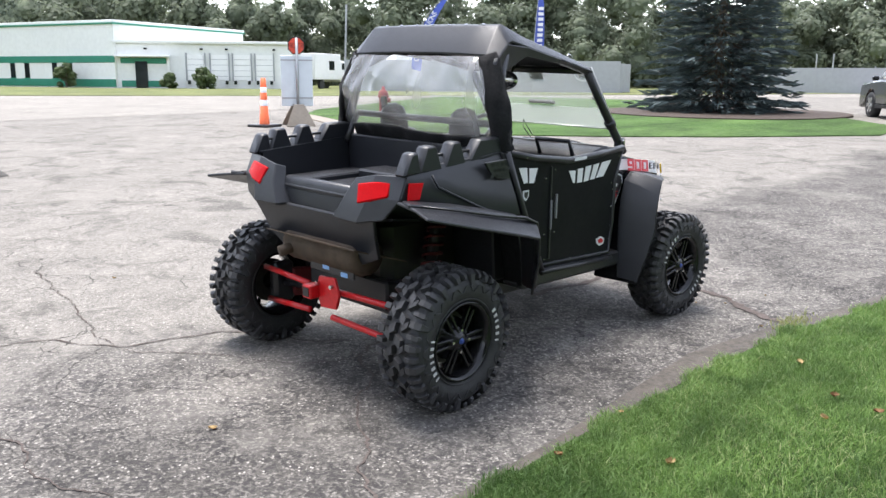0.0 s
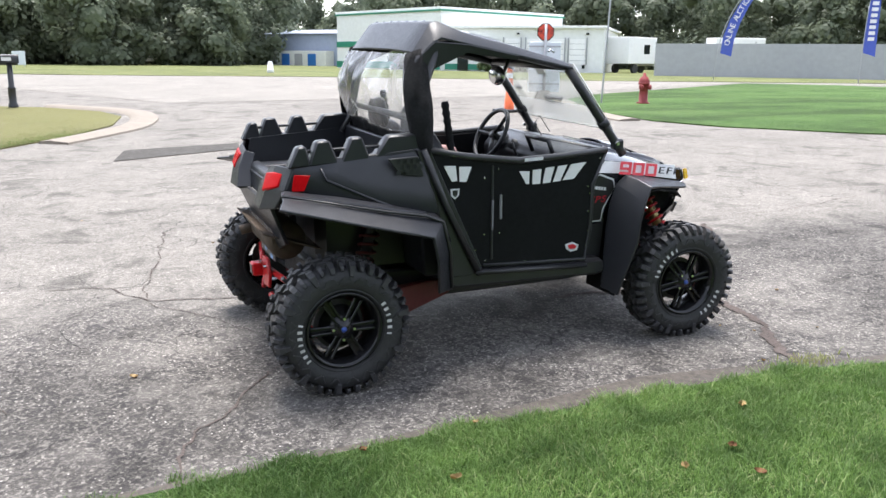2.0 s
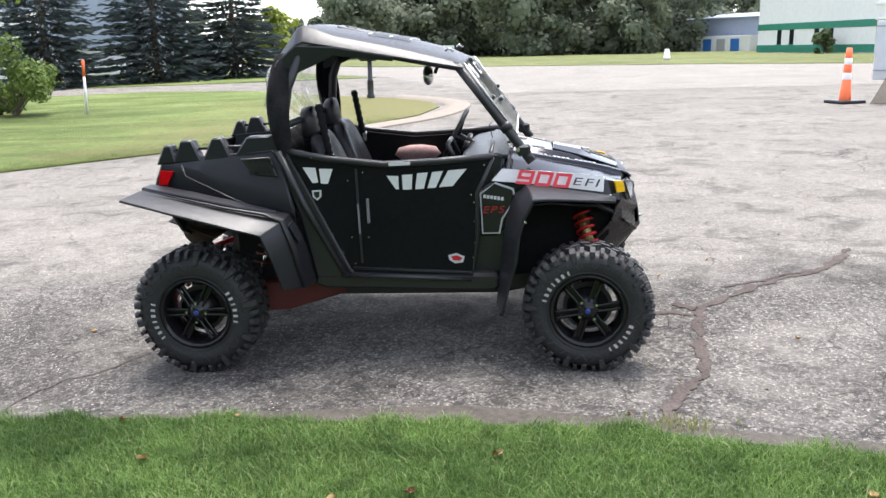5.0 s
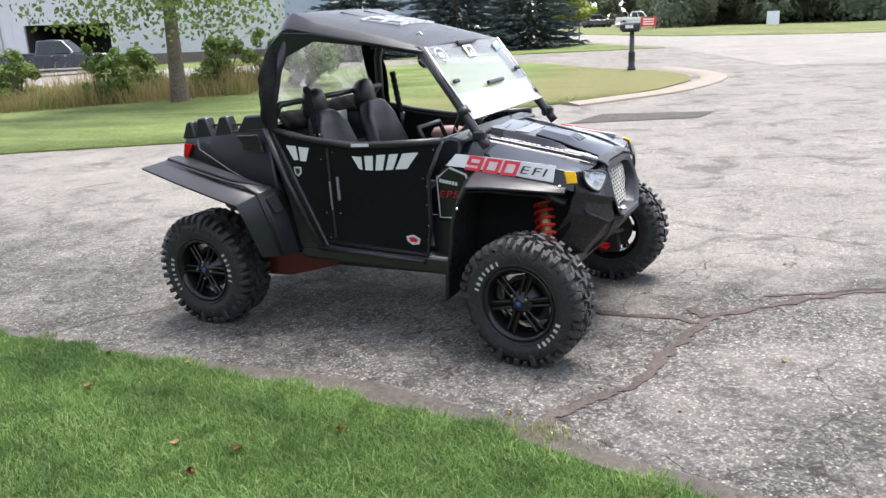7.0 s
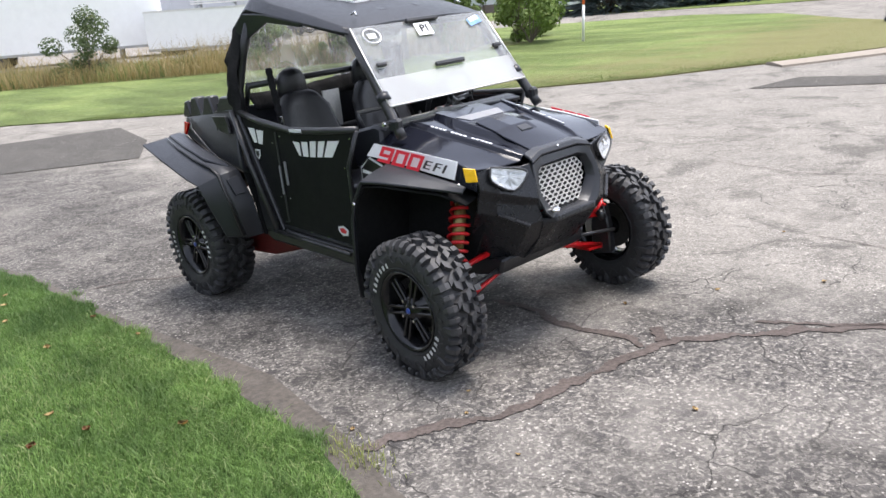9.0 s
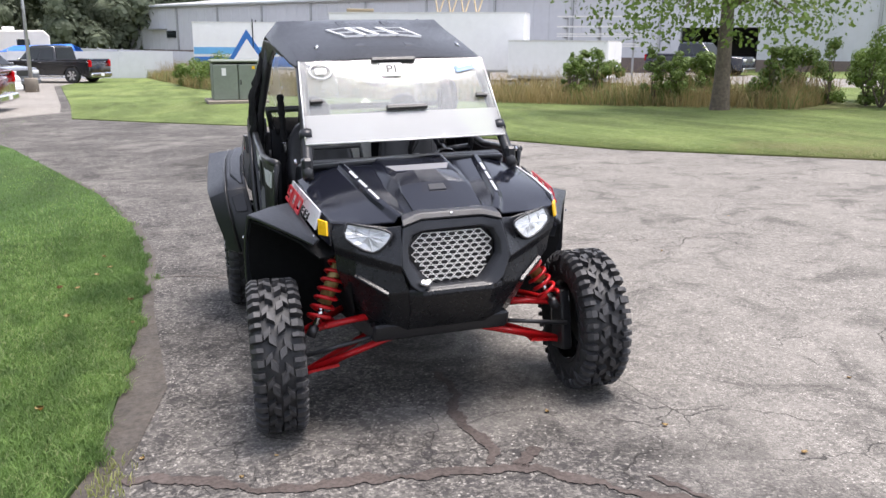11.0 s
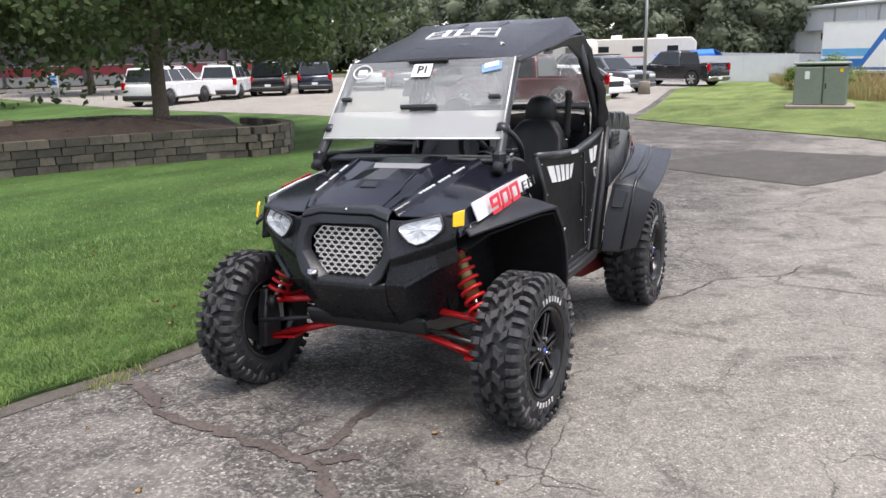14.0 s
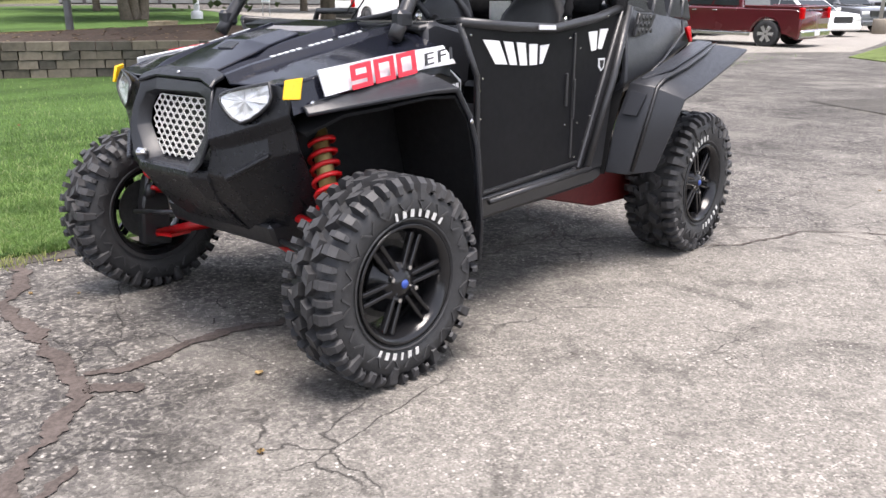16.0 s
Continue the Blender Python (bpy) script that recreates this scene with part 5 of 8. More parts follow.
for s in (-1, 1):
    headlight(s)
    part("amber_marker", slab([(1.155, s * .518, .925), (1.20, s * .490, .918), (1.213, s * .492, .862), (1.168, s * .520, .862)], .010, .002), AMBER, VEHICLE, "amber side marker light")
    # black flank below the hood, pale stripe with the model number
    part("cowl_side", prism([(.47, .655), (.462, .895), (.52, .932), (.60, .934), (.70, .925), (.72, .88), (.62, .72), (.55, .655)], .024, 'y', s * .536, .004), PAINT, VEHICLE, "gloss black cowl side")
    ol = [(.475, .668), (.47, .885), (.553, .940), (.645, .905), (.655, .86), (.585, .74), (.57, .668)]
    part("decal_panel", prism(ol, .003, 'y', s * .5505), SILVERPAINT, VEHICLE, "black decal with a pale outline")
    part("decal_field", prism([(x + (.008 if x < .55 else -.008), z + (.008 if z < .8 else -.008)) for x, z in ol], .003, 'y', s * .5525), BLACKINK, VEHICLE)
    base = frame_of((.535, s * .556, .795), (1, 0, 0) if s < 0 else (-1, 0, 0), (0, 0, 1))
    letters("EPS", .052, REDINK, VEHICLE, base, "decal_lettering", shear=.25, stretch=1.3, label="red lettering")
    for i in range(6):
        part("decal_bar", box(.014, .002, .018, (.495 + i * .018, s * .555, .868 - i * .003)), WHITE, VEHICLE, "small white lettering")
    stripe = [(x, CY + s * y, z) for x, y, z in ((.53, .562, .945), (.588, .553, 1.006), (.85, .537, .980), (1.105, .512, .945), (1.100, .538, .868), (.95, .553, .893), (.82, .562, .916), (.70, .566, .932))]
    part("nose_side", loft([[(x, CY + s * y, z) for x, y, z in row] for row in (((.545, .548, .985), (.60, .540, 1.000), (.85, .525, .975), (1.05, .508, .943), (1.19, .482, .908)), ((.545, .556, .90), (.60, .557, .915), (.85, .553, .890), (1.05, .538, .855), (1.19, .498, .815)))], .012, .002), PAINT, VEHICLE)
    part("kick_panel", prism([(.43, .41), (.42, .68), (.60, .68), (.575, .41)], .012, 'y', s * .535), STEEL, VEHICLE)
    part("stripe_decal", slab(stripe, .008, .001), SILVERPAINT, VEHICLE, "silver-white stripe with a red model number")
    spots = (("900", (.80, .952), .096, REDINK, .002, 1.85, "model_number", "red model number"), ("EFI", (1.005, .926), .056, BLACKINK, .0, 1.75, "model_suffix", "black lettering")) if s < 0 else (("900", (.885, .941), .096, REDINK, .002, 1.85, "model_number", "red model number"), ("EFI", (.655, .970), .056, BLACKINK, .0, 1.75, "model_suffix", "black lettering"))
    for text, (lx, lz), size, ink, fat, wide, nm, lb in spots:
        mm = frame_of((lx, CY + s * (.592 - .06 * (lx - .6)), lz), (1, -s * .07, -.13) if s < 0 else (-1, s * .07, .15), (0, s * -.32, 1))
        if text == "900":
            block_digits(text, .073, ink, VEHICLE, mm, nm, lb)
        else:
            letters(text, size, ink, VEHICLE, mm, nm, shear=.2, stretch=wide, label=lb, bold=fat, thick=.003)
    # front fender: chunky top, outer lip, liner hanging behind the wheel
    fender = [((1.165, .520, .845), (1.165, .548, .820)), ((1.09, .534, .862), (1.06, .60, .838)), ((.95, .548, .888), (.93, .67, .862)), ((.82, .558, .912), (.82, .735, .882)), ((.71, .566, .928), (.74, .772, .888)), ((.645, .570, .880), (.69, .785, .80)), ((.605, .575, .77), (.66, .793, .70)), ((.585, .58, .66), (.648, .795, .586)), ((.56, .60, .45), (.60, .77, .42)), ((.54, .62, .30), (.57, .74, .28))]
    part("front_fender", loft([[(a[0], s * a[1], a[2]), (a[0] * .5 + e[0] * .5, s * (a[1] + e[1]) / 2, (a[2] + e[2]) / 2 + .006), (e[0], s * e[1], e[2])] for a, e in fender], .016, .004), PLASTIC, VEHICLE, "charcoal front fender", crease=.3)
    part("wheel_liner", loft([[(.93, s * .655, .838), (.92, s * .42, .88)], [(.825, s * .722, .862), (.80, s * .42, .88)], [(.738, s * .755, .862), (.72, s * .42, .86)], [(.688, s * .77, .78), (.67, s * .42, .79)], [(.648, s * .775, .60), (.63, s * .42, .62)], [(.598, s * .75, .42), (.59, s * .42, .43)], [(.562, s * .72, .275), (.555, s * .45, .275)]], .01, .002), LINER, VEHICLE, "black fender liner and mud flap")
    part("nose_liner", loft([[(.92, s * .655, .838), (.90, s * .44, .86)], [(1.06, s * .585, .815), (1.06, s * .44, .83)], [(1.155, s * .52, .76), (1.14, s * .40, .78)]], .01), LINER, VEHICLE)
    part("inner_well", slab([(.56, s * .42, .40), (1.0, s * .36, .42), (1.14, s * .40, .62), (1.15, s * .42, .84), (.70, s * .42, .90), (.58, s * .42, .80)], .012), LINER, VEHICLE)
    part("fender_bolt", lathe([(0, .006), (.006, .004), (.008, 0)], 8, axis='y', m=pose(.70, s * .790, .78, 0 if s > 0 else 180)), CHROME, VEHICLE)
    part("fender_bolt", lathe([(0, .006), (.006, .004), (.008, 0)], 8, axis='y', m=pose(1.135, s * .535, .85, 0 if s > 0 else 180)), CHROME, VEHICLE)

# -- roll cage, roof, screens --
for s in (-1, 1):
    part("front_post", tube([(.375, s * .445, 1.525), (.55, s * .462, 1.29), (.715, s * .487, 1.065), (.74, s * .49, 1.03)], .025, 12), STEEL, VEHICLE, "black roll cage post", True)
    part("roof_rail", tube([(.375, s * .445, 1.52), (.0, s * .47, 1.60), (-.30, s * .49, 1.655), (-.42, s * .50, 1.63)], .022, 12), STEEL, VEHICLE, "", True)
    part("rear_post", tube([(-.42, s * .50, 1.63), (-.50, s * .53, 1.45), (-.53, s * .575, 1.25), (-.53, s * .59, 1.02)], .026, 12), STEEL, VEHICLE, "black roll cage post", True)
    part("post_clamp", tube([(.60, s * .468, 1.225), (.625, s * .47, 1.192)], .033, 12), PLASTIC, VEHICLE, "", True)
    part("base_clamp", box(.07, .05, .06, (.70, s * .487, 1.09), .012), PLASTIC, VEHICLE)
    part("clamp_bolt", lathe([(0, .012), (.011, .010), (.012, 0)], 8, axis='y', m=pose(.67, s * .53, 1.10, 0 if s > 0 else 180)), CHROME, VEHICLE)
    part("side_brace", tube([(-.50, s * .53, 1.28), (-.62, s * .50, 1.12)], .016, 8), STEEL, VEHICLE, "", True)
part("cross_bar", tube([(-.50, -.53, 1.27), (-.50, .53, 1.27)], .018, 10), STEEL, VEHICLE, "", True)
part("dash_bar", tube([(.53, -.48, 1.07), (.53, .48, 1.07)], .016, 10), STEEL, VEHICLE, "", True)
part("front_bar", tube([(.375, -.445, 1.52), (.375, .445, 1.52)], .020, 10), STEEL, VEHICLE, "", True)

# roof: raised spine, bevelled sides, tall rear edge
RF = [(.405, (1.545, 1.545, 1.540, 1.535, 1.515), (0, .18, .30, .44, .475)),
      (.30, (1.600, 1.598, 1.585, 1.565, 1.535), (0, .16, .28, .455, .49)),
      (.05, (1.672, 1.668, 1.655, 1.630, 1.585), (0, .16, .27, .46, .505)),
      (-.25, (1.735, 1.733, 1.722, 1.700, 1.645), (0, .16, .28, .47, .52)),
      (-.40, (1.762, 1.762, 1.758, 1.760, 1.675), (0, .16, .30, .455, .53)),
      (-.44, (1.752, 1.752, 1.750, 1.745, 1.66), (0, .16, .30, .46, .535)),
      (-.545, (1.615, 1.615, 1.612, 1.605, 1.575), (0, .16, .30, .48, .55))]
rows = []
for x, zs, ys in RF:
    half = [(x, y, z) for y, z in zip(ys, zs)]
    rows.append([(a, -b2, c) for a, b2, c in half[::-1]] + half[1:])
part("roof", loft(rows, .014, .006), PLASTIC, VEHICLE, "charcoal hard roof with a raised rear edge")
for s in (-1, 1):
    part("roof_rib", loft([[(.28, s * .10, 1.607), (.28, s * .15, 1.605)], [(-.30, s * .10, 1.752), (-.30, s * .15, 1.75)]], .016, .004), PLASTIC, VEHICLE)
    part("roof_flank", loft([[(.05, s * .505, 1.585), (.05, s * .49, 1.56)], [(-.25, s * .52, 1.645), (-.25, s * .505, 1.60)], [(-.44, s * .535, 1.66), (-.45, s * .52, 1.52)], [(-.545, s * .55, 1.575), (-.555, s * .55, 1.50)]], .02, .004), PLASTIC, VEHICLE)
    part("roof_latch", tube([(.345, s * .36, 1.595), (.325, s * .35, 1.612), (.305, s * .36, 1.60)], .006, 6), CHROME, VEHICLE, "", True)
for i in range(7):
    part("roof_bolt", lathe([(0, .006), (.007, .004), (.009, 0)], 8, m=pose(-.425, -.36 + i * .12, 1.757)), CHROME, VEHICLE)
logo = bmesh.new()


def roof_top(x, y):
    return (x, y, 1.682 - x * .21 - max(0, abs(y) - .12) * .09)


for y0, y1, rungs in ((-.20, -.105, (0, .5, 1)), (-.09, -.035, (0, 1)), (-.02, .065, (.5, 1)), (.08, .20, (0, .5, 1))):
    lean = .03
    for a, b2 in [((-.11, y0 - lean), (.10, y0 + lean)), ((-.11, y1 - lean), (.10, y1 + lean))] + [((-.11 + .21 * f, y0 - lean + 2 * lean * f), (-.11 + .21 * f, y1 - lean + 2 * lean * f)) for f in rungs]:
        tube([roof_top(*a), roof_top(*b2)], .008, 4, bm=logo)
part("roof_logo", logo, WHITE, VEHICLE, "white outlined maker's mark")

# windscreen: a tall clear sheet, its lower band whitened to imitate reflected sky
WT, WB = Vector((.395, 0, 1.53)), Vector((.655, 0, 1.165))


def ws(f, y):
    p = WT.lerp(WB, f)
    return (p.x + .012, y * (1 + .055 * f), p.z + .008)


shield = part("windscreen", loft([[ws(f, y) for y in (-.455, -.2, 0, .2, .455)] for f in (0, .25, .5, .66)], .004), SHIELD, VEHICLE, "scuffed clear plastic windscreen")
shield.visible_shadow = False
band = part("windscreen_band", loft([[ws(f, y) for y in (-.455, -.2, 0, .2, .455)] for f in (.66, .8, 1.0)], .004), SKYBAND, VEHICLE, "clear lower band of the windscreen, whitened like reflected sky")
part("screen_edge", tube([ws(1.0, -.455), ws(1.0, .455)], .005, 6), MESHMETAL, VEHICLE, "", True)
for s in (-1, 1):
    part("screen_side", tube([ws(0, s * .457), ws(1.0, s * .457)], .004, 6), MESHMETAL, VEHICLE, "", True)
m0 = frame_of(ws(.62, 0), (0, 1, 0), (WT - WB))
part("screen_grip", box(.20, .022, .02, (.02, 0, .012), .004, m=m0), STEEL, VEHICLE, "black rubber grip")
part("screen_pad", box(.22, .022, .02, (.0, .272, .01), .004, m=m0), STEEL, VEHICLE, "black rubber pad")
for s in (-1, 1):
    part("screen_grip", box(.06, .020, .018, (s * .405, .05, .012), .004, m=m0), STEEL, VEHICLE)
stick = frame_of(ws(.14, -.02), (0, 1, 0), (WT - WB))
part("sticker", box(.105, .075, .002, (0, 0, .008), 0, m=stick), WHITE, VEHICLE, "white square sticker with black letters")
letters("P1", .062, BLACKINK, VEHICLE, stick @ Matrix.Translation((0, 0, .0105)), "sticker_lettering", stretch=1.1, bold=.001)
stick = frame_of(ws(.14, -.36), (0, 1, 0), (WT - WB))
ring = bmesh.new()
tube([stick @ Vector((.052 * math.cos(i * .3142), .042 * math.sin(i * .3142), .008)) for i in range(20)], .004, 4, bm=ring, closed=True)
box(.05, .03, .002, (.0, .0, .008), 0, m=stick, bm=ring)
part("sticker", ring, SILVERPAINT, VEHICLE, "pale round sticker")
stick = frame_of(ws(.13, .35), (0, 1, 0), (WT - WB))
part("sticker", box(.10, .045, .002, (0, 0, .008), 0, m=stick @ pose(0, 0, 0, 0, 0, 12)), PALEBLUE, VEHICLE, "blue and white sticker")
part("sticker", box(.07, .026, .002, (0, .012, .011), 0, m=stick @ pose(0, 0, 0, 0, 0, 12)), WHITE, VEHICLE)

# rear curtain: clear creased window in a black fabric surround
def billow(v):
    """How far the loose curtain hangs out behind the posts, from top 0 to bottom 1."""
    return .105 * math.sin(math.pi * min(1, max(0, v)) ** .85) - .03 * v


def curtain(u, v):
    """u across -1..1, v from top 0 to bottom 1."""
    y = u * (.50 + .08 * math.sin(math.pi * v * .8))
    fold = .010 * math.sin(u * 11 + v * 6) + .007 * math.sin(u * 23 - v * 9) + .006 * math.sin(v * 17 + u * 5)
    return (-.552 - billow(v) * (.45 + .55 * (1 - u ** 4)) - .03 * (1 - u * u) + fold, y, 1.60 - .46 * v + .015 * math.sin(u * 4) * v)


win = part("rear_window", loft([[curtain(u / 20, v / 20) for u in range(-19, 20)] for v in range(0, 18)], 0), SOFTWINDOW, VEHICLE, "creased clear vinyl rear window", True)
win.visible_shadow = False
part("window_hem", loft([[curtain(u / 20, v) for u in range(-18, 19)] for v in (.83, .90, .97, 1.05)], .008), CLOTH, VEHICLE, "black fabric hem", True)
for s in (-1, 1):
    flap = []
    for k in range(15):
        v = k / 14
        o, wv = billow(v), .012 * math.sin(v * 15) + .007 * math.sin(v * 31)
        y = .50 + .10 * math.sin(math.pi * min(1, v * .72)) + .02 * v
        flap.append([(-.480, s * (y - .005 + wv * .4), 1.63 - .55 * v), (-.515 - .15 * o, s * (y + .022 + wv), 1.625 - .55 * v), (-.548 - .35 * o, s * (y + .012 - wv), 1.615 - .54 * v), (-.562 - .45 * o + wv * .3, s * (y - .020 + wv), 1.605 - .53 * v), (-.566 - .48 * o, s * (y - .048), 1.60 - .525 * v)])
    part("window_flap", loft(flap, .008), CLOTH, VEHICLE, "black fabric flap round the rear post", True)
    # harness with a ribbed sleeve
    pts = [(-.36, s * .47, 1.36 - i * .02) for i in range(14)]
    part("belt_sleeve", tube([(p[0] + .003 * i, p[1], p[2]) for i, p in enumerate(pts)], [.016 + .006 * (i % 2) for i in range(14)], 10), CLOTH, VEHICLE, "ribbed black belt sleeve", True)
    part("belt_buckle", box(.03, .02, .06, (-.31, s * .47, 1.07), .006), CHROME, VEHICLE)
    part("belt", slab([(-.32, s * .46, 1.05), (-.32, s * .49, 1.05), (-.36, s * .50, .70), (-.36, s * .47, .70)], .004), CLOTH, VEHICLE)

# -- cabin --
def seat(s):
    y = s * .27
    st = part("seat", loft([[(-.36, y - .21, .70), (-.36, y - .10, .67), (-.36, y + .10, .67), (-.36, y + .21, .70)], [(-.10, y - .22, .74), (-.10, y - .10, .69), (-.10, y + .10, .69), (-.10, y + .22, .74)], [(.14, y - .21, .74), (.15, y - .10, .72), (.15, y + .10, .72), (.14, y + .21, .74)]], .10, .02), VINYL, VEHICLE, "black vinyl bucket seat", True)
    part("backrest", loft([[(-.30, y - .20, .72), (-.34, y - .09, .70), (-.34, y + .09, .70), (-.30, y + .20, .72)], [(-.33, y - .215, .92), (-.39, y - .10, .92), (-.39, y + .10, .92), (-.33, y + .215, .92)], [(-.40, y - .185, 1.10), (-.44, y - .09, 1.11), (-.44, y + .09, 1.11), (-.40, y + .185, 1.10)], [(-.435, y - .12, 1.19), (-.455, y - .06, 1.20), (-.455, y + .06, 1.20), (-.435, y + .12, 1.19)]], .08, .02), VINYL, st, "", True)
    part("headrest", loft([[(-.425, y - .105, 1.17), (-.41, y, 1.17), (-.425, y + .105, 1.17)], [(-.435, y - .095, 1.28), (-.415, y, 1.28), (-.435, y + .095, 1.28)], [(-.445, y - .065, 1.335), (-.43, y, 1.345), (-.445, y + .065, 1.335)]], .075, .02), VINYL, st, "", True)


seat(-1)
seat(1)
part("console", prism([(-.34, .52), (.35, .52), (.42, .80), (.28, .82), (.10, .66), (-.34, .64)], .16, 'y', 0, .012), PLASTIC, VEHICLE)
part("centre_panel", slab([(-.47, -.06, .95), (-.47, .06, .95), (-.47, .06, 1.17), (-.47, -.06, 1.17)], .01), MESHMETAL, VEHICLE, "checker-plate metal panel between the seats")
part("dashboard", prism([(.36, .86), (.34, 1.0), (.40, 1.055), (.55, 1.085), (.60, 1.07), (.58, .84)], 1.0, 'y', 0, .015), PLASTIC, VEHICLE, "black plastic dashboard")
part("gauge", lathe([(0, .03), (.05, .03), (.06, .02), (.062, 0)], 20, m=pose(.37, .27, 1.03, 0, -65, 0)), STEEL, VEHICLE, "", True)
part("gauge", lathe([(0, .03), (.03, .03), (.036, 0)], 16, m=pose(.37, .12, 1.03, 0, -65, 0)), STEEL, VEHICLE, "", True)
wheelc = pose(.285, .27, 1.085, 0, -62, 0)
part("steering_wheel", tube([wheelc @ Vector((.165 * math.cos(i * .2618), .165 * math.sin(i * .2618), 0)) for i in range(24)], .014, 8, closed=True), VINYL, VEHICLE, "black steering wheel", True)
spk = bmesh.new()
for a in (90, 215, 325):
    tube([wheelc @ Vector((0, 0, -.02)), wheelc @ Vector((.16 * math.cos(radians(a)), .16 * math.sin(radians(a)), 0))], .013, 6, bm=spk)
part("steering_spokes", spk, PLASTIC, VEHICLE, "", True)
part("steering_column", tube([wheelc @ Vector((0, 0, 0)), (.50, .27, .97)], .025, 10), STEEL, VEHICLE, "", True)
part("grab_bar", tube([(.34, -.16, 1.03), (.30, -.16, 1.12), (.30, -.40, 1.12), (.34, -.40, 1.03)], .013, 8), STEEL, VEHICLE, "", True)
part("mirror", lathe([(0, .0), (.065, .006), (.085, .02), (.09, .035), (.07, .05), (0, .055)], 20, m=pose(.20, -.02, 1.46, 0, -92, 0) @ Matrix.Diagonal((.62, 1.0, 1, 1))), CHROME, VEHICLE, "small convex rear mirror", True)
part("mirror_stem", tube([(.21, -.02, 1.47), (.25, -.02, 1.56)], .01, 8), STEEL, VEHICLE, "", True)
part("cloth_bag", lathe([(0, -.05), (.10, -.045), (.15, 0), (.12, .05), (.05, .065), (0, .06)], 16, m=pose(.02, .51, .94) @ Matrix.Diagonal((1.0, .35, .9, 1))), PINKCLOTH, VEHICLE, "faded pink cloth in the door", True)
part("lever", tube([(.33, .02, .98), (.30, .02, 1.06)], .008, 6), STEEL, VEHICLE, "", True)
part("cable", tube([(.62, .12, 1.10), (.56, .15, 1.20), (.50, .10, 1.16), (.52, .05, 1.09)], .003, 5), STEEL, VEHICLE, "", True)

# ---- plants ----
def leaf_cloud(centres, radii, counts, size, rng, flat=0.6, long=1.5, ruffle=0.42):
    """Many small leaves scattered through clumps; arrays of vertices and faces."""
    vs, fs, k = [], [], 0
    for (cx, cy, cz), r, n in zip(centres, radii, counts):
        d = rng.normal(size=(n, 3))
        d /= np.linalg.norm(d, axis=1)[:, None]
        rad = r * rng.uniform(0.35, 1.0, n) ** 0.5
        p = np.array([cx, cy, cz]) + d * rad[:, None] * np.array([1, 1, flat])
        # leaves lie roughly along the clump's skin, so that it takes the light as one mass
        face = d * 1.1 + rng.normal(size=(n, 3)) * ruffle + np.array([0, 0, 0.45])
        face /= np.linalg.norm(face, axis=1)[:, None]
        u = np.cross(face, rng.normal(size=(n, 3)))
        u /= np.linalg.norm(u, axis=1)[:, None]
        w = np.cross(face, u)
        s = size * rng.uniform(0.6, 1.4, n)[:, None]
        a, b, c, e = p - u * s * long / 2, p + w * s / 2, p + u * s * long / 2, p - w * s / 2
        vs.append(np.stack([a, b, c, e], 1).reshape(-1, 3))
        fs.append(np.arange(n * 4).reshape(n, 4) + k)
        k += n * 4
    return np.concatenate(vs), np.concatenate(fs)


def fast_mesh(name, v, f, mat, parent=None):
    """Quads or triangles from arrays, quickly."""
    me = bpy.data.meshes.new(name)
    v, f = np.asarray(v, np.float32), np.asarray(f, np.int32)
    me.vertices.add(len(v))
    me.vertices.foreach_set("co", v.ravel())
    me.loops.add(f.size)
    me.loops.foreach_set("vertex_index", f.ravel())
    me.polygons.add(len(f))
    me.polygons.foreach_set("loop_start", np.arange(len(f), dtype=np.int32) * f.shape[1])
    me.update(calc_edges=True)
    me.validate()
    me.materials.append(mat)
    ob = new(name, me)
    if parent is not None:
        ob.parent = parent
    return ob


def crown_clumps(rng, h0, h1, r, n, shape=0.5):
    """Clump centres that fill a crown with gaps and an uneven outline."""
    cs, rs = [], []
    for i in range(n):
        f = rng.uniform(0.04, 1.0)
        wide = r * (math.sin(math.pi * min(1, f * .93 + .1)) ** shape)
        a, q = rng.uniform(0, 2 * math.pi), math.sqrt(rng.uniform(0.08, 1.0))
        cs.append((wide * q * math.cos(a), wide * q * math.sin(a), h0 + (h1 - h0) * f))
        rs.append(r * rng.uniform(0.22, 0.42))
    return cs, rs


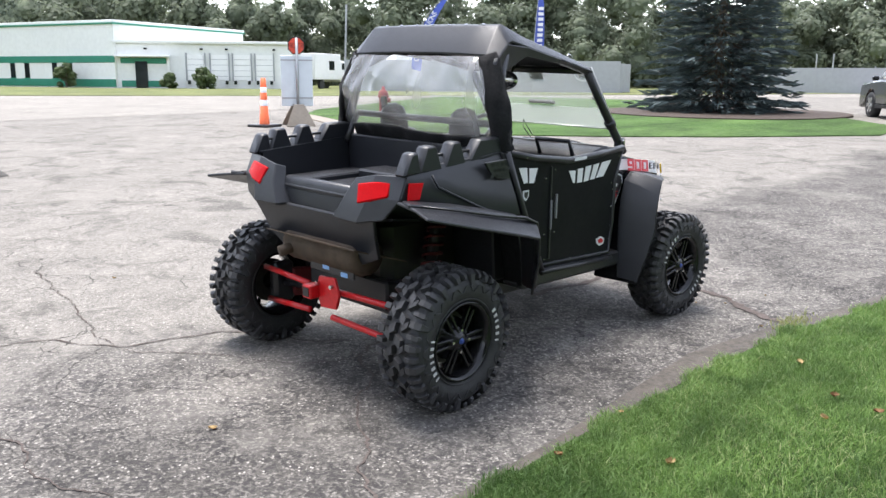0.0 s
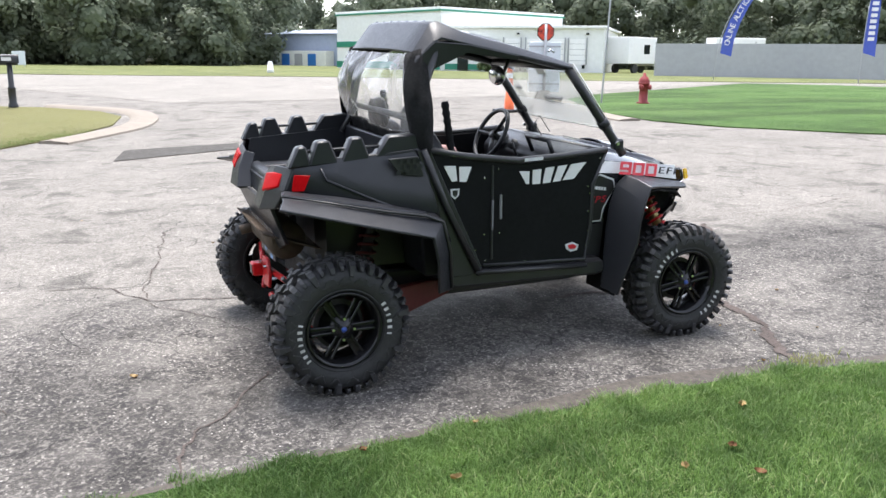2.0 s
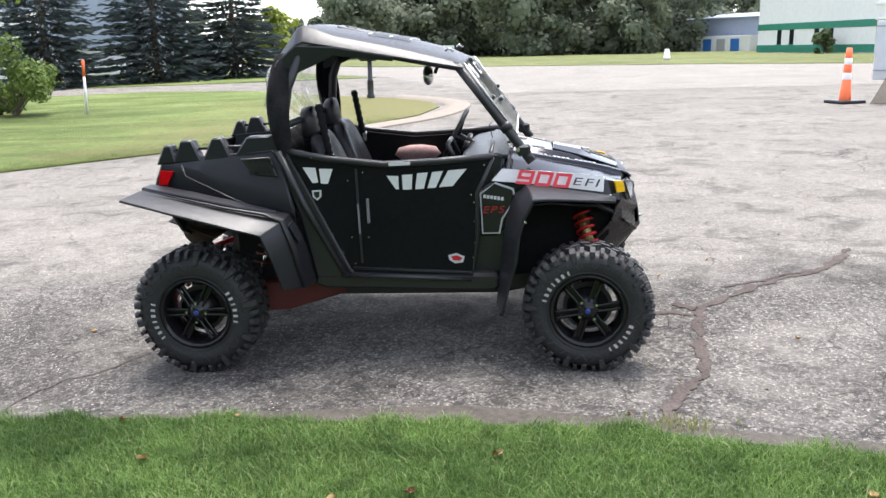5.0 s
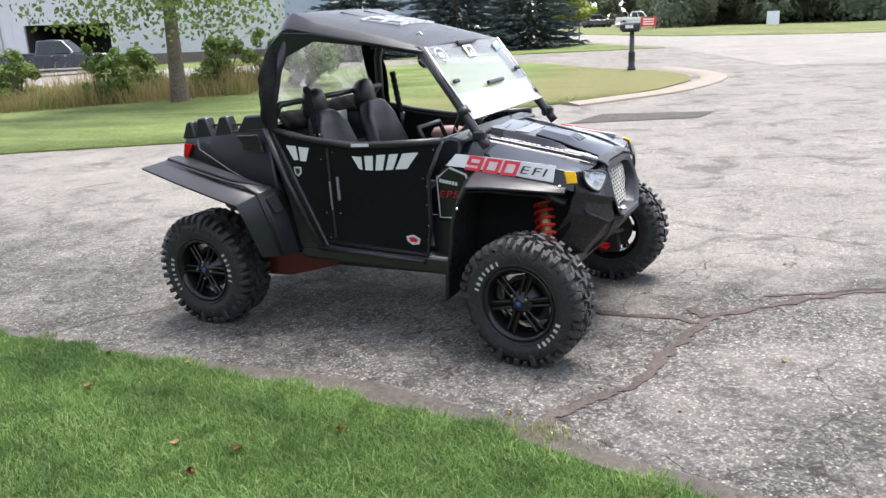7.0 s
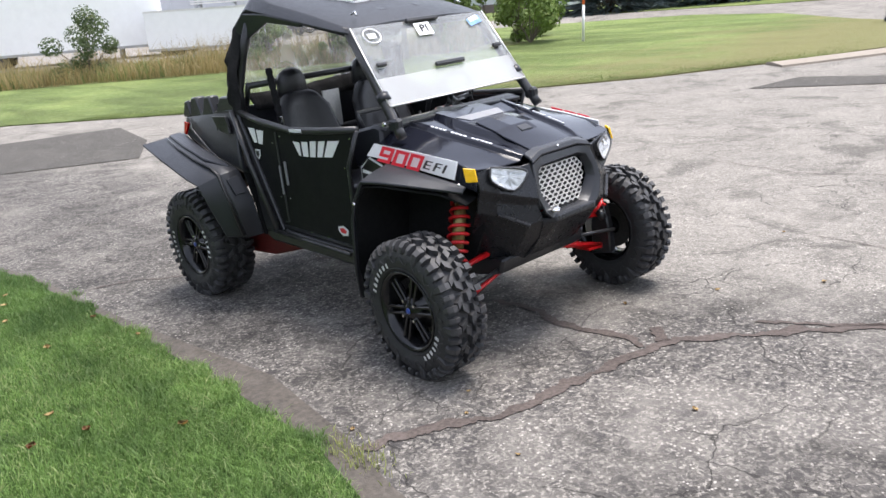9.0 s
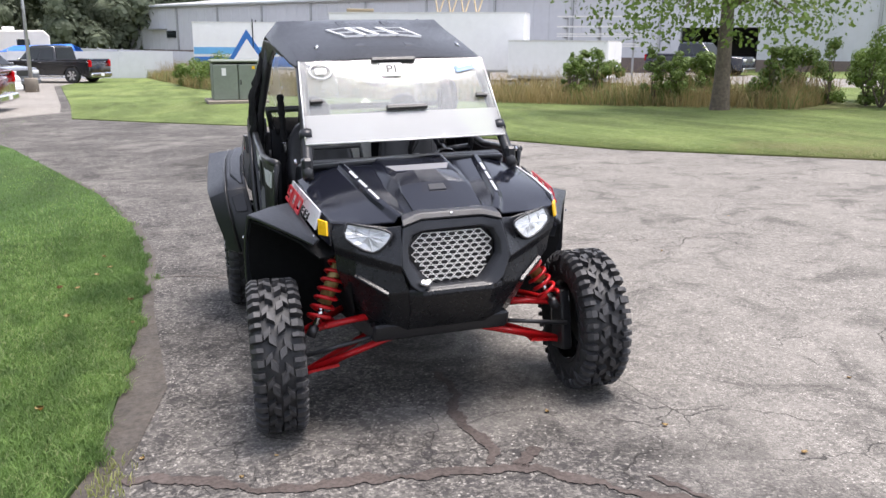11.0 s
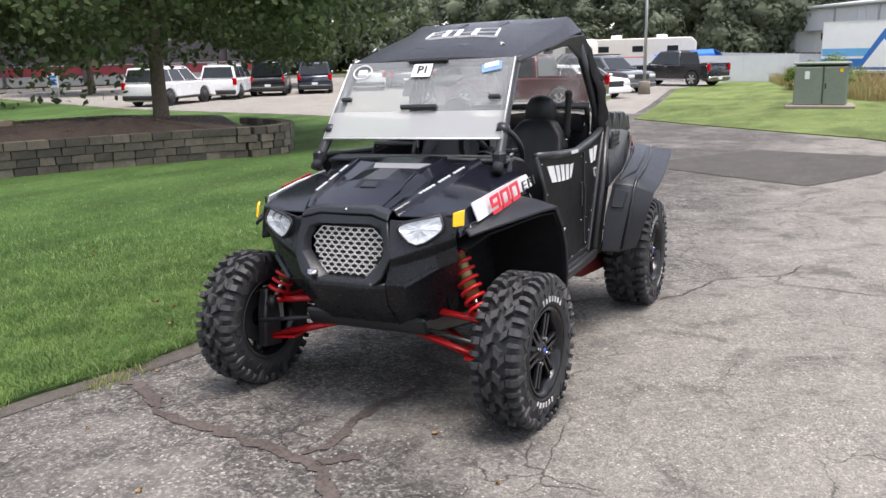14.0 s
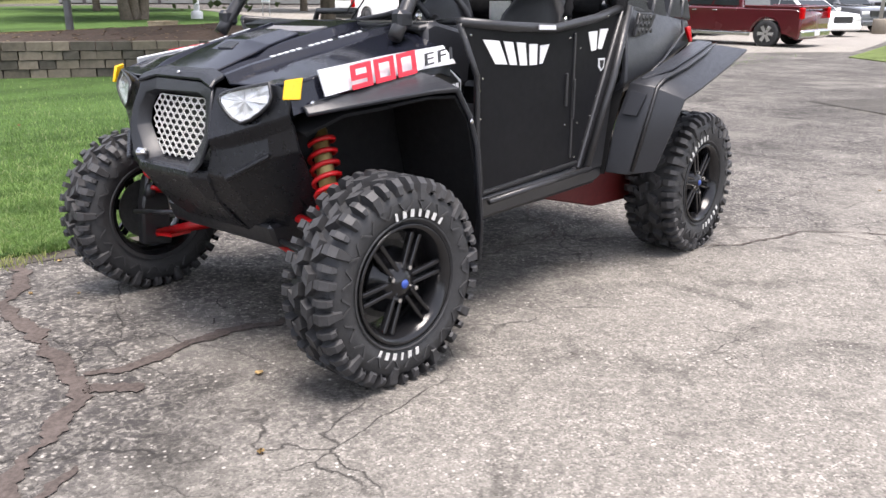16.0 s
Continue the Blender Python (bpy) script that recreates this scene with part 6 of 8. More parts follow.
def broad_tree(name, label, x, y, h, r, base, mat, seed, leaves=9000, size=0.16, trunk=0.25, clumps=46, fork=1, lean=(0, 0)):
    rng = np.random.default_rng(seed)
    t = thing(name, label, "tree", m=pose(x, y, height(x, y)))
    cs, rs = crown_clumps(rng, base, h, r, clumps)
    b = bmesh.new()
    tops = []
    for k in range(fork):
        ox = (k - (fork - 1) / 2) * trunk * 1.3
        pts = [(ox * .6, 0, -.1), (ox, 0, .3), (ox * 1.5 + lean[0] * .3, lean[1] * .3, base * .8), (ox * 2.2 + lean[0], lean[1], (base + h) * .5), (ox * 2.4 + lean[0], lean[1], h * .86)]
        tube(smooth_path(pts, 4), [trunk * (1.35 if i == 0 else 1.0) * (1 - .8 * i / 16) for i in range(17)], 12, bm=b)
        tops.append(pts)
    for i, c in enumerate(cs[::2]):
        f = rng.uniform(.25, .8)
        p = tops[i % fork]
        s = Vector(p[2]).lerp(Vector(p[3]), f)
        e = Vector(c)
        m = s.lerp(e, .5) + Vector((0, 0, rng.uniform(-.1, .5)))
        tube([s, m, e], [trunk * .3, trunk * .17, trunk * .05], 6, bm=b)
    part("trunk", b, BARK, t, "", True)
    v, f = leaf_cloud(cs, rs, [max(20, int(leaves * q / sum(rs))) for q in rs], size, rng)
    fast_mesh("crown", v, f, mat, t)
    return t


def spruce(label, x, y, h, r, seed, mat=None, tufts=11, size=0.30):
    """A conifer: whorls of drooping boughs set with needle tufts."""
    rng = np.random.default_rng(seed)
    t = thing("spruce_tree", label, "tree", m=pose(x, y, height(x, y)))
    part("trunk", tube([(0, 0, -.1), (0, 0, h * .5), (0, 0, h * .98)], [.17, .10, .015], 8), BARK, t, "", True)
    boughs = bmesh.new()
    P, U, S = [], [], []
    z = .25
    while z < h * .985:
        f = 1 - z / h
        R = r * (f ** .82) * rng.uniform(.86, 1.1)
        n = max(5, int(7 + 15 * f))
        for i in range(n):
            a = 2 * math.pi * (i + rng.uniform(0, .8)) / n
            L = R * rng.uniform(.72, 1.12)
            d = Vector((math.cos(a), math.sin(a), 0))
            droop = -.10 - .26 * f
            tip = d * L + Vector((0, 0, z + L * droop + .12 * L))
            mid = d * L * .55 + Vector((0, 0, z + L * .55 * droop))
            if L > .8:
                tube([(0, 0, z), mid, tip], [.022, .014, .004], 4, bm=boughs)
            k = max(4, int(tufts * L / r * 1.4))
            for j in range(k):
                q = .28 + .75 * (j + rng.uniform(0, 1)) / k
                p = mid.lerp(tip, (q - .55) / .45) if q > .55 else Vector((0, 0, z)).lerp(mid, q / .55)
                spread = .28 * L * (1.1 - q) + .06
                side = Vector((-d.y, d.x, 0)) * rng.uniform(-1, 1)
                P.append(p + side * spread + Vector((0, 0, rng.uniform(-.09, .07))))
                U.append((d * rng.uniform(.6, 1.2) + side * rng.uniform(.2, .9) + Vector((0, 0, rng.uniform(-.35, .25)))).normalized())
                S.append(size * rng.uniform(.6, 1.25) * (.65 + .5 * f))
        z += .20 + .10 * f * rng.uniform(.7, 1.2)
    part("branch_frame", boughs, BARK, t)
    P, U, S = np.array(P), np.array(U), np.array(S)[:, None]
    vs, fs, k = [], [], 0
    for turn in range(4):
        w = np.cross(U, rng.normal(size=U.shape))
        w /= np.linalg.norm(w, axis=1)[:, None]
        q = np.stack([P - U * S * .5, P + w * S * .095, P + U * S * .6, P - w * S * .095], 1).reshape(-1, 3)
        vs.append(q)
        fs.append(np.arange(len(q)).reshape(-1, 4) + k)
        k += len(q)
    fast_mesh("needle_mass", np.concatenate(vs), np.concatenate(fs), mat or NEEDLE, t)
    return t


def bush(name, label, x, y, r, h, mat, seed, leaves=1600, size=.09, stems=True, category="bush"):
    rng = np.random.default_rng(seed)
    t = thing(name, label, category, m=pose(x, y, height(x, y)))
    cs, rs = crown_clumps(rng, .12, h * .86, r * .75, 14)
    b = bmesh.new()
    for c in cs:
        tube([(0, 0, 0), (c[0] * .5, c[1] * .5, c[2] * .6), c], [.018, .012, .004], 5, bm=b)
    tagged(part("stem", b, BARK, t), kind="stuff")
    v, f = leaf_cloud(cs, [q * 1.1 for q in rs], [max(10, int(leaves * q / sum(rs))) for q in rs], size, rng, .9)
    v[:, 2] = np.maximum(v[:, 2], .01)
    fast_mesh("foliage", v, f, mat, t)
    return t


def blades(name, pts, hmin, hmax, width, mat, seed, label, lift=.02, lean=.5, bend=True):
    """Upright blades of grass at the given places, each a bent tapering strip."""
    rng = np.random.default_rng(seed)
    n = len(pts)
    z = 0.6 * np.tanh((0.0242 * pts[:, 0] + 0.0253 * pts[:, 1]) / 0.6) + lift - .004
    root = np.column_stack([pts, z])
    a = rng.uniform(0, 2 * np.pi, n)
    side = np.column_stack([np.cos(a), np.sin(a), np.zeros(n)]) * (width * rng.uniform(.6, 1.3, n))[:, None]
    b = rng.uniform(0, 2 * np.pi, n)
    hgt = rng.uniform(hmin, hmax, n)
    out = np.column_stack([np.cos(b), np.sin(b), np.zeros(n)]) * (hgt * rng.uniform(0, lean, n))[:, None]
    mid = root + out * .35 + np.column_stack([np.zeros(n), np.zeros(n), hgt * .6])
    tip = root + out + np.column_stack([np.zeros(n), np.zeros(n), hgt * (1 - .25 * rng.uniform(0, 1, n))])
    v = np.stack([root - side, root + side, mid + side * .7, mid - side * .7, tip + side * .12, tip - side * .12], 1).reshape(-1, 3)
    base = np.arange(n)[:, None] * 6
    f = np.concatenate([base + np.array([0, 1, 2, 3]), base + np.array([3, 2, 4, 5])], 1).reshape(-1, 4)
    ob = fast_mesh(name, v, f, mat)
    return tagged(ob, label, "grass", kind="stuff")


def edge_y(x):
    """The near lawn's edge."""
    xs, ys = [p[0] for p in NEAR_EDGE], [p[1] for p in NEAR_EDGE]
    return np.interp(x, xs, ys)


rg = np.random.default_rng(11)


def fading(rng, n, spread, keep=(-30, 14)):
    """Points over the near lawn, densest at the edge beside the vehicle and thinning out evenly."""
    x = rng.normal(-.2, 1.9, n) + rng.normal(0, spread, n) * (rng.uniform(size=n) < .5)
    y = edge_y(x) - .005 - rng.exponential(.55 + spread * .35, n)
    y = y + .03 * np.sin(x * 7.3) + .025 * np.sin(x * 17.1 + 1) + rng.uniform(-.05, .03, n)
    p = np.column_stack([x, y])
    return p[(x > keep[0]) & (x < keep[1]) & (y > -24)]


blades("lawn_grass", fading(rg, 165000, .8), .016, .052, .0019, BLADE, 3, "short green grass blades of the lawn", .02, 1.5)
blades("lawn_grass_far", fading(rg, 95000, 6.5), .025, .055, .0030, BLADE, 4, "mown grass blades farther over the lawn", .02, 1.2)
# a ragged fringe of blades along the far lawn's edge
isl = np.column_stack([rg.uniform(-13, -1.8, 30000), np.zeros(30000)])
isl[:, 1] = np.interp(isl[:, 0], [-14.2, -10, -7.5, -3.9, -2.4], [2.0, 4.5, 5.6, 8.6, 10.6]) + rg.exponential(.45, 30000)
blades("lawn_grass_across", isl, .012, .030, .004, BLADEDRY, 9, "grass blades of the lawn across the drive", .02, 1.2)
# ragged tuft of weeds where the lawn's corner meets the crack
tuft = np.column_stack([rg.normal(1.32, .10, 240), rg.normal(-1.40, .045, 240)])
blades("weed_tuft", tuft, .015, .055, .0028, WEED, 5, "tuft of weeds at the lawn's corner", 0, .9)
tuft2 = np.column_stack([rg.normal(-1.86, .04, 60), rg.normal(-1.30, .02, 60)])
blades("weed_tuft_small", tuft2, .02, .06, .0022, BLADE, 6, "small weed in the crack", 0, .9)


def band_points(rng, n, line, w):
    """Points in a band to the left of a line of points."""
    out = []
    seg = np.array(line)
    ln = np.hypot(*(seg[1:] - seg[:-1]).T)
    for i, (a, b) in enumerate(zip(seg, seg[1:])):
        m = int(n * ln[i] / ln.sum())
        d = (b - a) / ln[i]
        s = np.array([-d[1], d[0]])
        out.append(a + (b - a) * rng.uniform(0, 1, m)[:, None] + s * (w * rng.uniform(0, 1, m))[:, None])
    return np.concatenate(out)


# tall dry grass between the far lawn and the metal building
strip = [(-55, -4.2), (-36, -0.6), (-29, 2.0), (-23, 7.0), (-15.6, 11.5), (-12.6, 13.3)]
sheet("dry_grass_bed", [(-55, -4.2), (-36, -0.6), (-29, 2.0), (-23, 7.0), (-15.6, 11.5), (-12.6, 13.3), (-12.2, 15.4), (-17, 17.5), (-26, 12), (-34, 6), (-56, 1)], .03, FARGRASS, 2.0, label="rough unmown ground under dry grass", category="rough ground")
sheet("yard", [(-16, 21.5), (-26, 13), (-34, 6.5), (-56, 1.4), (-90, -4), (-90, 30), (-40, 40), (-20, 34)], .012, ROAD, 3.0, label="pale gravel yard round the metal building", category="yard")


def clumpy(rng, pts, scale, keep):
    """Thins points out in drifts."""
    f = np.sin(pts[:, 0] * scale) + np.sin(pts[:, 1] * scale * 1.3 + 1) + np.sin((pts[:, 0] + pts[:, 1]) * scale * .57)
    return pts[rng.uniform(-2.2, 1.6, len(pts)) < f + keep]


blades("dry_grass", clumpy(rg, band_points(rg, 34000, strip, 3.4), 1.1, 1.2), .25, .70, .010, DRYBLADE, 7, "tall dry tan grass", .02, .9)
blades("dry_grass_tall", clumpy(rg, band_points(rg, 15000, strip, 2.8) + np.array([-.5, .6]), 1.7, -.2), .55, 1.25, .009, DRYBLADE, 17, "tallest dry grass stalks", .02, .7)
blades("dry_grass_green", clumpy(rg, band_points(rg, 15000, strip, 3.0), 1.4, -.1), .2, .75, .011, BLADEDRY, 8, "green weeds among the dry grass", .02, .9)
rb = random.Random(77)
for i in range(16):
    x = rb.uniform(-20.5, -12.6)
    y = float(np.interp(x, [p[0] for p in strip], [p[1] for p in strip])) + rb.uniform(.7, 2.8)
    bush("tall_weed", "tall leafy green weed among dry grass", x, y, rb.uniform(.35, .75), rb.uniform(1.0, 2.0), LEAF, 240 + i, 1300, .05, category="weed")
for i, (x, y, r, h, m) in enumerate([(-18.6, 14.8, 1.1, 1.7, LEAF), (-17.0, 13.6, .9, 1.5, LEAF), (-15.0, 15.2, 1.0, 1.9, LEAF), (-12.2, 15.4, 1.3, 2.0, LEAF), (-20.5, 12.4, .8, 1.3, LEAF), (-14.0, 17.2, 1.1, 1.8, LEAF), (-24.8, 7.7, 1.5, 2.5, LEAFDARK), (-36.5, 0.8, 1.6, 1.5, LEAF), (-38.6, -.4, 1.2, 1.4, LEAF)]):
    bush("bush", "leafy green bush among dry grass", x, y, r, h, m, 40 + i, 3600, .062)
broad_tree("shade_tree", "shade tree with a bare trunk and drooping limbs", -13.9, 12.0, 8.2, 4.6, 1.9, LEAF, 71, 14000, .085, .29, 62)

# blue spruces on the lawns
sheet("mulch_bed", [(21 + 3.9 * math.cos(a), 8.6 + 3.7 * math.sin(a)) for a in (2 * math.pi * i / 28 for i in range(28))], .05, MULCH, 1.2, .06, label="round bed of dark bark mulch", category="mulch bed")
spruce("blue-grey spruce standing in a mulch bed", 21.3, 8.9, 9.2, 2.75, 81, tufts=30, size=.34)
for x, y, h, r, sd in ((-19.2, 29.0, 8.5, 3.0, 82), (-15.6, 31.6, 9.5, 3.2, 83), (-12.8, 33.8, 8.0, 2.7, 84)):
    spruce("blue-grey spruce in a row on the lawn", x, y, h, r, sd, tufts=20, size=.42)
broad_tree("young_tree", "young round yellow-green tree held by stakes", -11.8, 36.6, 3.1, 1.35, 1.0, LEAFGOLD, 72, 3200, .13, .05, 26)
for i, (x, y) in enumerate([(-12.5, 36.8), (-11.2, 36.4)]):
    st = obj("tree_stake", tube([(0, 0, 0), (0, 0, 1.15)], .03, 6), BARK, label="wooden stake beside the young tree", category="stake", group="tree stakes")
    st.matrix_world = pose(x, y, height(x, y))

# trees in and round the parking lot
broad_tree("maple_tree", "maple with a dark trunk in a walled mulch bed", -10.9, -13.1, 9.0, 6.6, 2.45, LEAFDARK, 73, 70000, .105, .26, 110)
broad_tree("multi_stem_tree", "old tree with several leaning stems", -19.0, -36.5, 11, 6.0, 3.2, LEAFDARK, 74, 30000, .17, .36, 60, 3)
broad_tree("lawn_tree", "dark shade tree on a mound by the lot", -35.0, -43.0, 10, 5.0, 2.4, LEAFDARK, 75, 11000, .26, .32, 44)
broad_tree("lawn_tree", "dark shade tree behind the parked cars", -44.0, -36.0, 11, 5.5, 2.2, LEAFDARK, 76, 11000, .28, .3, 44)
broad_tree("lawn_tree", "dark shade tree beside the car park", -24.0, -50.0, 11, 6.0, 2.6, LEAFDARK, 77, 11000, .28, .3, 44)
broad_tree("lawn_tree", "dark shade tree at the lot's corner", -7.0, -24.0, 9.5, 5.0, 2.8, LEAFDARK, 78, 13000, .2, .28, 44)


def woods(name, label, spots, seed, mat, size=.8, leaves=420):
    """A belt of far trees: leafy skins over dense crowns, both coloured paler for haze."""
    rng = np.random.default_rng(seed)
    ico = bmesh.new()
    bmesh.ops.create_icosphere(ico, subdivisions=1, radius=1.0)
    unit = np.array([v.co[:] for v in ico.verts])
    tris = np.array([[v.index for v in f.verts] for f in ico.faces])
    ico.free()
    V, F, k, CV, CF, ck = [], [], 0, [], [], 0
    for x, y, h, r in spots:
        cs, rs = crown_clumps(rng, h * .10, h, r, 13, .45)
        z = height(x, y)
        cs = [(c[0] + x, c[1] + y, c[2] + z) for c in cs]
        cs.append((x, y, z + h * .15))
        rs.append(r * .5)
        share = sum(q * q for q in rs)
        v, f = leaf_cloud(cs, [q * 1.42 for q in rs], [int(leaves * q * q / share) for q in rs], size, rng, .95, 1.2, .26)
        V.append(v)
        F.append(f + k)
        k += len(v)
        for c, q in zip(cs, rs):
            wob = 1 + .16 * np.sin(unit @ rng.normal(0, 4.5, 3) + rng.uniform(0, 6)) + .12 * np.sin(unit @ rng.normal(0, 9, 3))
            CV.append(np.array(c) + unit * (wob * q * .74)[:, None] * np.array([1, 1, .95]))
            CF.append(tris + ck)
            ck += len(unit)
    t = thing(name, label, "woods", kind="stuff")
    core = fast_mesh("crown_mass", np.concatenate(CV), np.concatenate(CF), HAZECORE, t)
    core.data.polygons.foreach_set("use_smooth", [True] * len(core.data.polygons))
    fast_mesh("foliage", np.concatenate(V), np.concatenate(F), mat, t)
    return t


def belt(seed, az0, az1, d0, d1, n, h0, h1):
    """Places for trees over a range of bearings (degrees to the left of +y)."""
    rng = random.Random(seed)
    out = []
    for i in range(n):
        a = radians(az0 + (az1 - az0) * (i + rng.random()) / n)
        d = rng.uniform(d0, d1)
        h = rng.uniform(h0, h1)
        out.append((-math.sin(a) * d, math.cos(a) * d, h, h * rng.uniform(.28, .42)))
    return out


woods("woods_east", "belt of dark green woodland behind the buildings", belt(1, -88, -18, 96, 128, 105, 8, 13.5) + belt(13, -19, -6, 135, 165, 20, 9, 14), 21, HAZELEAF, .40, 2300)
woods("woods_north", "far woodland along the road", belt(2, -4, 13, 100, 150, 42, 8, 12.5) + belt(22, 13, 24, 130, 170, 14, 4, 6.5) + belt(12, -9, 12, 84, 98, 26, 7, 11) + belt(14, -12, 2, 100, 120, 18, 9, 13), 22, HAZELEAF, .38, 2400)
woods("woods_road", "scattered trees far down the road", belt(3, 24, 52, 150, 220, 26, 4, 7.5) + belt(33, 22, 30, 140, 170, 6, 9, 13), 23, HAZELEAF, 1.0, 420)
woods("woods_west", "belt of woodland behind the metal building", belt(4, 60, 104, 128, 160, 60, 9, 14), 24, HAZELEAF, .7, 900)
woods("woods_lot", "belt of woodland behind the car park", belt(5, 88, 160, 92, 122, 110, 9, 14.5), 25, HAZELEAF, .40, 2300)
# never in view; added so that glossy surfaces reflect trees on this side
woods("woods_south", "unseen woodland added round the south for reflections", belt(6, 160, 272, 60, 100, 120, 9, 15), 26, HAZELEAF, .9, 160)


# ---- fallen leaves ----
def fallen_leaf(label, size, mat, seed):
    """A dry curled leaf lying on its rim."""
    rng = random.Random(seed)
    b = bmesh.new()
    rows = []
    for i in range(6):
        f = i / 5
        w = math.sin(math.pi * (.06 + .9 * f)) ** .8 * .42 * (1 + .25 * rng.uniform(-1, 1))
        rows.append([b.verts.new(((f - .5) * size, w * u * size, (.04 + abs(u) * .22 + .12 * (2 * f - 1) ** 2 + rng.uniform(-.03, .03)) * size)) for u in (-1, -.45, 0, .45, 1)])
    for q, r in zip(rows, rows[1:]):
        for j in range(4):
            b.faces.new((q[j], q[j + 1], r[j + 1], r[j]))
    bmesh.ops.solidify(b, geom=b.faces[:], thickness=.0008)
    return obj("fallen_leaf", b, mat, label=label, category="leaf", group="fallen leaves")


LEAFBROWN = plain("dry_brown_leaf", (.20, .095, .04), 0.8, grain=60, vary=0.35)
LEAFTAN = plain("dry_tan_leaf", (.36, .25, .11), 0.8, grain=60, vary=0.3)
brown = fallen_leaf("curled brown dry leaf lying on the ground", .055, LEAFBROWN, 1)
tan = fallen_leaf("curled tan dry leaf lying on the ground", .052, LEAFTAN, 2)
rl = random.Random(31)
spots = [(-1.956, -.167), (1.44, -.91), (1.31, -.765), (1.60, .83), (1.30, .42), (2.16, -.36), (.26, -2.02), (1.82, -1.02), (1.15, -1.28), (-1.15, -1.44), (-.62, -1.40), (2.7, 1.9), (2.0, 1.2), (-3.2, 1.1)]
spots += [(rl.uniform(-2.6, 2.2), -1.62 - rl.expovariate(1.3)) for i in range(18)]
spots += [(rl.uniform(-4, 4.5), rl.uniform(1.2, 4.5)) for i in range(6)]
first = {}
for i, (x, y) in enumerate(spots):
    lawn = y < float(edge_y(x))
    m = pose(x, y, height(x, y) + (.046 if lawn else .002), rl.uniform(-8, 8), rl.uniform(-8, 8), rl.uniform(0, 360)) @ Matrix.Scale(rl.uniform(.7, 1.25) * (1.0 if lawn else .62), 4)
    base = tan if i % 3 or not lawn else brown
    if base.name not in first:
        first[base.name] = True
        base.matrix_world = m
    else:
        copy_thing(base, m)

# ---- buildings, fences, street things ----
WHITEWALL = plain("white_painted_block", (.72, .73, .72), 0.75, grain=3, vary=0.06, world=True)
GREENPAINT = plain("green_trim", (.02, .20, .13), 0.6, grain=4, vary=0.1, world=True)
DARKGLASS = plain("dark_glass", (.015, .02, .022), 0.1, grain=2, vary=0.3, world=True)
METALWALL = plain("pale_metal_cladding", (.52, .53, .56), 0.5, grain=2, vary=0.05, world=True)
BLUEWALL = plain("blue_grey_cladding", (.30, .35, .45), 0.6, grain=2, vary=0.08, world=True)
BRICKDARK = plain("brown_brick_base", (.16, .125, .11), 0.85, grain=8, vary=0.2, world=True)
FENCEGREY = plain("grey_fence_screen", (.36, .37, .39), 0.8, grain=3, vary=0.08, world=True)
FENCEWHITE = plain("white_fence_panel", (.66, .67, .69), 0.7, grain=3, vary=0.06, world=True)
GALV = plain("galvanised_steel", (.38, .39, .40), 0.45, 0.6, grain=20, vary=0.12)
TRAILERWHITE = plain("white_trailer_skin", (.82, .82, .82), 0.35, grain=3, vary=0.04)
TRAILERBLUE = plain("blue_trailer_stripe", (.03, .16, .48), 0.4, grain=3, vary=0.08)
TRAILERSKY = plain("light_blue_stripe", (.14, .42, .72), 0.4, grain=3, vary=0.08)
TRANSFORMER = plain("olive_green_steel", (.17, .20, .165), 0.55, grain=10, vary=0.1)
HYDRED = plain("faded_red_iron", (.26, .035, .035), 0.55, grain=14, vary=0.25, bump=0.2)
ORANGE = plain("safety_orange", (.85, .16, .05), 0.5, grain=14, vary=0.1)
SIGNRED = plain("sign_red", (.62, .03, .035), 0.45, grain=14, vary=0.1)
ORANGERED = plain("orange_red_vinyl", (.66, .075, .04), 0.5, grain=14, vary=0.12)
SIGNGREY = plain("pale_board", (.64, .69, .73), 0.6, grain=6, vary=0.06)
FLAGBLUE = plain("blue_banner", (.06, .10, .42), 0.7, grain=6, vary=0.12)
WOODPALE = plain("pale_timber", (.42, .34, .22), 0.8, grain=12, vary=0.25)
STONE = plain("pale_boulder", (.40, .37, .32), 0.9, grain=7, vary=0.3, bump=0.6, world=True)
TARP = plain("blue_tarpaulin", (.03, .17, .62), 0.5, grain=4, vary=0.15)
RVTAN = plain("cream_camper_skin", (.66, .62, .54), 0.45, grain=3, vary=0.06)
DARKTIMBER = plain("dark_cladding", (.05, .045, .05), 0.8, grain=3, vary=0.2, world=True)


def wall_frame(a, b):
    """A pose at a whose x runs towards b, z up and y out to the left of the run; also the run's length."""
    a, b = Vector((*a, 0)), Vector((*b, 0))
    d = (b - a).normalized()
    m = Matrix(((d.x, -d.y, 0, a.x), (d.y, d.x, 0, a.y), (0, 0, 1, 0), (0, 0, 0, 1)))
    return m, (b - a).length


def at_ground(x, y, rz=0.0, dz=0.0):
    return pose(x, y, height(x, y) + dz, 0, 0, rz)


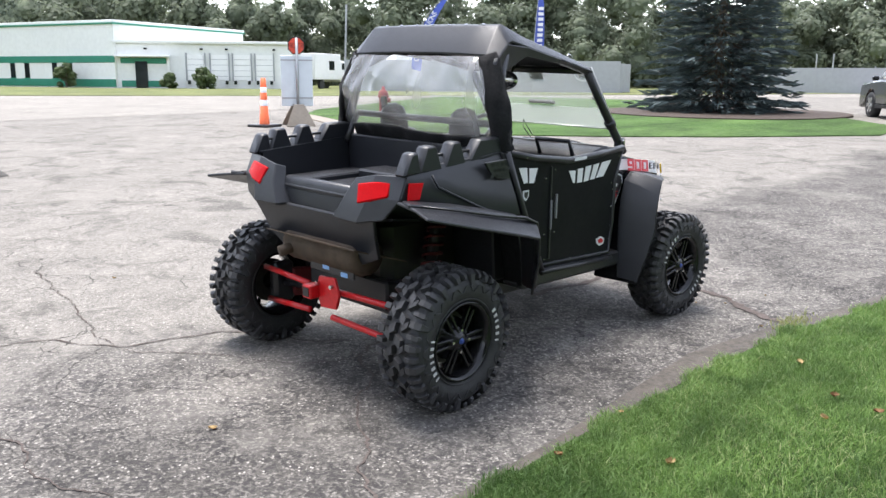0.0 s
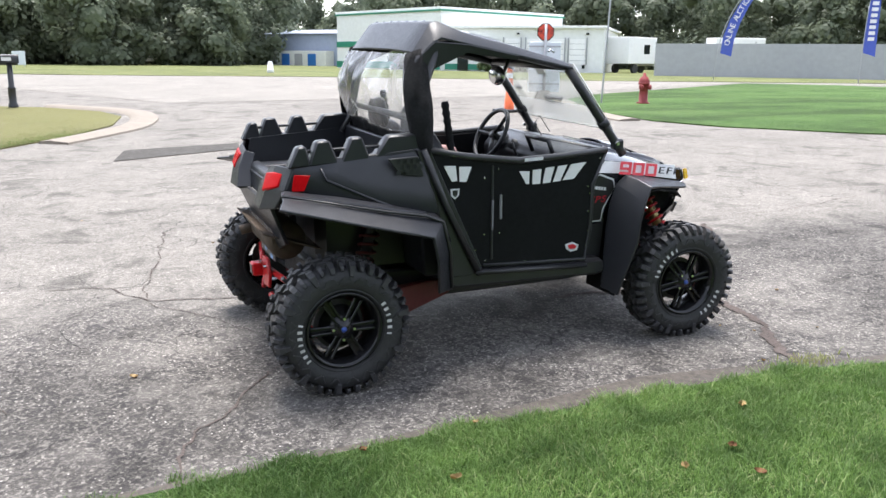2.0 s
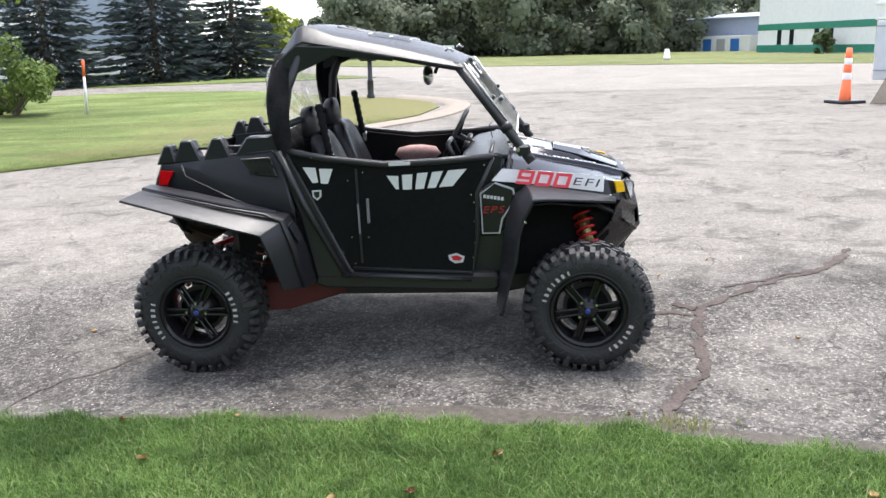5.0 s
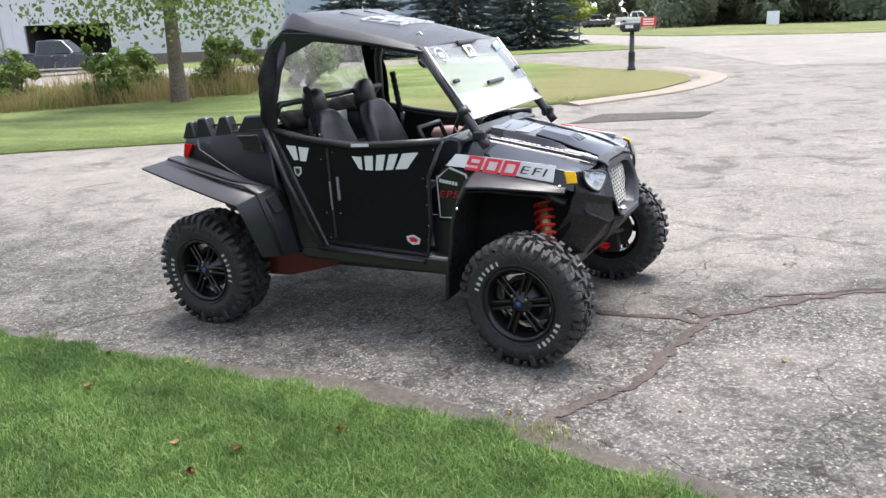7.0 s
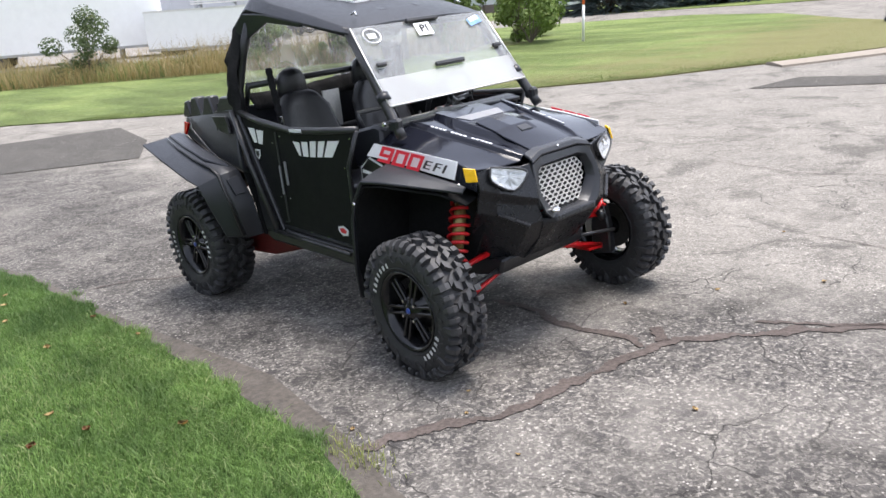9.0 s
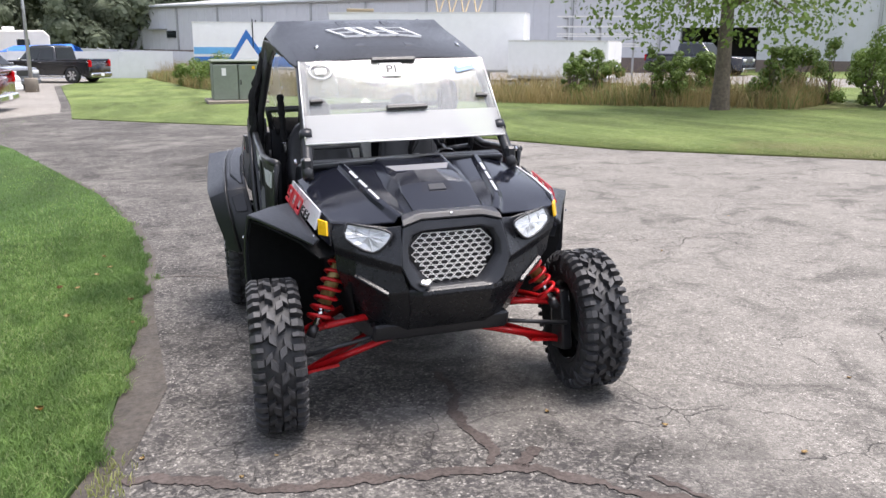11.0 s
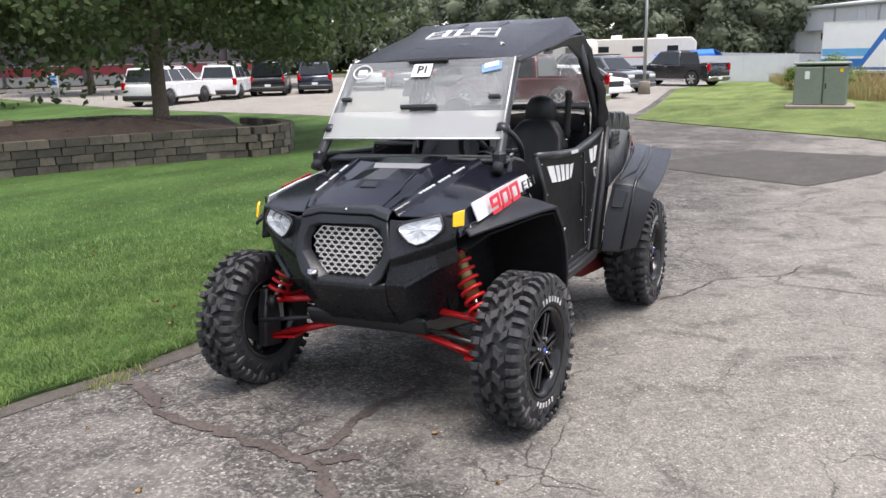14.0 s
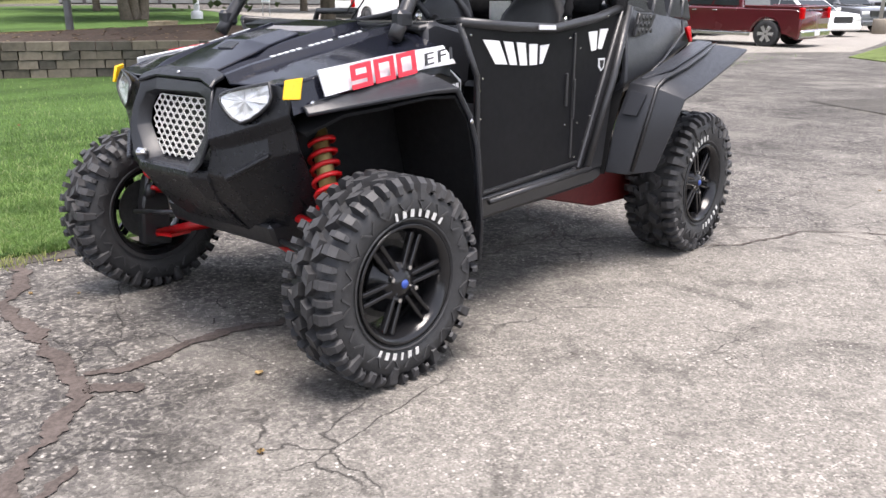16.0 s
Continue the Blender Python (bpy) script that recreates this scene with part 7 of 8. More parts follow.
def white_green_building():
    m, L = wall_frame((22.4, 78), (27.2, 63.2))
    m.translation.z = .55
    b = thing("office_building", "white one-storey building with green bands and loading doors", "building")
    b.matrix_world = Matrix.Identity(4)

    def bx(name, sx, sy, sz, at, mat, mm, parent=b, label="", w=0.02):
        return part(name, box(sx, sy, sz, at, w, m=mm), mat, parent, label)

    # tall block: long face from the left end to the corner, return towards the low wing
    wl = bx("wall", L, 16, 5.1, (L / 2, 8.0, 2.55), WHITEWALL, m)
    for z, h in ((.45, .62), (2.35, .55)):
        bx("green_band", L + .04, .06, h, (L / 2, -.03, z), GREENPAINT, m, wl)
    bx("coping", L + .3, 16.3, .14, (L / 2, 8.0, 5.15), GREENPAINT, m, wl)
    bx("parapet", L + .2, 16.2, .22, (L / 2, 8.0, 5.32), WHITEWALL, m, wl)
    for x in (3.4, 5.2, 8.6, 10.4):
        win = bx("window", .55, .1, 1.35, (x, -.02, 1.45), DARKGLASS, m, wl, w=.01)
        bx("frame", .70, .06, .08, (x, -.06, .78), GREENPAINT, m, win, w=0)
        bx("frame", .70, .06, .08, (x, -.06, 2.1), GREENPAINT, m, win, w=0)
    # low wing with an entrance and loading doors
    m2, L2 = wall_frame((27.2, 63.2), (37.9, 54.3))
    m2.translation.z = .55
    low = bx("low_wing", L2, 14, 3.65, (L2 / 2, 7.2, 1.82), WHITEWALL, m2)
    bx("roof_edge", L2 + .4, 14.6, .22, (L2 / 2, 7.2, 3.74), WHITEWALL, m2, low)
    bx("green_band", 3.6, .08, .5, (2.2, .16, .42), GREENPAINT, m2, low)
    bx("green_band", 3.6, .08, .45, (2.2, .16, 2.25), GREENPAINT, m2, low)
    bx("entrance", .95, .12, 2.1, (2.0, .14, 1.15), DARKGLASS, m2, low)
    bx("porch_roof", 4.2, .9, .14, (2.2, -.25, 2.6), WHITEWALL, m2, low)
    bx("porch_pier", .25, .25, 2.6, (4.2, -.1, 1.3), WHITEWALL, m2, low)
    for i, x in enumerate((6.3, 8.2, 10.0, 11.8)):
        dr = bx("loading_door", 1.35, .10, 2.05, (x, .19, 1.75), TRAILERWHITE, m2, low, "white roller door", .01)
        for k in range(4):
            bx("slat", 1.3, .03, .03, (x, .13, 1.05 + k * .45), FENCEGREY, m2, dr, w=0)
        bx("frame", .10, .14, 2.2, (x - .76, .15, 1.8), FENCEGREY, m2, dr, w=0)
        bx("frame", .10, .14, 2.2, (x + .76, .15, 1.8), FENCEGREY, m2, dr, w=0)
        bx("bumper", .22, .2, .3, (x - .55, .06, .55), DARKGLASS, m2, dr, w=0)
        bx("bumper", .22, .2, .3, (x + .55, .06, .55), DARKGLASS, m2, dr, w=0)
    for x in (2.4, 6.8, 8.8, 12.6):
        bx("wall_light", .22, .2, .14, (x, .1, 3.2), DARKGLASS, m2, low, w=0)


white_green_building()
for i, (x, y, r, h) in enumerate([(24.6, 66.5, 1.3, 2.0), (31.2, 56.6, 1.6, 1.7), (29.4, 58.6, .9, 1.2)]):
    bush("shrub", "clipped dark shrub before the white building", x, y, r, h, LEAFDARK, 140 + i, 900, .2)


def shed(name, label, a, b2, deep, h, wall, roof, base=.5, rise=.8):
    """A plain long building with a low pitched roof; its front runs from a to b2."""
    m, L = wall_frame(a, b2)
    m.translation.z = base
    t = thing(name, label, "building")
    part("wall", box(L, deep, h, (L / 2, deep / 2, h / 2), .02, m=m), wall, t)
    part("roof", prism([(-.4, h), (deep / 2, h + rise), (deep + .4, h), (deep + .4, h + .12), (deep / 2, h + rise + .12), (-.4, h + .12)], L + .6, 'x', L / 2, 0, m=m), roof, t)
    return t, m, L


t, m, L = shed("warehouse", "long blue-grey warehouse with white lean-to", (16.3, 114), (28.0, 95.5), 18, 3.9, BLUEWALL, BLUEWALL)
part("lean_to", box(L * .55, 1.5, 1.9, (L * .68, -.8, .95), .02, m=m), WHITEWALL, t)
for k in range(5):
    part("shed_door", box(1.3, .08, 1.5, (L * .45 + k * 2.2, -1.58, .8), 0, m=m), FENCEGREY if k % 2 else TRAILERBLUE, t)


def metal_building():
    """The long pale metal hall across the lawn, with pilasters, a brick base and a dark open bay."""
    t = thing("metal_hall", "long pale metal-clad hall with an open dark bay", "building")
    a, b2 = (-96, -6.2), (-31.5, 39.4)
    m, L = wall_frame(a, b2)
    m.translation.z = -.75
    m = m @ Matrix.Diagonal((1, 1, .87, 1))
    bay0, bay1 = L * .80, L * .80 + 5.0
    for x0, x1 in ((0, bay0), (bay1, L)):
        part("wall", box(x1 - x0, .3, 5.0, ((x0 + x1) / 2, .15, 4.1), 0, m=m), METALWALL, t)
        part("brick_base", box(x1 - x0, .36, 1.6, ((x0 + x1) / 2, .15, .8), 0, m=m), BRICKDARK, t)
    part("wall_over_bay", box(bay1 - bay0, .3, 2.75, ((bay0 + bay1) / 2, .15, 5.22), 0, m=m), METALWALL, t)
    part("bay_back", box(bay1 - bay0 + 2, .2, 5, ((bay0 + bay1) / 2, 7, 2.5), 0, m=m), DARKTIMBER, t)
    for x in (bay0, bay1):
        part("bay_side", box(.2, 7, 5, (x + (.1 if x == bay1 else -.1), 3.6, 2.5), 0, m=m), DARKTIMBER, t)
    part("bay_ceiling", box(bay1 - bay0, 7, .2, ((bay0 + bay1) / 2, 3.6, 3.95), 0, m=m), DARKTIMBER, t)
    part("roof", prism([(-.5, 6.6), (14, 8.2), (14, 8.4), (-.5, 6.8)], L + 1, 'x', L / 2, 0, m=m), METALWALL, t)
    part("gutter", box(L + 1, .25, .22, (L / 2, -.25, 6.6), .02, m=m), GALV, t)
    part("end_wall", box(.3, 14, 6.4, (.15, 7, 3.3), 0, m=m), METALWALL, t)
    part("far_wall", box(L, .3, 8, (L / 2, 14, 4), 0, m=m), METALWALL, t)
    for k in range(12):
        x = 2.5 + k * L / 12
        if not bay0 - .4 < x < bay1 + .4:
            part("downpipe", box(.18, .16, 6.0, (x, -.06, 3.4), .02, m=m), GALV, t)
    for k in range(60):
        x = .6 + k * L / 60
        if not bay0 - .3 < x < bay1 + .3:
            part("cladding_rib", box(.05, .03, 4.8, (x, -.012, 4.1), 0, m=m), METALWALL, t)
    for x, z in ((L * .49, 4.6), (L * .10, 3.4)):
        w = part("window", box(1.6, .1, .8, (x, -.03, z), .01, m=m), DARKGLASS, t)
        part("sill", box(1.7, .16, .08, (x, -.08, z - .45), 0, m=m), GALV, w)
    part("canopy", box(3.2, .8, .12, (L * .07, -.4, 4.0), 0, m=m), GALV, t)
    # the taller wing with painted numerals, shown as plain bars
    m2, L2 = wall_frame((-31.5, 39.4), (-20, 46))
    m2.translation.z = -.75
    part("wing", box(L2, 14, 9, (L2 / 2, 7, 4.6), 0, m=m2), METALWALL, t)
    part("wing_band", box(L2 + .05, .2, 2.9, (L2 / 2, -.1, 4.1), 0, m=m2), BLUEWALL, t)
    part("wing_base", box(L2 + .05, .25, 1.7, (L2 / 2, -.1, 1.0), 0, m=m2), WHITEWALL, t)
    for k in range(3):
        part("painted_bar", box(.55, .1, 1.5, (3.1 + k * .85, -.22, 4.1), 0, m=m2), TRAILERWHITE, t)


metal_building()


def gray_fence(a, b2, h, mat, label, step=3.0, name="screen_fence"):
    m, L = wall_frame(a, b2)
    t = thing(name, label, "fence")
    n = max(1, int(L / step))
    for i in range(n):
        p0, p1 = m @ Vector((i * L / n, 0, 0)), m @ Vector(((i + 1) * L / n, 0, 0))
        z = (height(p0.x, p0.y) + height(p1.x, p1.y)) / 2
        part("panel", box(L / n - .01, .05, h, ((i + .5) * L / n, 0, z + h / 2), 0, m=m), mat, t)
        part("post", tube([m @ Vector((i * L / n, .05, z)), m @ Vector((i * L / n, .05, z + h + .12))], .04, 6), GALV, t)
    return t


gray_fence((36.0, 45.0), (49.2, 30.0), 2.25, FENCEGREY, "long grey screened yard fence")
gray_fence((49.2, 30.0), (53, 31.5), 2.1, FENCEGREY, "short return of grey screened fence")
gray_fence((64.5, 27.2), (71.5, 10), 2.0, FENCEGREY, "grey screened fence across the lane")
gray_fence((-88, -14), (-50.5, 0.3), 1.5, FENCEWHITE, "low white panel fence along the yard")
gray_fence((-50.0, -10.5), (-48.2, -1.4), 1.55, FENCEWHITE, "white panel fence behind the parked pickup")
gray_fence((-62, -32), (-50, -10.5), 1.5, FENCEWHITE, "white panel fence behind the car park")
for x, y in ((67.0, 21.5), (66.4, 22.6), (70, 14.4)):
    g = obj("gate_post", tube([(0, 0, 0), (0, 0, 3.1)], .06, 8), GALV, label="tall steel gate post", category="post", group="gate posts")
    g.matrix_world = at_ground(x, y)


def box_trailer(label, m, L, W, H, floor, mat, name="box_trailer", stripes=False, doors=True):
    """A box trailer, x along its length, with wheels, landing legs and rear doors."""
    t = thing(name, label, "trailer", m=m)
    body = part("body", box(L, W, H, (0, 0, floor + H / 2), .04), mat, t)
    part("top_rail", box(L + .02, W + .02, .08, (0, 0, floor + H), 0), MESHMETAL, body)
    part("bottom_rail", box(L + .02, W + .02, .12, (0, 0, floor), 0), GALV, body)
    if stripes:
        for s in (-1, 1):
            part("blue_stripe", box(L * .99, .012, H * .22, (0, s * (W / 2 + .004), floor + H * .16), 0), TRAILERBLUE, body)
            part("sky_stripe", box(L * .99, .012, H * .15, (0, s * (W / 2 + .004), floor + H * .40), 0), TRAILERSKY, body)
            for k, (mt, o) in enumerate(((TRAILERBLUE, 0), (TRAILERWHITE, .2))):
                part("peak_mark", prism([(-L * .30 + o * 1.4, floor + H * .1), (-L * .16, floor + H * (.86 - o)), (-L * .02 - o * 1.4, floor + H * .1)], .012, 'y', s * (W / 2 + .012 + .008 * k)), mt, body)
            part("door_gap", box(.06, .014, H * .92, (L * .26, s * (W / 2 + .012), floor + H * .5), 0), DARKGLASS, body)
            part("door_gap", box(.06, .014, H * .92, (-L * .12, s * (W / 2 + .012), floor + H * .62), 0), DARKGLASS, body)
        for s in (-1, 1):
            part("end_stripe", box(.012, W * .99, H * .22, (s * (L / 2 + .004), 0, floor + H * .16), 0), TRAILERBLUE, body)
    if doors:
        for s in (-1, 1):
            part("rear_door", box(.03, W * .47, H * .94, (L / 2 + .015, s * W * .24, floor + H / 2), .01), mat, body)
    for x in (-L * .33, -L * .22):
        for s in (-1, 1):
            part("wheel", lathe([(0, -.14), (.3, -.14), (.42, -.1), (.42, .1), (.3, .14), (0, .14)], 18, axis='y', m=pose(x, s * (W / 2 - .2), .42)), RUBBER, t, "", True)
    part("bumper_bar", box(.12, W * .9, .14, (-L / 2 + .1, 0, floor - .35), .02), GALV, t)
    for s in (-1, 1):
        part("landing_leg", box(.12, .12, floor, (L * .30, s * W * .3, floor / 2), 0), GALV, t)
    return t


def yaw_between(a, b2):
    return math.degrees(math.atan2(b2[1] - a[1], b2[0] - a[0]))


box_trailer("white semi-trailer with blue stripes behind the dry grass", at_ground(-47.6, 4.4, yaw_between((-48.3, .2), (-47.0, 8.0))), 9.0, 2.4, 2.65, .55, TRAILERWHITE, "semi_trailer", True)
box_trailer("large plain white semi-trailer", at_ground(-40.2, 12.0, yaw_between((-41.5, 7.6), (-37.2, 15.6))), 10.6, 2.4, 2.95, .62, TRAILERWHITE, "semi_trailer")
box_trailer("small white cargo trailer with side doors", at_ground(-34.2, 17.2, yaw_between((-36.2, 15.0), (-32.2, 18.6))), 5.2, 2.0, 1.75, .28, TRAILERWHITE, "cargo_trailer")


def pipe_rack():
    t = thing("pipe_rack", "grey steel rack stacked with long profiles", "rack", m=at_ground(-36.8, 20.4, 52))
    for x in (-1.8, 0, 1.8):
        part("upright", box(.1, .1, 3.3, (x, .5, 1.65), 0), GALV, t)
        for z in (1.7, 2.2, 2.7, 3.2):
            part("arm", box(.08, 1.1, .08, (x, 0, z), 0), GALV, t)
    for z in (1.78, 1.9, 2.28, 2.4, 2.78, 3.3):
        part("profile", box(4.4, .7, .07, (0, 0, z), 0), MESHMETAL, t)


pipe_rack()


def transformer():
    t = thing("transformer_box", "olive green pad-mounted transformer on the lawn", "transformer", m=at_ground(-25.3, .75, 2))
    part("pad", box(1.7, 2.0, .16, (0, 0, .05), .02), CONCRETE, t)
    part("cabinet", box(.75, 1.55, 1.28, (-.38, 0, .76), .03), TRANSFORMER, t)
    part("door", box(.55, .82, 1.18, (.26, -.38, .72), .025), TRANSFORMER, t)
    part("door", box(.55, .68, 1.18, (.26, .39, .72), .025), TRANSFORMER, t)
    part("lid", box(1.2, 1.66, .07, (-.06, 0, 1.41), .02), TRANSFORMER, t)
    part("label_plate", box(.012, .14, .24, (.545, -.42, 1.06), 0), WHITE, t, "white warning label")
    part("label_plate", box(.012, .1, .1, (.545, .55, 1.2), 0), AMBER, t, "orange warning label")
    part("handle", box(.03, .04, .16, (.55, .12, .72), .005), DARKGLASS, t)


transformer()


def hydrant():
    t = thing("fire_hydrant", "faded dark red fire hydrant on the lawn island", "hydrant", m=at_ground(11.6, 13.75, 30))
    part("barrel", lathe([(.0, 0), (.17, 0), (.17, .05), (.115, .06), (.11, .5), (.15, .51), (.15, .56), (.12, .57), (0, .57)], 20), HYDRED, t, "", True)
    part("bonnet", lathe([(.14, .56), (.135, .62), (.10, .69), (.045, .73), (.04, .80), (0, .81)], 20), HYDRED, t, "", True)
    for a in (0, 180, 270):
        part("nozzle", lathe([(0, .20), (.05, .20), (.065, .19), (.065, .13), (.05, .12), (.05, 0)], 14, m=pose(0, 0, .44, 0, 90, a)), HYDRED, t, "", True)


hydrant()


def cone_post():
    t = thing("traffic_delineator", "orange and white delineator post on a black base", "traffic cone", m=at_ground(7.0, 12.6, 20))
    part("base", box(.55, .55, .06, (0, 0, .03), .015), STEEL, t)
    z = .06
    for i, (h, r0, r1, mt) in enumerate(((.40, .115, .085, ORANGE), (.13, .085, .08, WHITE), (.16, .08, .072, ORANGE), (.12, .072, .068, WHITE), (.20, .068, .05, ORANGE))):
        part("sleeve", lathe([(r0, z), (r1, z + h), (0, z + h)], 16), mt, t, "", True)
        z += h


cone_post()


def stop_board():
    t = thing("stop_sign", "red stop sign and pale board on a concrete foot", "sign", m=at_ground(7.78, 12.4, -25))
    part("foot", loft([[(-.33, -.33, 0), (.33, -.33, 0)], [(-.12, -.12, .48), (.12, -.12, .48)], [(-.12, .12, .48), (.12, .12, .48)], [(-.33, .33, 0), (.33, .33, 0)]], .02, .005), CONCRETE, t)
    part("post", tube([(0, 0, .3), (0, 0, 1.95)], .032, 8), GALV, t, "", True)
    part("board", box(.72, .03, 1.12, (0, .06, 1.0), .01), SIGNGREY, t, "pale blue-grey board seen from behind")
    for z in (.62, 1.46):
        part("batten", box(.72, .02, .03, (0, .035, z), 0), FENCEGREY, t)
    eight = [(math.cos(radians(22.5 + 45 * i)), math.sin(radians(22.5 + 45 * i))) for i in range(8)]
    part("octagon", prism([(.205 * u, 1.775 + .205 * v) for u, v in eight], .008, 'y', .050), BLACKINK, t, "black-edged octagonal sign")
    part("face", prism([(.182 * u, 1.775 + .182 * v) for u, v in eight], .008, 'y', .044), ORANGERED, t, "orange-red face seen from behind")
    letters("STOP", .15, DARKRED, t, frame_of((0, .0385, 1.775), (-1, 0, 0), (0, 0, 1)), "sign_lettering", label="letters showing through mirrored")


stop_board()


def mailbox():
    t = thing("mailbox", "black mailbox on a black post", "mailbox", m=at_ground(-3.42, 17.45, -84, .03))
    part("post", lathe([(.11, 0), (.11, .06), (.085, .10), (.085, .42), (.095, .44), (.065, .47), (.06, 1.0), (0, 1.0)], 14), STEEL, t, "", True)
    b = prism([(-.09, 1.0), (.09, 1.0), (.09, 1.12), (.06, 1.18), (0, 1.20), (-.06, 1.18), (-.09, 1.12)], .5, 'y', -.05, .006)
    part("box", b, STEEL, t)
    part("arm", box(.06, .44, .05, (0, -.04, .98), .01), STEEL, t)
    part("number_plate", box(.006, .2, .08, (.095, -.06, 1.09), 0), WHITE, t, "small pale plate")
    part("newspaper_tube", lathe([(.06, -.10), (.06, .10), (.05, .10), (.05, -.10), (.06, -.10)], 12, axis='y', m=pose(.02, -.30, 1.13)), GALV, t, "", True)


mailbox()


def feather_flag(x, y, h, lean, label, rz, words=""):
    t = thing("feather_flag", label, "flag", group="feather flags", m=at_ground(x, y, rz))
    pts = smooth_path([(0, 0, 0), (lean * .1, 0, h * .4), (lean * .45, 0, h * .75), (lean, 0, h)], 5)
    part("pole", tube(pts, [.03 - .02 * i / len(pts) for i in range(len(pts))], 6), GALV, t, "", True)
    b = loft([[(lean * (.1 + .9 * f * f), 0, h * (.25 + .75 * f)), (lean * (.1 + .9 * f * f) + .58 * (1 - f ** 3) + .02, .06 * math.sin(f * 5), h * (.22 + .75 * f))] for f in (0, .2, .4, .6, .8, 1)], .01)
    sail = part("sail", b, FLAGBLUE, t, "blue banner with white lettering")
    def spot(f):
        return Vector((lean * (.1 + .9 * f * f) + .30 * (1 - f ** 3), -.02 + .03 * math.sin(f * 5), h * (.24 + .75 * f)))

    if words:
        step = .62 / len(words)
        for i, ch in enumerate(words):
            if ch != " ":
                p, q = spot(.14 + i * step), spot(.14 + (i + .5) * step)
                along = (q - p).normalized()
                letters(ch, .42, WHITE, sail, frame_of(p + Vector((0, -.03, 0)), along, (-along.z, 0, along.x)), "flag_letter", label="white letter")
    else:
        for i in range(10):
            p, q = spot(.14 + i * .062), spot(.14 + (i + .6) * .062)
            part("letter_bar", slab([p + Vector((-.15, -.03, 0)), p + Vector((.15, -.03, 0)), q + Vector((.15, -.03, 0)), q + Vector((-.15, -.03, 0))], .02), WHITE, sail)


feather_flag(31.0, 33.2, 6.0, 2.6, "blue feather flag leaning in the wind", -35, "ONLINE AUCTIONS")
feather_flag(34.6, 26.6, 6.2, .35, "blue feather flag standing upright", -35)
for x, y, h, lb in ((10.6, 14.2, 2.9, "thin leaning steel post on the lawn"),):
    p = obj("steel_post", tube([(0, 0, 0), (.12, 0, h)], .025, 8), GALV, label=lb, category="post")
    p.matrix_world = at_ground(x, y, -10)


def flat_sign(x, y, w, h, z, mat, rz, label, bars=None):
    t = thing("yard_sign", label, "sign", m=at_ground(x, y, rz))
    part("panel", box(w, .03, h, (0, 0, z + h / 2), .005), mat, t)
    for s in (-1, 1):
        part("leg", box(.04, .04, z, (s * w * .38, 0, z / 2), 0), GALV, t)
    if bars:
        for i in range(3):
            part("letter_bar", box(w * .7, .02, h * .14, (0, -.02, z + h * (.25 + .25 * i)), 0), bars, t)


flat_sign(-16.0, 69.0, 1.3, .8, .35, SIGNRED, 15, "small red and white roadside sign", WHITE)
flat_sign(-5.6, 65.5, .9, 1.0, .2, SIGNGREY, 10, "pale roadside sign board")
flat_sign(-27.3, -37.0, .55, .75, .75, SIGNGREY, 118, "small parking sign on a post", TRAILERBLUE)
lp = thing("lamp_post", "slim grey lamp post on a concrete base", "lamp post", m=at_ground(-35.0, -7.1))
part("base", lathe([(0, 0), (.28, 0), (.27, .55), (.25, .6), (0, .6)], 16), CONCRETE, lp, "", True)
part("mast", tube([(0, 0, .55), (0, 0, 6.5)], [.08, .05], 8), GALV, lp, "", True)
part("arm", tube([(0, 0, 6.4), (.9, 0, 6.6)], .04, 6), GALV, lp, "", True)
part("lamp_head", box(.6, .25, .12, (1.1, 0, 6.6), .03), GALV, lp)
bl = thing("bollard", "white bollard by the lot's edge", "bollard", m=at_ground(-22.1, -35.9))
part("shaft", lathe([(.15, 0), (.14, .9), (.1, 1.0), (0, 1.05)], 14), WHITE, bl, "", True)
part("foot", lathe([(.3, 0), (.3, .35), (.16, .42)], 14), WHITE, bl, "", True)
br = thing("marker_drum", "white marker drum on the verge", "drum", m=at_ground(9.5, 49.5))
part("drum", lathe([(0, 0), (.22, 0), (.22, .25), (.18, .27), (.18, .55), (.14, .6), (.14, .7), (0, .72)], 14), WHITE, br, "", True)
rp = thing("marker_post", "white post with a red top among the weeds", "post", m=at_ground(-10.2, 15.2))
part("shaft", tube([(0, 0, 0), (.03, 0, .95)], .035, 8), WHITE, rp, "", True)
part("red_top", tube([(.03, 0, .95), (.05, 0, 1.35)], .037, 8), ORANGE, rp, "", True)
bd = thing("pallet_stack", "stack of pale timber pallets on a trailer roof", "pallets", m=at_ground(-46.5, 9.5, 80, 3.2))
for i in range(5):
    part("pallet", box(1.6, 1.0, .13, (0, 0, .1 + i * .17), .01), WOODPALE, bd)
ww = thing("timber_trestle", "pale timber trestles stacked on a trailer", "trestle", m=at_ground(-39.5, 13.4, 60, 3.4))
for i in range(4):
    for s in (-1, 1):
        part("strut", tube([(i * .7 - 1, -.4, 0), (i * .7 - 1 + s * .25, 0, 1.0)], .05, 5), WOODPALE, ww)
tp = thing("tarpaulin_stack", "load under a bright blue tarpaulin", "tarpaulin", m=at_ground(-64.5, -10.5, 75))
part("cover", loft([[(-3.2, -1, .2), (3.2, -1, .2)], [(-3.0, -.6, 1.35), (2.4, -.6, 1.6)], [(-2.2, 0, 1.75), (2.0, 0, 1.9)], [(-3.0, .6, 1.35), (2.4, .6, 1.6)], [(-3.2, 1, .2), (3.2, 1, .2)]], .02), TARP, tp)


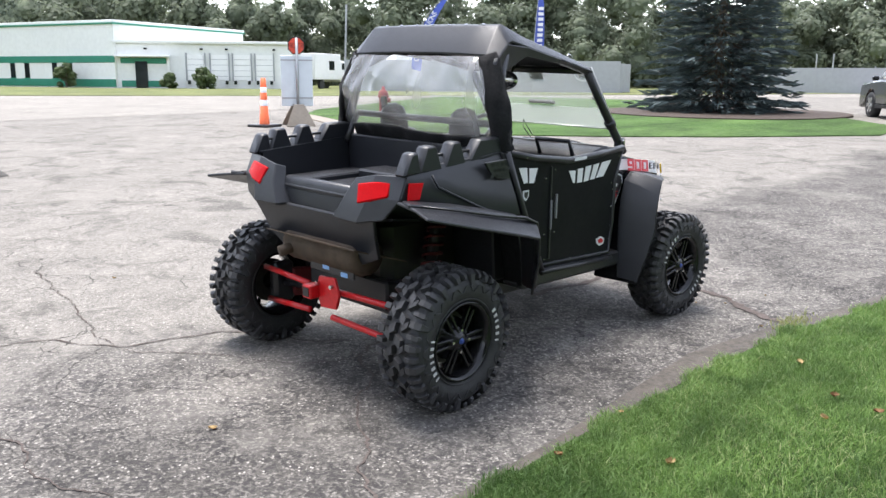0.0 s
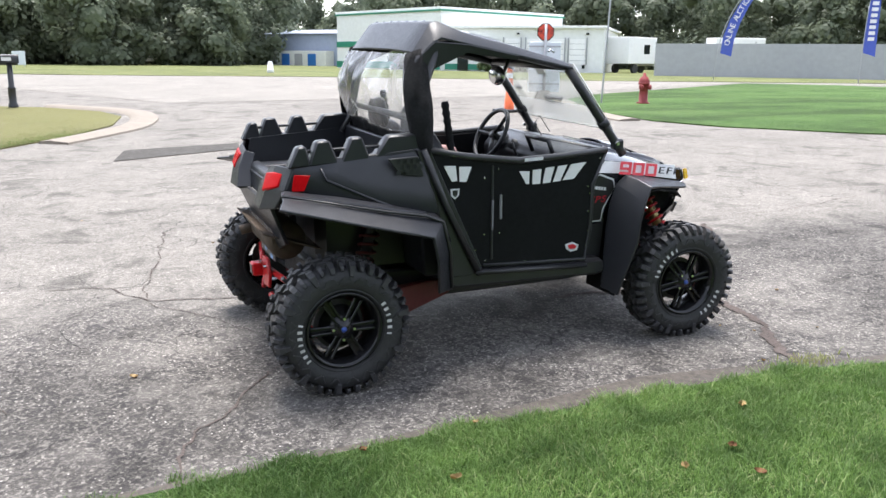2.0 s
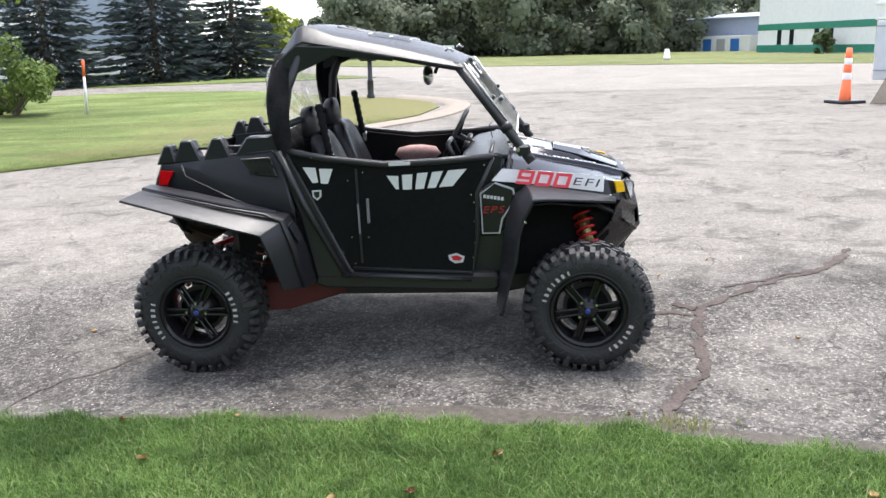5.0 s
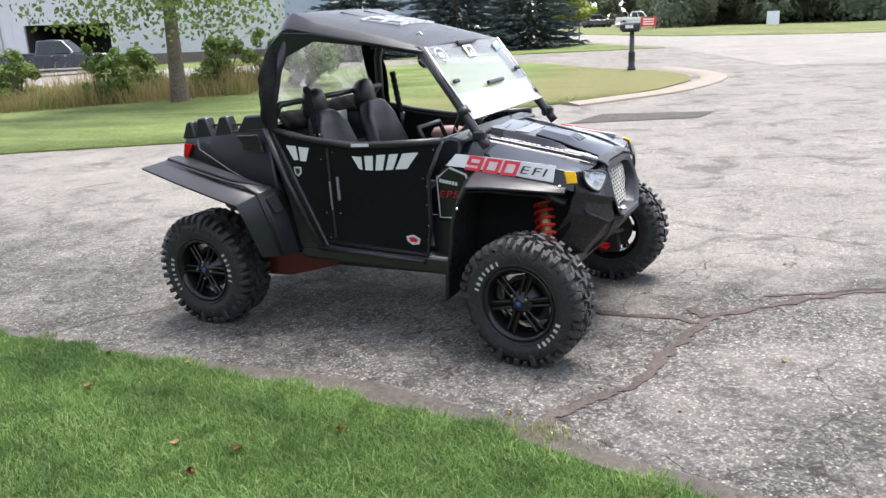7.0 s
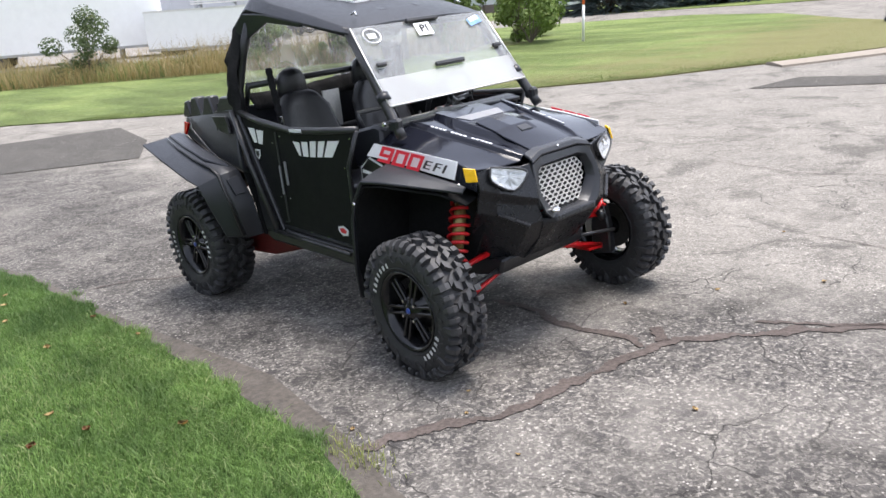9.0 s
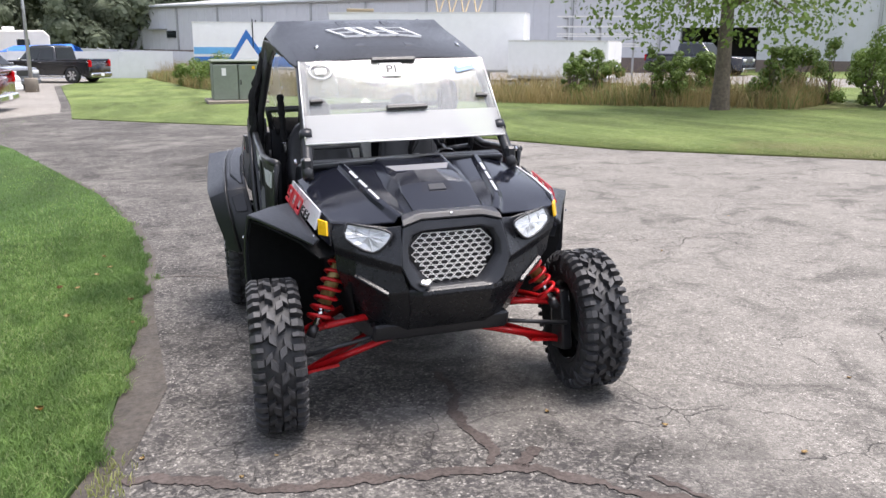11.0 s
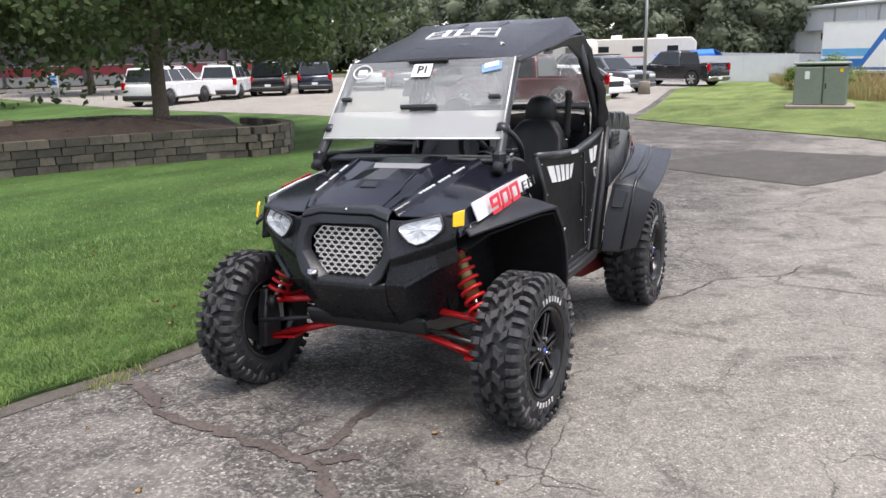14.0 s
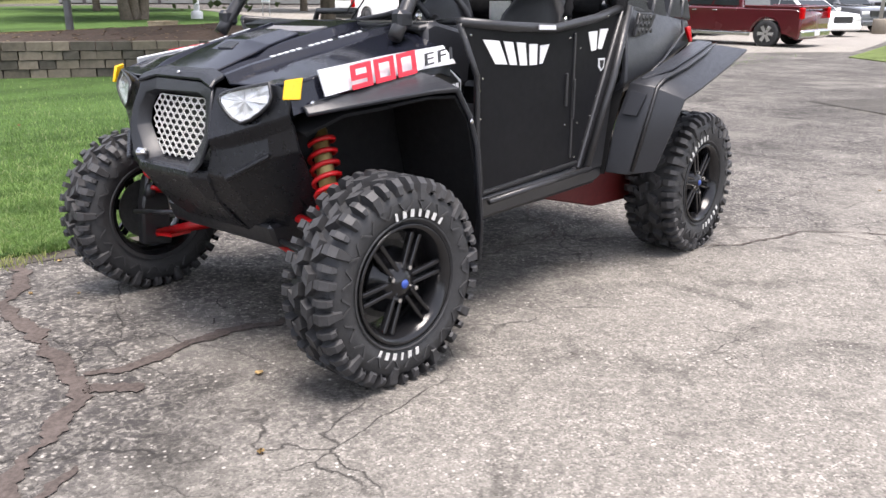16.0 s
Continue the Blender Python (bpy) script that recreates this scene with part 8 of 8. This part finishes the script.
def camper(x, y, rz, L, label, slope=False):
    t = thing("camper", label, "camper", m=at_ground(x, y, rz))
    part("body", prism([(-L / 2, .6), (-L / 2 - .1, 2.3), (-L / 2 + .9, 2.85), (L / 2 - .4, 2.9), (L / 2, 2.5), (L / 2, .6)], 2.4, 'y', 0, .06), RVTAN, t)
    part("stripe", box(L * .96, 2.43, .22, (0, 0, 1.25), 0), SIGNRED, t)
    for k in range(3):
        part("window", box(.9, 2.44, .5, (-L * .3 + k * L * .3, 0, 2.0), .02), DARKGLASS, t)
    for k in (-.2, .2):
        part("roof_unit", box(.9, .8, .28, (L * k, 0, 3.02), .06), WHITE, t)
    for xx in (-L * .25, L * .25):
        part("wheel", lathe([(0, -1.15), (.38, -1.15), (.38, 1.15), (0, 1.15)], 16, axis='y', m=pose(xx, 0, .38)), RUBBER, t)


camper(-69, -15.5, 100, 9.5, "long cream camper with a red stripe")
camper(-66, -22, 80, 7.0, "white and orange camper beyond the fence")


# the hall's red and white paint, darkened in colour for the trees' shade
SHADEDRED = plain("shaded_red_band", (.17, .018, .028), 0.6, grain=3, vary=0.12, world=True)
SHADEDWHITE = plain("shaded_white_band", (.22, .23, .23), 0.8, grain=3, vary=0.12, world=True)


def striped_hall():
    t = thing("striped_hall", "low dark hall with a white band and a red band", "building")
    m, L = wall_frame((-30, -68), (-58, -46))
    m.translation.z = -.6
    part("wall", box(L, 12, 3.6, (L / 2, 6.1, 1.8), 0, m=m), DARKTIMBER, t)
    part("white_band", box(L, .1, .9, (L / 2, -.02, .55), 0, m=m), SHADEDWHITE, t)
    part("red_band", box(L, .12, .7, (L / 2, -.03, 1.25), 0, m=m), SHADEDRED, t)
    part("white_strip", box(L, .13, .10, (L / 2, -.035, 1.70), 0, m=m), SHADEDWHITE, t)
    for k in range(6):
        part("pier", box(.25, .2, 3.6, (2 + k * L / 6, -.08, 1.8), 0, m=m), DARKTIMBER, t)


striped_hall()


# boulders and day lilies at the lot's corner
def boulder(x, y, r, seed, label):
    b = bmesh.new()
    bmesh.ops.create_icosphere(b, subdivisions=3, radius=r)
    for v in b.verts:
        n = noise.noise(v.co * 1.6 / r + Vector((seed, 0, 0))) * .28 + noise.noise(v.co * 4 / r + Vector((0, seed, 0))) * .09
        v.co *= 1 + n
        v.co.z = max(v.co.z * .72, -r * .3)
    ob = obj("boulder", b, STONE, smooth=True, label=label, category="boulder")
    ob.matrix_world = at_ground(x, y, seed * 50, r * .25)


boulder(-14.7, -6.45, .52, 1, "pale rounded boulder at the lawn's corner")
boulder(-15.0, -8.2, .34, 2, "small pale boulder beside day lilies")
bush("day_lilies", "clump of green day lilies with yellow blooms", -15.3, -7.4, .9, .65, LEAF, 160, 900, .10, category="flowers")
lil = np.column_stack([rg.normal(-15.3, .45, 700), rg.normal(-7.4, .4, 700)])
blades("day_lily_leaves", lil, .35, .7, .012, BLADE, 161, "long arching day lily leaves", 0, .9)
for i in range(5):
    fl = obj("day_lily_bloom", lathe([(.01, 0), (.03, .05), (.06, .09)], 6), AMBER, label="yellow day lily bloom on its stalk", category="flower", group="day lily blooms")
    fl.matrix_world = at_ground(-15.0 + .2 * i - .3, -7.2 + .17 * (i % 3), 0, .55)

# ---- parked cars ----
def car_paint(name, c, rough=.25):
    return plain(name, c, rough, grain=6, vary=.06, coat=.8)


CARMAROON = car_paint("maroon_metallic", (.085, .008, .013))
CARNAVY = car_paint("navy_metallic", (.012, .018, .032))
CARBLACK = car_paint("black_car_paint", (.010, .010, .012))
CARWHITE = car_paint("white_car_paint", (.74, .74, .74))
CARRED = car_paint("bright_red_car_paint", (.34, .02, .018))
CARGREY = car_paint("grey_car_paint", (.10, .105, .115))
CARGLASS = plain("tinted_car_glass", (.018, .022, .024), .06, grain=3, vary=.2)
ALLOY = plain("silver_alloy", (.55, .55, .56), .3, .8, grain=20, vary=.1)
TRIMBLACK = plain("black_trim", (.02, .02, .02), .6, grain=20, vary=.2)

KINDS = {  # length, width, height, wheelbase, wheel radius, roof line (x share, z share), belt height share
    "suv": (4.8, 1.9, 1.78, 2.85, .37, [(-.485, .60), (-.44, .97), (-.25, 1.0), (.06, .98), (.22, .62)], .60),
    "jeep": (4.2, 1.85, 1.82, 2.6, .38, [(-.49, .58), (-.48, 1.0), (0, 1.0), (.12, .98), (.19, .62)], .58),
    "sedan": (4.6, 1.8, 1.44, 2.7, .33, [(-.36, .66), (-.20, .97), (-.02, 1.0), (.08, .97), (.25, .66)], .64),
    "van": (5.0, 1.95, 1.75, 3.0, .34, [(-.485, .58), (-.45, .97), (-.2, 1.0), (.12, .97), (.33, .60)], .58),
    "pickup": (5.8, 2.0, 1.92, 3.7, .40, [(-.175, .60), (-.155, .97), (-.03, 1.0), (.075, .98), (.185, .62)], .60),
}


def parked_car(kind, paint, label, x, y, rz, category="car"):
    L, W, H, WB, R, roof, belt = KINDS[kind]
    t = thing({"suv": "sport_utility_car", "jeep": "boxy_off_roader", "sedan": "sedan_car", "van": "minivan", "pickup": "pickup_truck"}[kind], label, category, "parked cars", m=at_ground(x, y, rz))
    zb, lo = H * belt, R * .62
    arch = []
    for cx in (WB / 2, -WB / 2):
        arch.append([(cx + (R + .06) * math.cos(radians(a)), R * 1.0 + (R + .06) * math.sin(radians(a))) for a in range(-20, 201, 22)])
    nose_z = zb * (.93 if kind != "pickup" else .98)
    out = [(L / 2 - .02, lo + .05), (L / 2, lo + .25), (L / 2 - .03, nose_z - .16), (L / 2 - .14, nose_z - .02), (L * .22, zb), (-L * .47, zb), (-L / 2, zb - .12), (-L / 2 + .01, lo + .15), (-L / 2 + .06, lo)]
    bottom = [(-L / 2 + .06, lo)] + [p for p in arch[1][::-1] if p[1] >= lo] + [p for p in arch[0][::-1] if p[1] >= lo]
    outline = out[:-1] + bottom
    body = part("body", prism(outline, W, 'y', 0, .045), paint, t)
    pts = [(px * L, pz * H) for px, pz in roof]
    b = bmesh.new()
    taper = lambda z: W / 2 * (.955 - .17 * (z - zb) / (H - zb))
    vs = [[b.verts.new((px, s * taper(pz), pz if pz > zb else zb - .02)) for px, pz in pts] for s in (-1, 1)]
    for i in range(len(pts) - 1):
        b.faces.new((vs[0][i], vs[0][i + 1], vs[1][i + 1], vs[1][i]))
    b.faces.new(vs[0][::-1])
    b.faces.new(vs[1])
    b.faces.new((vs[0][-1], vs[0][0], vs[1][0], vs[1][-1]))
    bevel(b, .03)
    cabin = part("cabin", b, paint, t)
    # side glass in panes, screens front and rear
    top = H - .10
    x0, x1 = pts[0][0], pts[-1][0]
    fx = lambda x, z: x

    def rail(z, front):
        a, c = (pts[-1], pts[-2]) if front else (pts[0], pts[1])
        f = (z - a[1]) / (c[1] - a[1])
        return a[0] + (c[0] - a[0]) * f

    zl, zh = zb + .05, H - .13
    lx0, lx1, hx0, hx1 = rail(zl, False) + .10, rail(zl, True) - .12, rail(zh, False) + .10, rail(zh, True) - .10
    n = {"pickup": 2, "sedan": 2}.get(kind, 3)
    for s in (-1, 1):
        for k in range(n):
            f0, f1 = k / n + .015, (k + 1) / n - .015
            q = [(lx0 + (lx1 - lx0) * f0, s * (taper(zl) + .006), zl), (lx0 + (lx1 - lx0) * f1, s * (taper(zl) + .006), zl), (hx0 + (hx1 - hx0) * f1, s * (taper(zh) + .006), zh), (hx0 + (hx1 - hx0) * f0, s * (taper(zh) + .006), zh)]
            part("side_window", slab(q, .012), CARGLASS, cabin)
        part("mirror", box(.12, .18, .13, (x1 - .12, s * (W / 2 + .07), zb + .06), .03), paint if kind != "pickup" else CHROME, cabin)
        for k, hx in enumerate((.02, -.20) if kind != "pickup" else (.10, -.02)):
            part("door_handle", box(.16, .03, .03, (hx * L, s * (W / 2 + .01), zb - .10), .008), CHROME if kind == "pickup" else paint, body)
        part("side_trim", box(WB - 2 * R - .2, .03, .10, (0, s * (W / 2 + .004), lo + .12), .01), CHROME if kind == "pickup" else TRIMBLACK, body)
        part("head_light", box(.16, .40, .15, (L / 2 - .075, s * (W / 2 - .24), nose_z - .20), .03), LAMPWHITE, body)
        part("tail_light", box(.12, .20 if kind != "jeep" else .12, .34, (-L / 2 + .045, s * (W / 2 - .095), zb - .14), .03), REDLENS, body)
    for front in (True, False):
        sgn = .012 if front else -.012
        q = [(rail(zl, front) + sgn, -taper(zl) + .10, zl), (rail(zl, front) + sgn, taper(zl) - .10, zl), (rail(zh, front) + sgn, taper(zh) - .10, zh), (rail(zh, front) + sgn, -taper(zh) + .10, zh)]
        part("windscreen" if front else "rear_screen", slab(q, .012), CARGLASS, cabin)
    part("grille", box(.05, W * .5, .24, (L / 2 - .015, 0, nose_z - .22), .02), CHROME if kind == "pickup" else TRIMBLACK, body)
    part("bumper", box(.16, W * .96, .22, (L / 2 + .01, 0, lo + .16), .05), CHROME if kind == "pickup" else paint, body)
    part("bumper", box(.16, W * .96, .22, (-L / 2 - .01, 0, lo + .18), .05), CHROME if kind == "pickup" else TRIMBLACK, body)
    part("number_plate", box(.02, .32, .15, (-L / 2 - .012 - (.08 if kind == "pickup" else 0), 0, lo + (.34 if kind != "pickup" else .2)), 0), WHITE, body, "pale number plate")
    if kind == "pickup":
        bl, br = -L / 2 + .10, -L * .185
        part("bed_recess", box(br - bl - .1, W - .22, .02, ((bl + br) / 2, 0, zb + .012), 0), TRIMBLACK, body, "open load bed")
        for s in (-1, 1):
            part("bed_wall", box(br - bl, .09, .09, ((bl + br) / 2, s * (W / 2 - .06), zb + .03), .02), paint, body)
        part("tailgate", box(.08, W - .1, .10, (-L / 2 + .06, 0, zb + .03), .02), paint, body)
    if kind in ("suv", "van"):
        for s in (-1, 1):
            part("roof_rail", box(L * .40, .04, .05, (-.14 * L, s * W * .34, H + .02), .012), TRIMBLACK if paint is not CARWHITE else GALV, cabin)
    for cx in (WB / 2, -WB / 2):
        for s in (-1, 1):
            w = part("wheel", lathe([(R * .62, -.10), (R * .93, -.115), (R, -.09), (R, .09), (R * .93, .115), (R * .62, .10)], 24, axis='y', m=pose(cx, s * (W / 2 - .11), R)), RUBBER, t, "", True)
            yo = s * (W / 2 - .015)
            part("rim", lathe([(0, 0), (R * .60, 0), (R * .66, .02), (R * .66, -.06), (0, -.06)], 24, axis='y', m=pose(cx, yo, R)), TRIMBLACK, w, "", True)
            for k in range(6):
                part("rim_spoke", prism([(.03, -.035), (R * .62, -.055), (R * .62, .055), (.03, .035)], .03, 'y', 0, 0, m=pose(cx, yo + s * .012, R) @ Matrix.Rotation(radians(60 * k), 4, 'Y')), ALLOY, w)
    return t


# the maroon pickup stands broadside by the drive; the others fill the lot behind
parked_car("pickup", CARMAROON, "maroon crew-cab pickup with chrome trim on asphalt", -24.3, -9.0, -95, "pickup")
parked_car("suv", CARNAVY, "dark navy sport utility car beside the pickup", -28.7, -13.4, -88)
parked_car("pickup", CARBLACK, "black pickup parked by a white fence", -44.5, -7.6, -116, "pickup")
parked_car("suv", CARGREY, "dark grey sport utility car facing the drive", -37.6, -9.6, 60)
parked_car("sedan", CARWHITE, "low white coupe half hidden by a pickup", -32.2, -9.4, 62)
parked_car("suv", CARWHITE, "white full-size sport utility car, seen from behind", -26.2, -27.6, 190)
parked_car("suv", CARWHITE, "white compact sport utility car with tall red tail lights", -31.2, -28.2, 205)
parked_car("jeep", CARBLACK, "black boxy off-roader with a spare wheel", -34.3, -27.9, 212)
parked_car("suv", CARNAVY, "dark blue sport utility car in the parking row", -37.0, -26.8, 214)
parked_car("suv", CARWHITE, "white sport utility car at the row's end", -40.4, -25.4, 216)
parked_car("van", CARGREY, "dark minivan behind the white car", -43.2, -24.6, 218, "van")
parked_car("sedan", CARRED, "faded red coupe in the far row", -46.6, -26.0, -55)
parked_car("van", CARGREY, "bronze grey minivan in the far row", -50.2, -24.0, -55, "van")
parked_car("suv", CARBLACK, "black estate car in the far row", -52.5, -20.6, -60)
parked_car("suv", CARGREY, "grey sport utility car near the campers", -54.0, -17.0, -60)
parked_car("suv", CARBLACK, "black car parked by the lawn island", 21.9, 3.2, 35)
parked_car("pickup", CARNAVY, "dark pickup parked in the hall's open bay", -38.0, 27.5, 35, "pickup")
for i, (x, y, k, p) in enumerate([(-26, 104, "pickup", CARWHITE), (-20, 101, "sedan", CARGREY), (-14, 105, "pickup", CARGREY), (-8, 98, "suv", CARWHITE), (-1, 96, "sedan", CARGREY), (-34, 112, "suv", CARGREY), (5, 94, "van", CARWHITE)]):
    parked_car(k, p, "car parked far off under the trees", x, y, 10 + 15 * (i % 3))


def box_truck(x, y, rz):
    t = thing("box_truck", "white delivery truck far across the road", "truck", m=at_ground(x, y, rz))
    part("box", box(4.2, 2.3, 2.2, (-.9, 0, 1.9), .03), TRAILERWHITE, t)
    part("cab", prism([(1.3, .6), (1.3, 2.5), (2.1, 2.4), (2.6, 1.6), (2.9, 1.4), (2.95, .6)], 2.1, 'y', 0, .06), TRAILERWHITE, t)
    part("window", box(.7, 2.12, .6, (1.9, 0, 1.95), .02), CARGLASS, t)
    part("window", box(.9, 2.32, .8, (-.3, 0, 2.0), .02), CARGLASS, t)
    for xx in (-1.8, 2.1):
        for s in (-1, 1):
            part("wheel", lathe([(0, -.12), (.4, -.12), (.4, .12), (0, .12)], 16, axis='y', m=pose(xx, s * .95, .4)), RUBBER, t)


box_truck(43.0, 56.6, 20)
box_truck(48.5, 52.0, 160)

# ---- the walled bed with the maple ----
BLOCKS = [plain("split_face_block", (.088, .076, .058), .95, grain=16, vary=.35, bump=.8, world=True), plain("split_face_block_pale", (.125, .108, .082), .95, grain=16, vary=.3, bump=.8, world=True), plain("split_face_block_dark", (.052, .047, .037), .95, grain=16, vary=.35, bump=.8, world=True)]
WALLPATH = smooth_path([(-1.5, -13.2), (-2.8, -12.3), (-4.5, -11.35), (-6.8, -10.2), (-8.3, -9.35), (-9.0, -8.75), (-9.9, -8.75), (-10.9, -9.6), (-11.6, -11.2)], 14)
bed_back = [(-13.5, -13.5), (-13.5, -17.5), (-9, -19.5), (-3, -18), (-0.5, -15)]


def bed_top():
    b = bmesh.new()
    ring = WALLPATH + bed_back
    cx, cy = sum(p[0] for p in ring) / len(ring), sum(p[1] for p in ring) / len(ring)
    rows = []
    for f in (1.0, .8, .55, .3, .12):
        rows.append([b.verts.new((cx + (x - cx) * f, cy + (y - cy) * f, height(x, y) + .50 * min(1, (len(ring) - abs(len(WALLPATH) / 2 - i)) / len(ring) + .2) * (1 if i < len(WALLPATH) else 1.45) + .42 * (1 - f) + .03 * noise.noise(Vector((x * 3, y * 3, f * 9))))) for i, (x, y) in enumerate(ring)])
    k = len(ring)
    for q, r in zip(rows, rows[1:]):
        for i in range(k):
            b.faces.new((q[i], q[(i + 1) % k], r[(i + 1) % k], r[i]))
    b.faces.new(rows[-1])
    low = [b.verts.new((x, y, height(x, y) - .1)) for x, y in ring]
    for i in range(k):
        b.faces.new((low[i], low[(i + 1) % k], rows[0][(i + 1) % k], rows[0][i]))
    bmesh.ops.recalc_face_normals(b, faces=b.faces)
    obj("mulch_mound", b, MULCH, label="mounded dark bark mulch behind the block wall", category="mulch", kind="structure")


bed_top()
bx = thing("planter_box", "plain tan box standing on the mulch", "box", m=at_ground(-6.3, -12.7, 25, .62))
part("shell", box(.5, .34, .26, (0, 0, .12), .01), WOODPALE, bx)
part("lid", box(.52, .36, .03, (0, 0, .26), .005), WOODPALE, bx)

sp = thing("steel_pole", "pale weathered steel pole at the back of the mulch bed", "pole", m=at_ground(-7.1, -18.3, 0, .45))
part("shaft", tube([(0, 0, -.2), (.02, .03, 3.5), (.05, .08, 7.0)], [.095, .085, .07], 14), FENCEGREY, sp, "", True)
part("collar", lathe([(0, 0), (.13, 0), (.13, .05), (.10, .08), (0, .08)], 16), GALV, sp, "", True)
pb = bush("purple_shrub", "dark purple-leaved shrub behind the mulch bed", -4.9, -18.9, 1.5, 3.3, PURPLELEAF, 161, 4200, .075)
pb.location.z += .35
# pale leaf litter over the mulch
rc = random.Random(12)
lit = [(rc.uniform(-12, -2.5), rc.uniform(-18, -10)) for i in range(2600)]


def in_bed(x, y):
    ring, hit = WALLPATH + bed_back, False
    for (x0, y0), (x1, y1) in zip(ring, ring[1:] + ring[:1]):
        if (y0 > y) != (y1 > y) and x < (x1 - x0) * (y - y0) / (y1 - y0) + x0:
            hit = not hit
    return hit


def litter():
    bpy.context.view_layer.update()
    bed = bpy.data.objects["mulch_mound"]
    vs, fs = [], []
    for x, y in lit:
        if in_bed(x, y):
            ok, at, nor, k = bed.ray_cast(Vector((x, y, 5)), Vector((0, 0, -1)))
            if ok:
                a, r = rc.uniform(0, 6.28), rc.uniform(.012, .035)
                k = len(vs)
                for q, h in ((0, .004), (1.57, .012), (3.14, .004), (4.71, .014)):
                    vs.append((at.x + r * math.cos(a + q) * (1.6 if q in (0, 3.14) else .8), at.y + r * math.sin(a + q), at.z + h))
                fs.append((k, k + 1, k + 2, k + 3))
    tagged(pydata("leaf_litter", vs, fs, LITTER), "pale dry leaves scattered over the mulch", "leaf litter", kind="stuff")


LITTER = blade_mat("pale_litter", (.10, .065, .035), (.24, .17, .09), (.36, .29, .17), 0.3, 0.1)
litter()

# ---- blocks of the retaining wall ----
RET = thing("retaining_wall", "low curved retaining wall of weathered split-face blocks", "wall", kind="structure")


def block_mesh(seed, mat):
    rng = random.Random(seed)
    b = bmesh.new()
    f = [(-.5, -.42), (-.18, -.56 - rng.random() * .08), (.2, -.55 - rng.random() * .1), (.5, -.42), (.5, .5), (-.5, .5)]
    lo = [b.verts.new((x, y + rng.uniform(-.03, .03), -.5)) for x, y in f]
    hi = [b.verts.new((x * .97, y + rng.uniform(-.03, .03), .5)) for x, y in f]
    b.faces.new(lo[::-1])
    b.faces.new(hi)
    for i in range(6):
        b.faces.new((lo[i], lo[(i + 1) % 6], hi[(i + 1) % 6], hi[i]))
    bmesh.ops.recalc_face_normals(b, faces=b.faces)
    me = bpy.data.meshes.new("block")
    b.to_mesh(me)
    b.free()
    me.materials.append(mat)
    return me


BLOCKMESH = [block_mesh(i, BLOCKS[i % 3]) for i in range(9)]


def lay_blocks():
    """Courses of blocks along the wall's curve, joints staggered, each a little out of line."""
    path = [Vector((x, y, 0)) for x, y in WALLPATH]
    dist = [0.0]
    for a, c in zip(path, path[1:]):
        dist.append(dist[-1] + (c - a).length)
    rng = random.Random(3)

    def along(d):
        for i in range(len(path) - 1):
            if dist[i + 1] >= d:
                f = (d - dist[i]) / (dist[i + 1] - dist[i])
                return path[i].lerp(path[i + 1], f), (path[i + 1] - path[i]).normalized()
        return path[-1], (path[-1] - path[-2]).normalized()

    for row in range(4):
        d = .0 + (row % 2) * .16
        while d < dist[-1] - .2:
            w = rng.choice((.26, .31, .36, .40))
            p, t = along(d + w / 2)
            if row < 3 or p.x > -6.6 or row == 3 and rng.random() < 2:
                top_cap = row == 3
                z = height(p.x, p.y) + .02 + row * .148 + .072
                a = math.atan2(t.y, t.x) + math.pi
                ob = new("block", rng.choice(BLOCKMESH))
                ob.parent = RET
                back = Vector((t.y, -t.x, 0)) * -1
                ob.matrix_basis = Matrix.Translation((p.x - t.y * -.0 + .012 * row * t.y, p.y - .012 * row * t.x, z)) @ Matrix.Rotation(a + rng.uniform(-.03, .03), 4, 'Z') @ Matrix.Diagonal(((w - .012), .24 + rng.uniform(-.01, .012), .138, 1))
            d += w


lay_blocks()
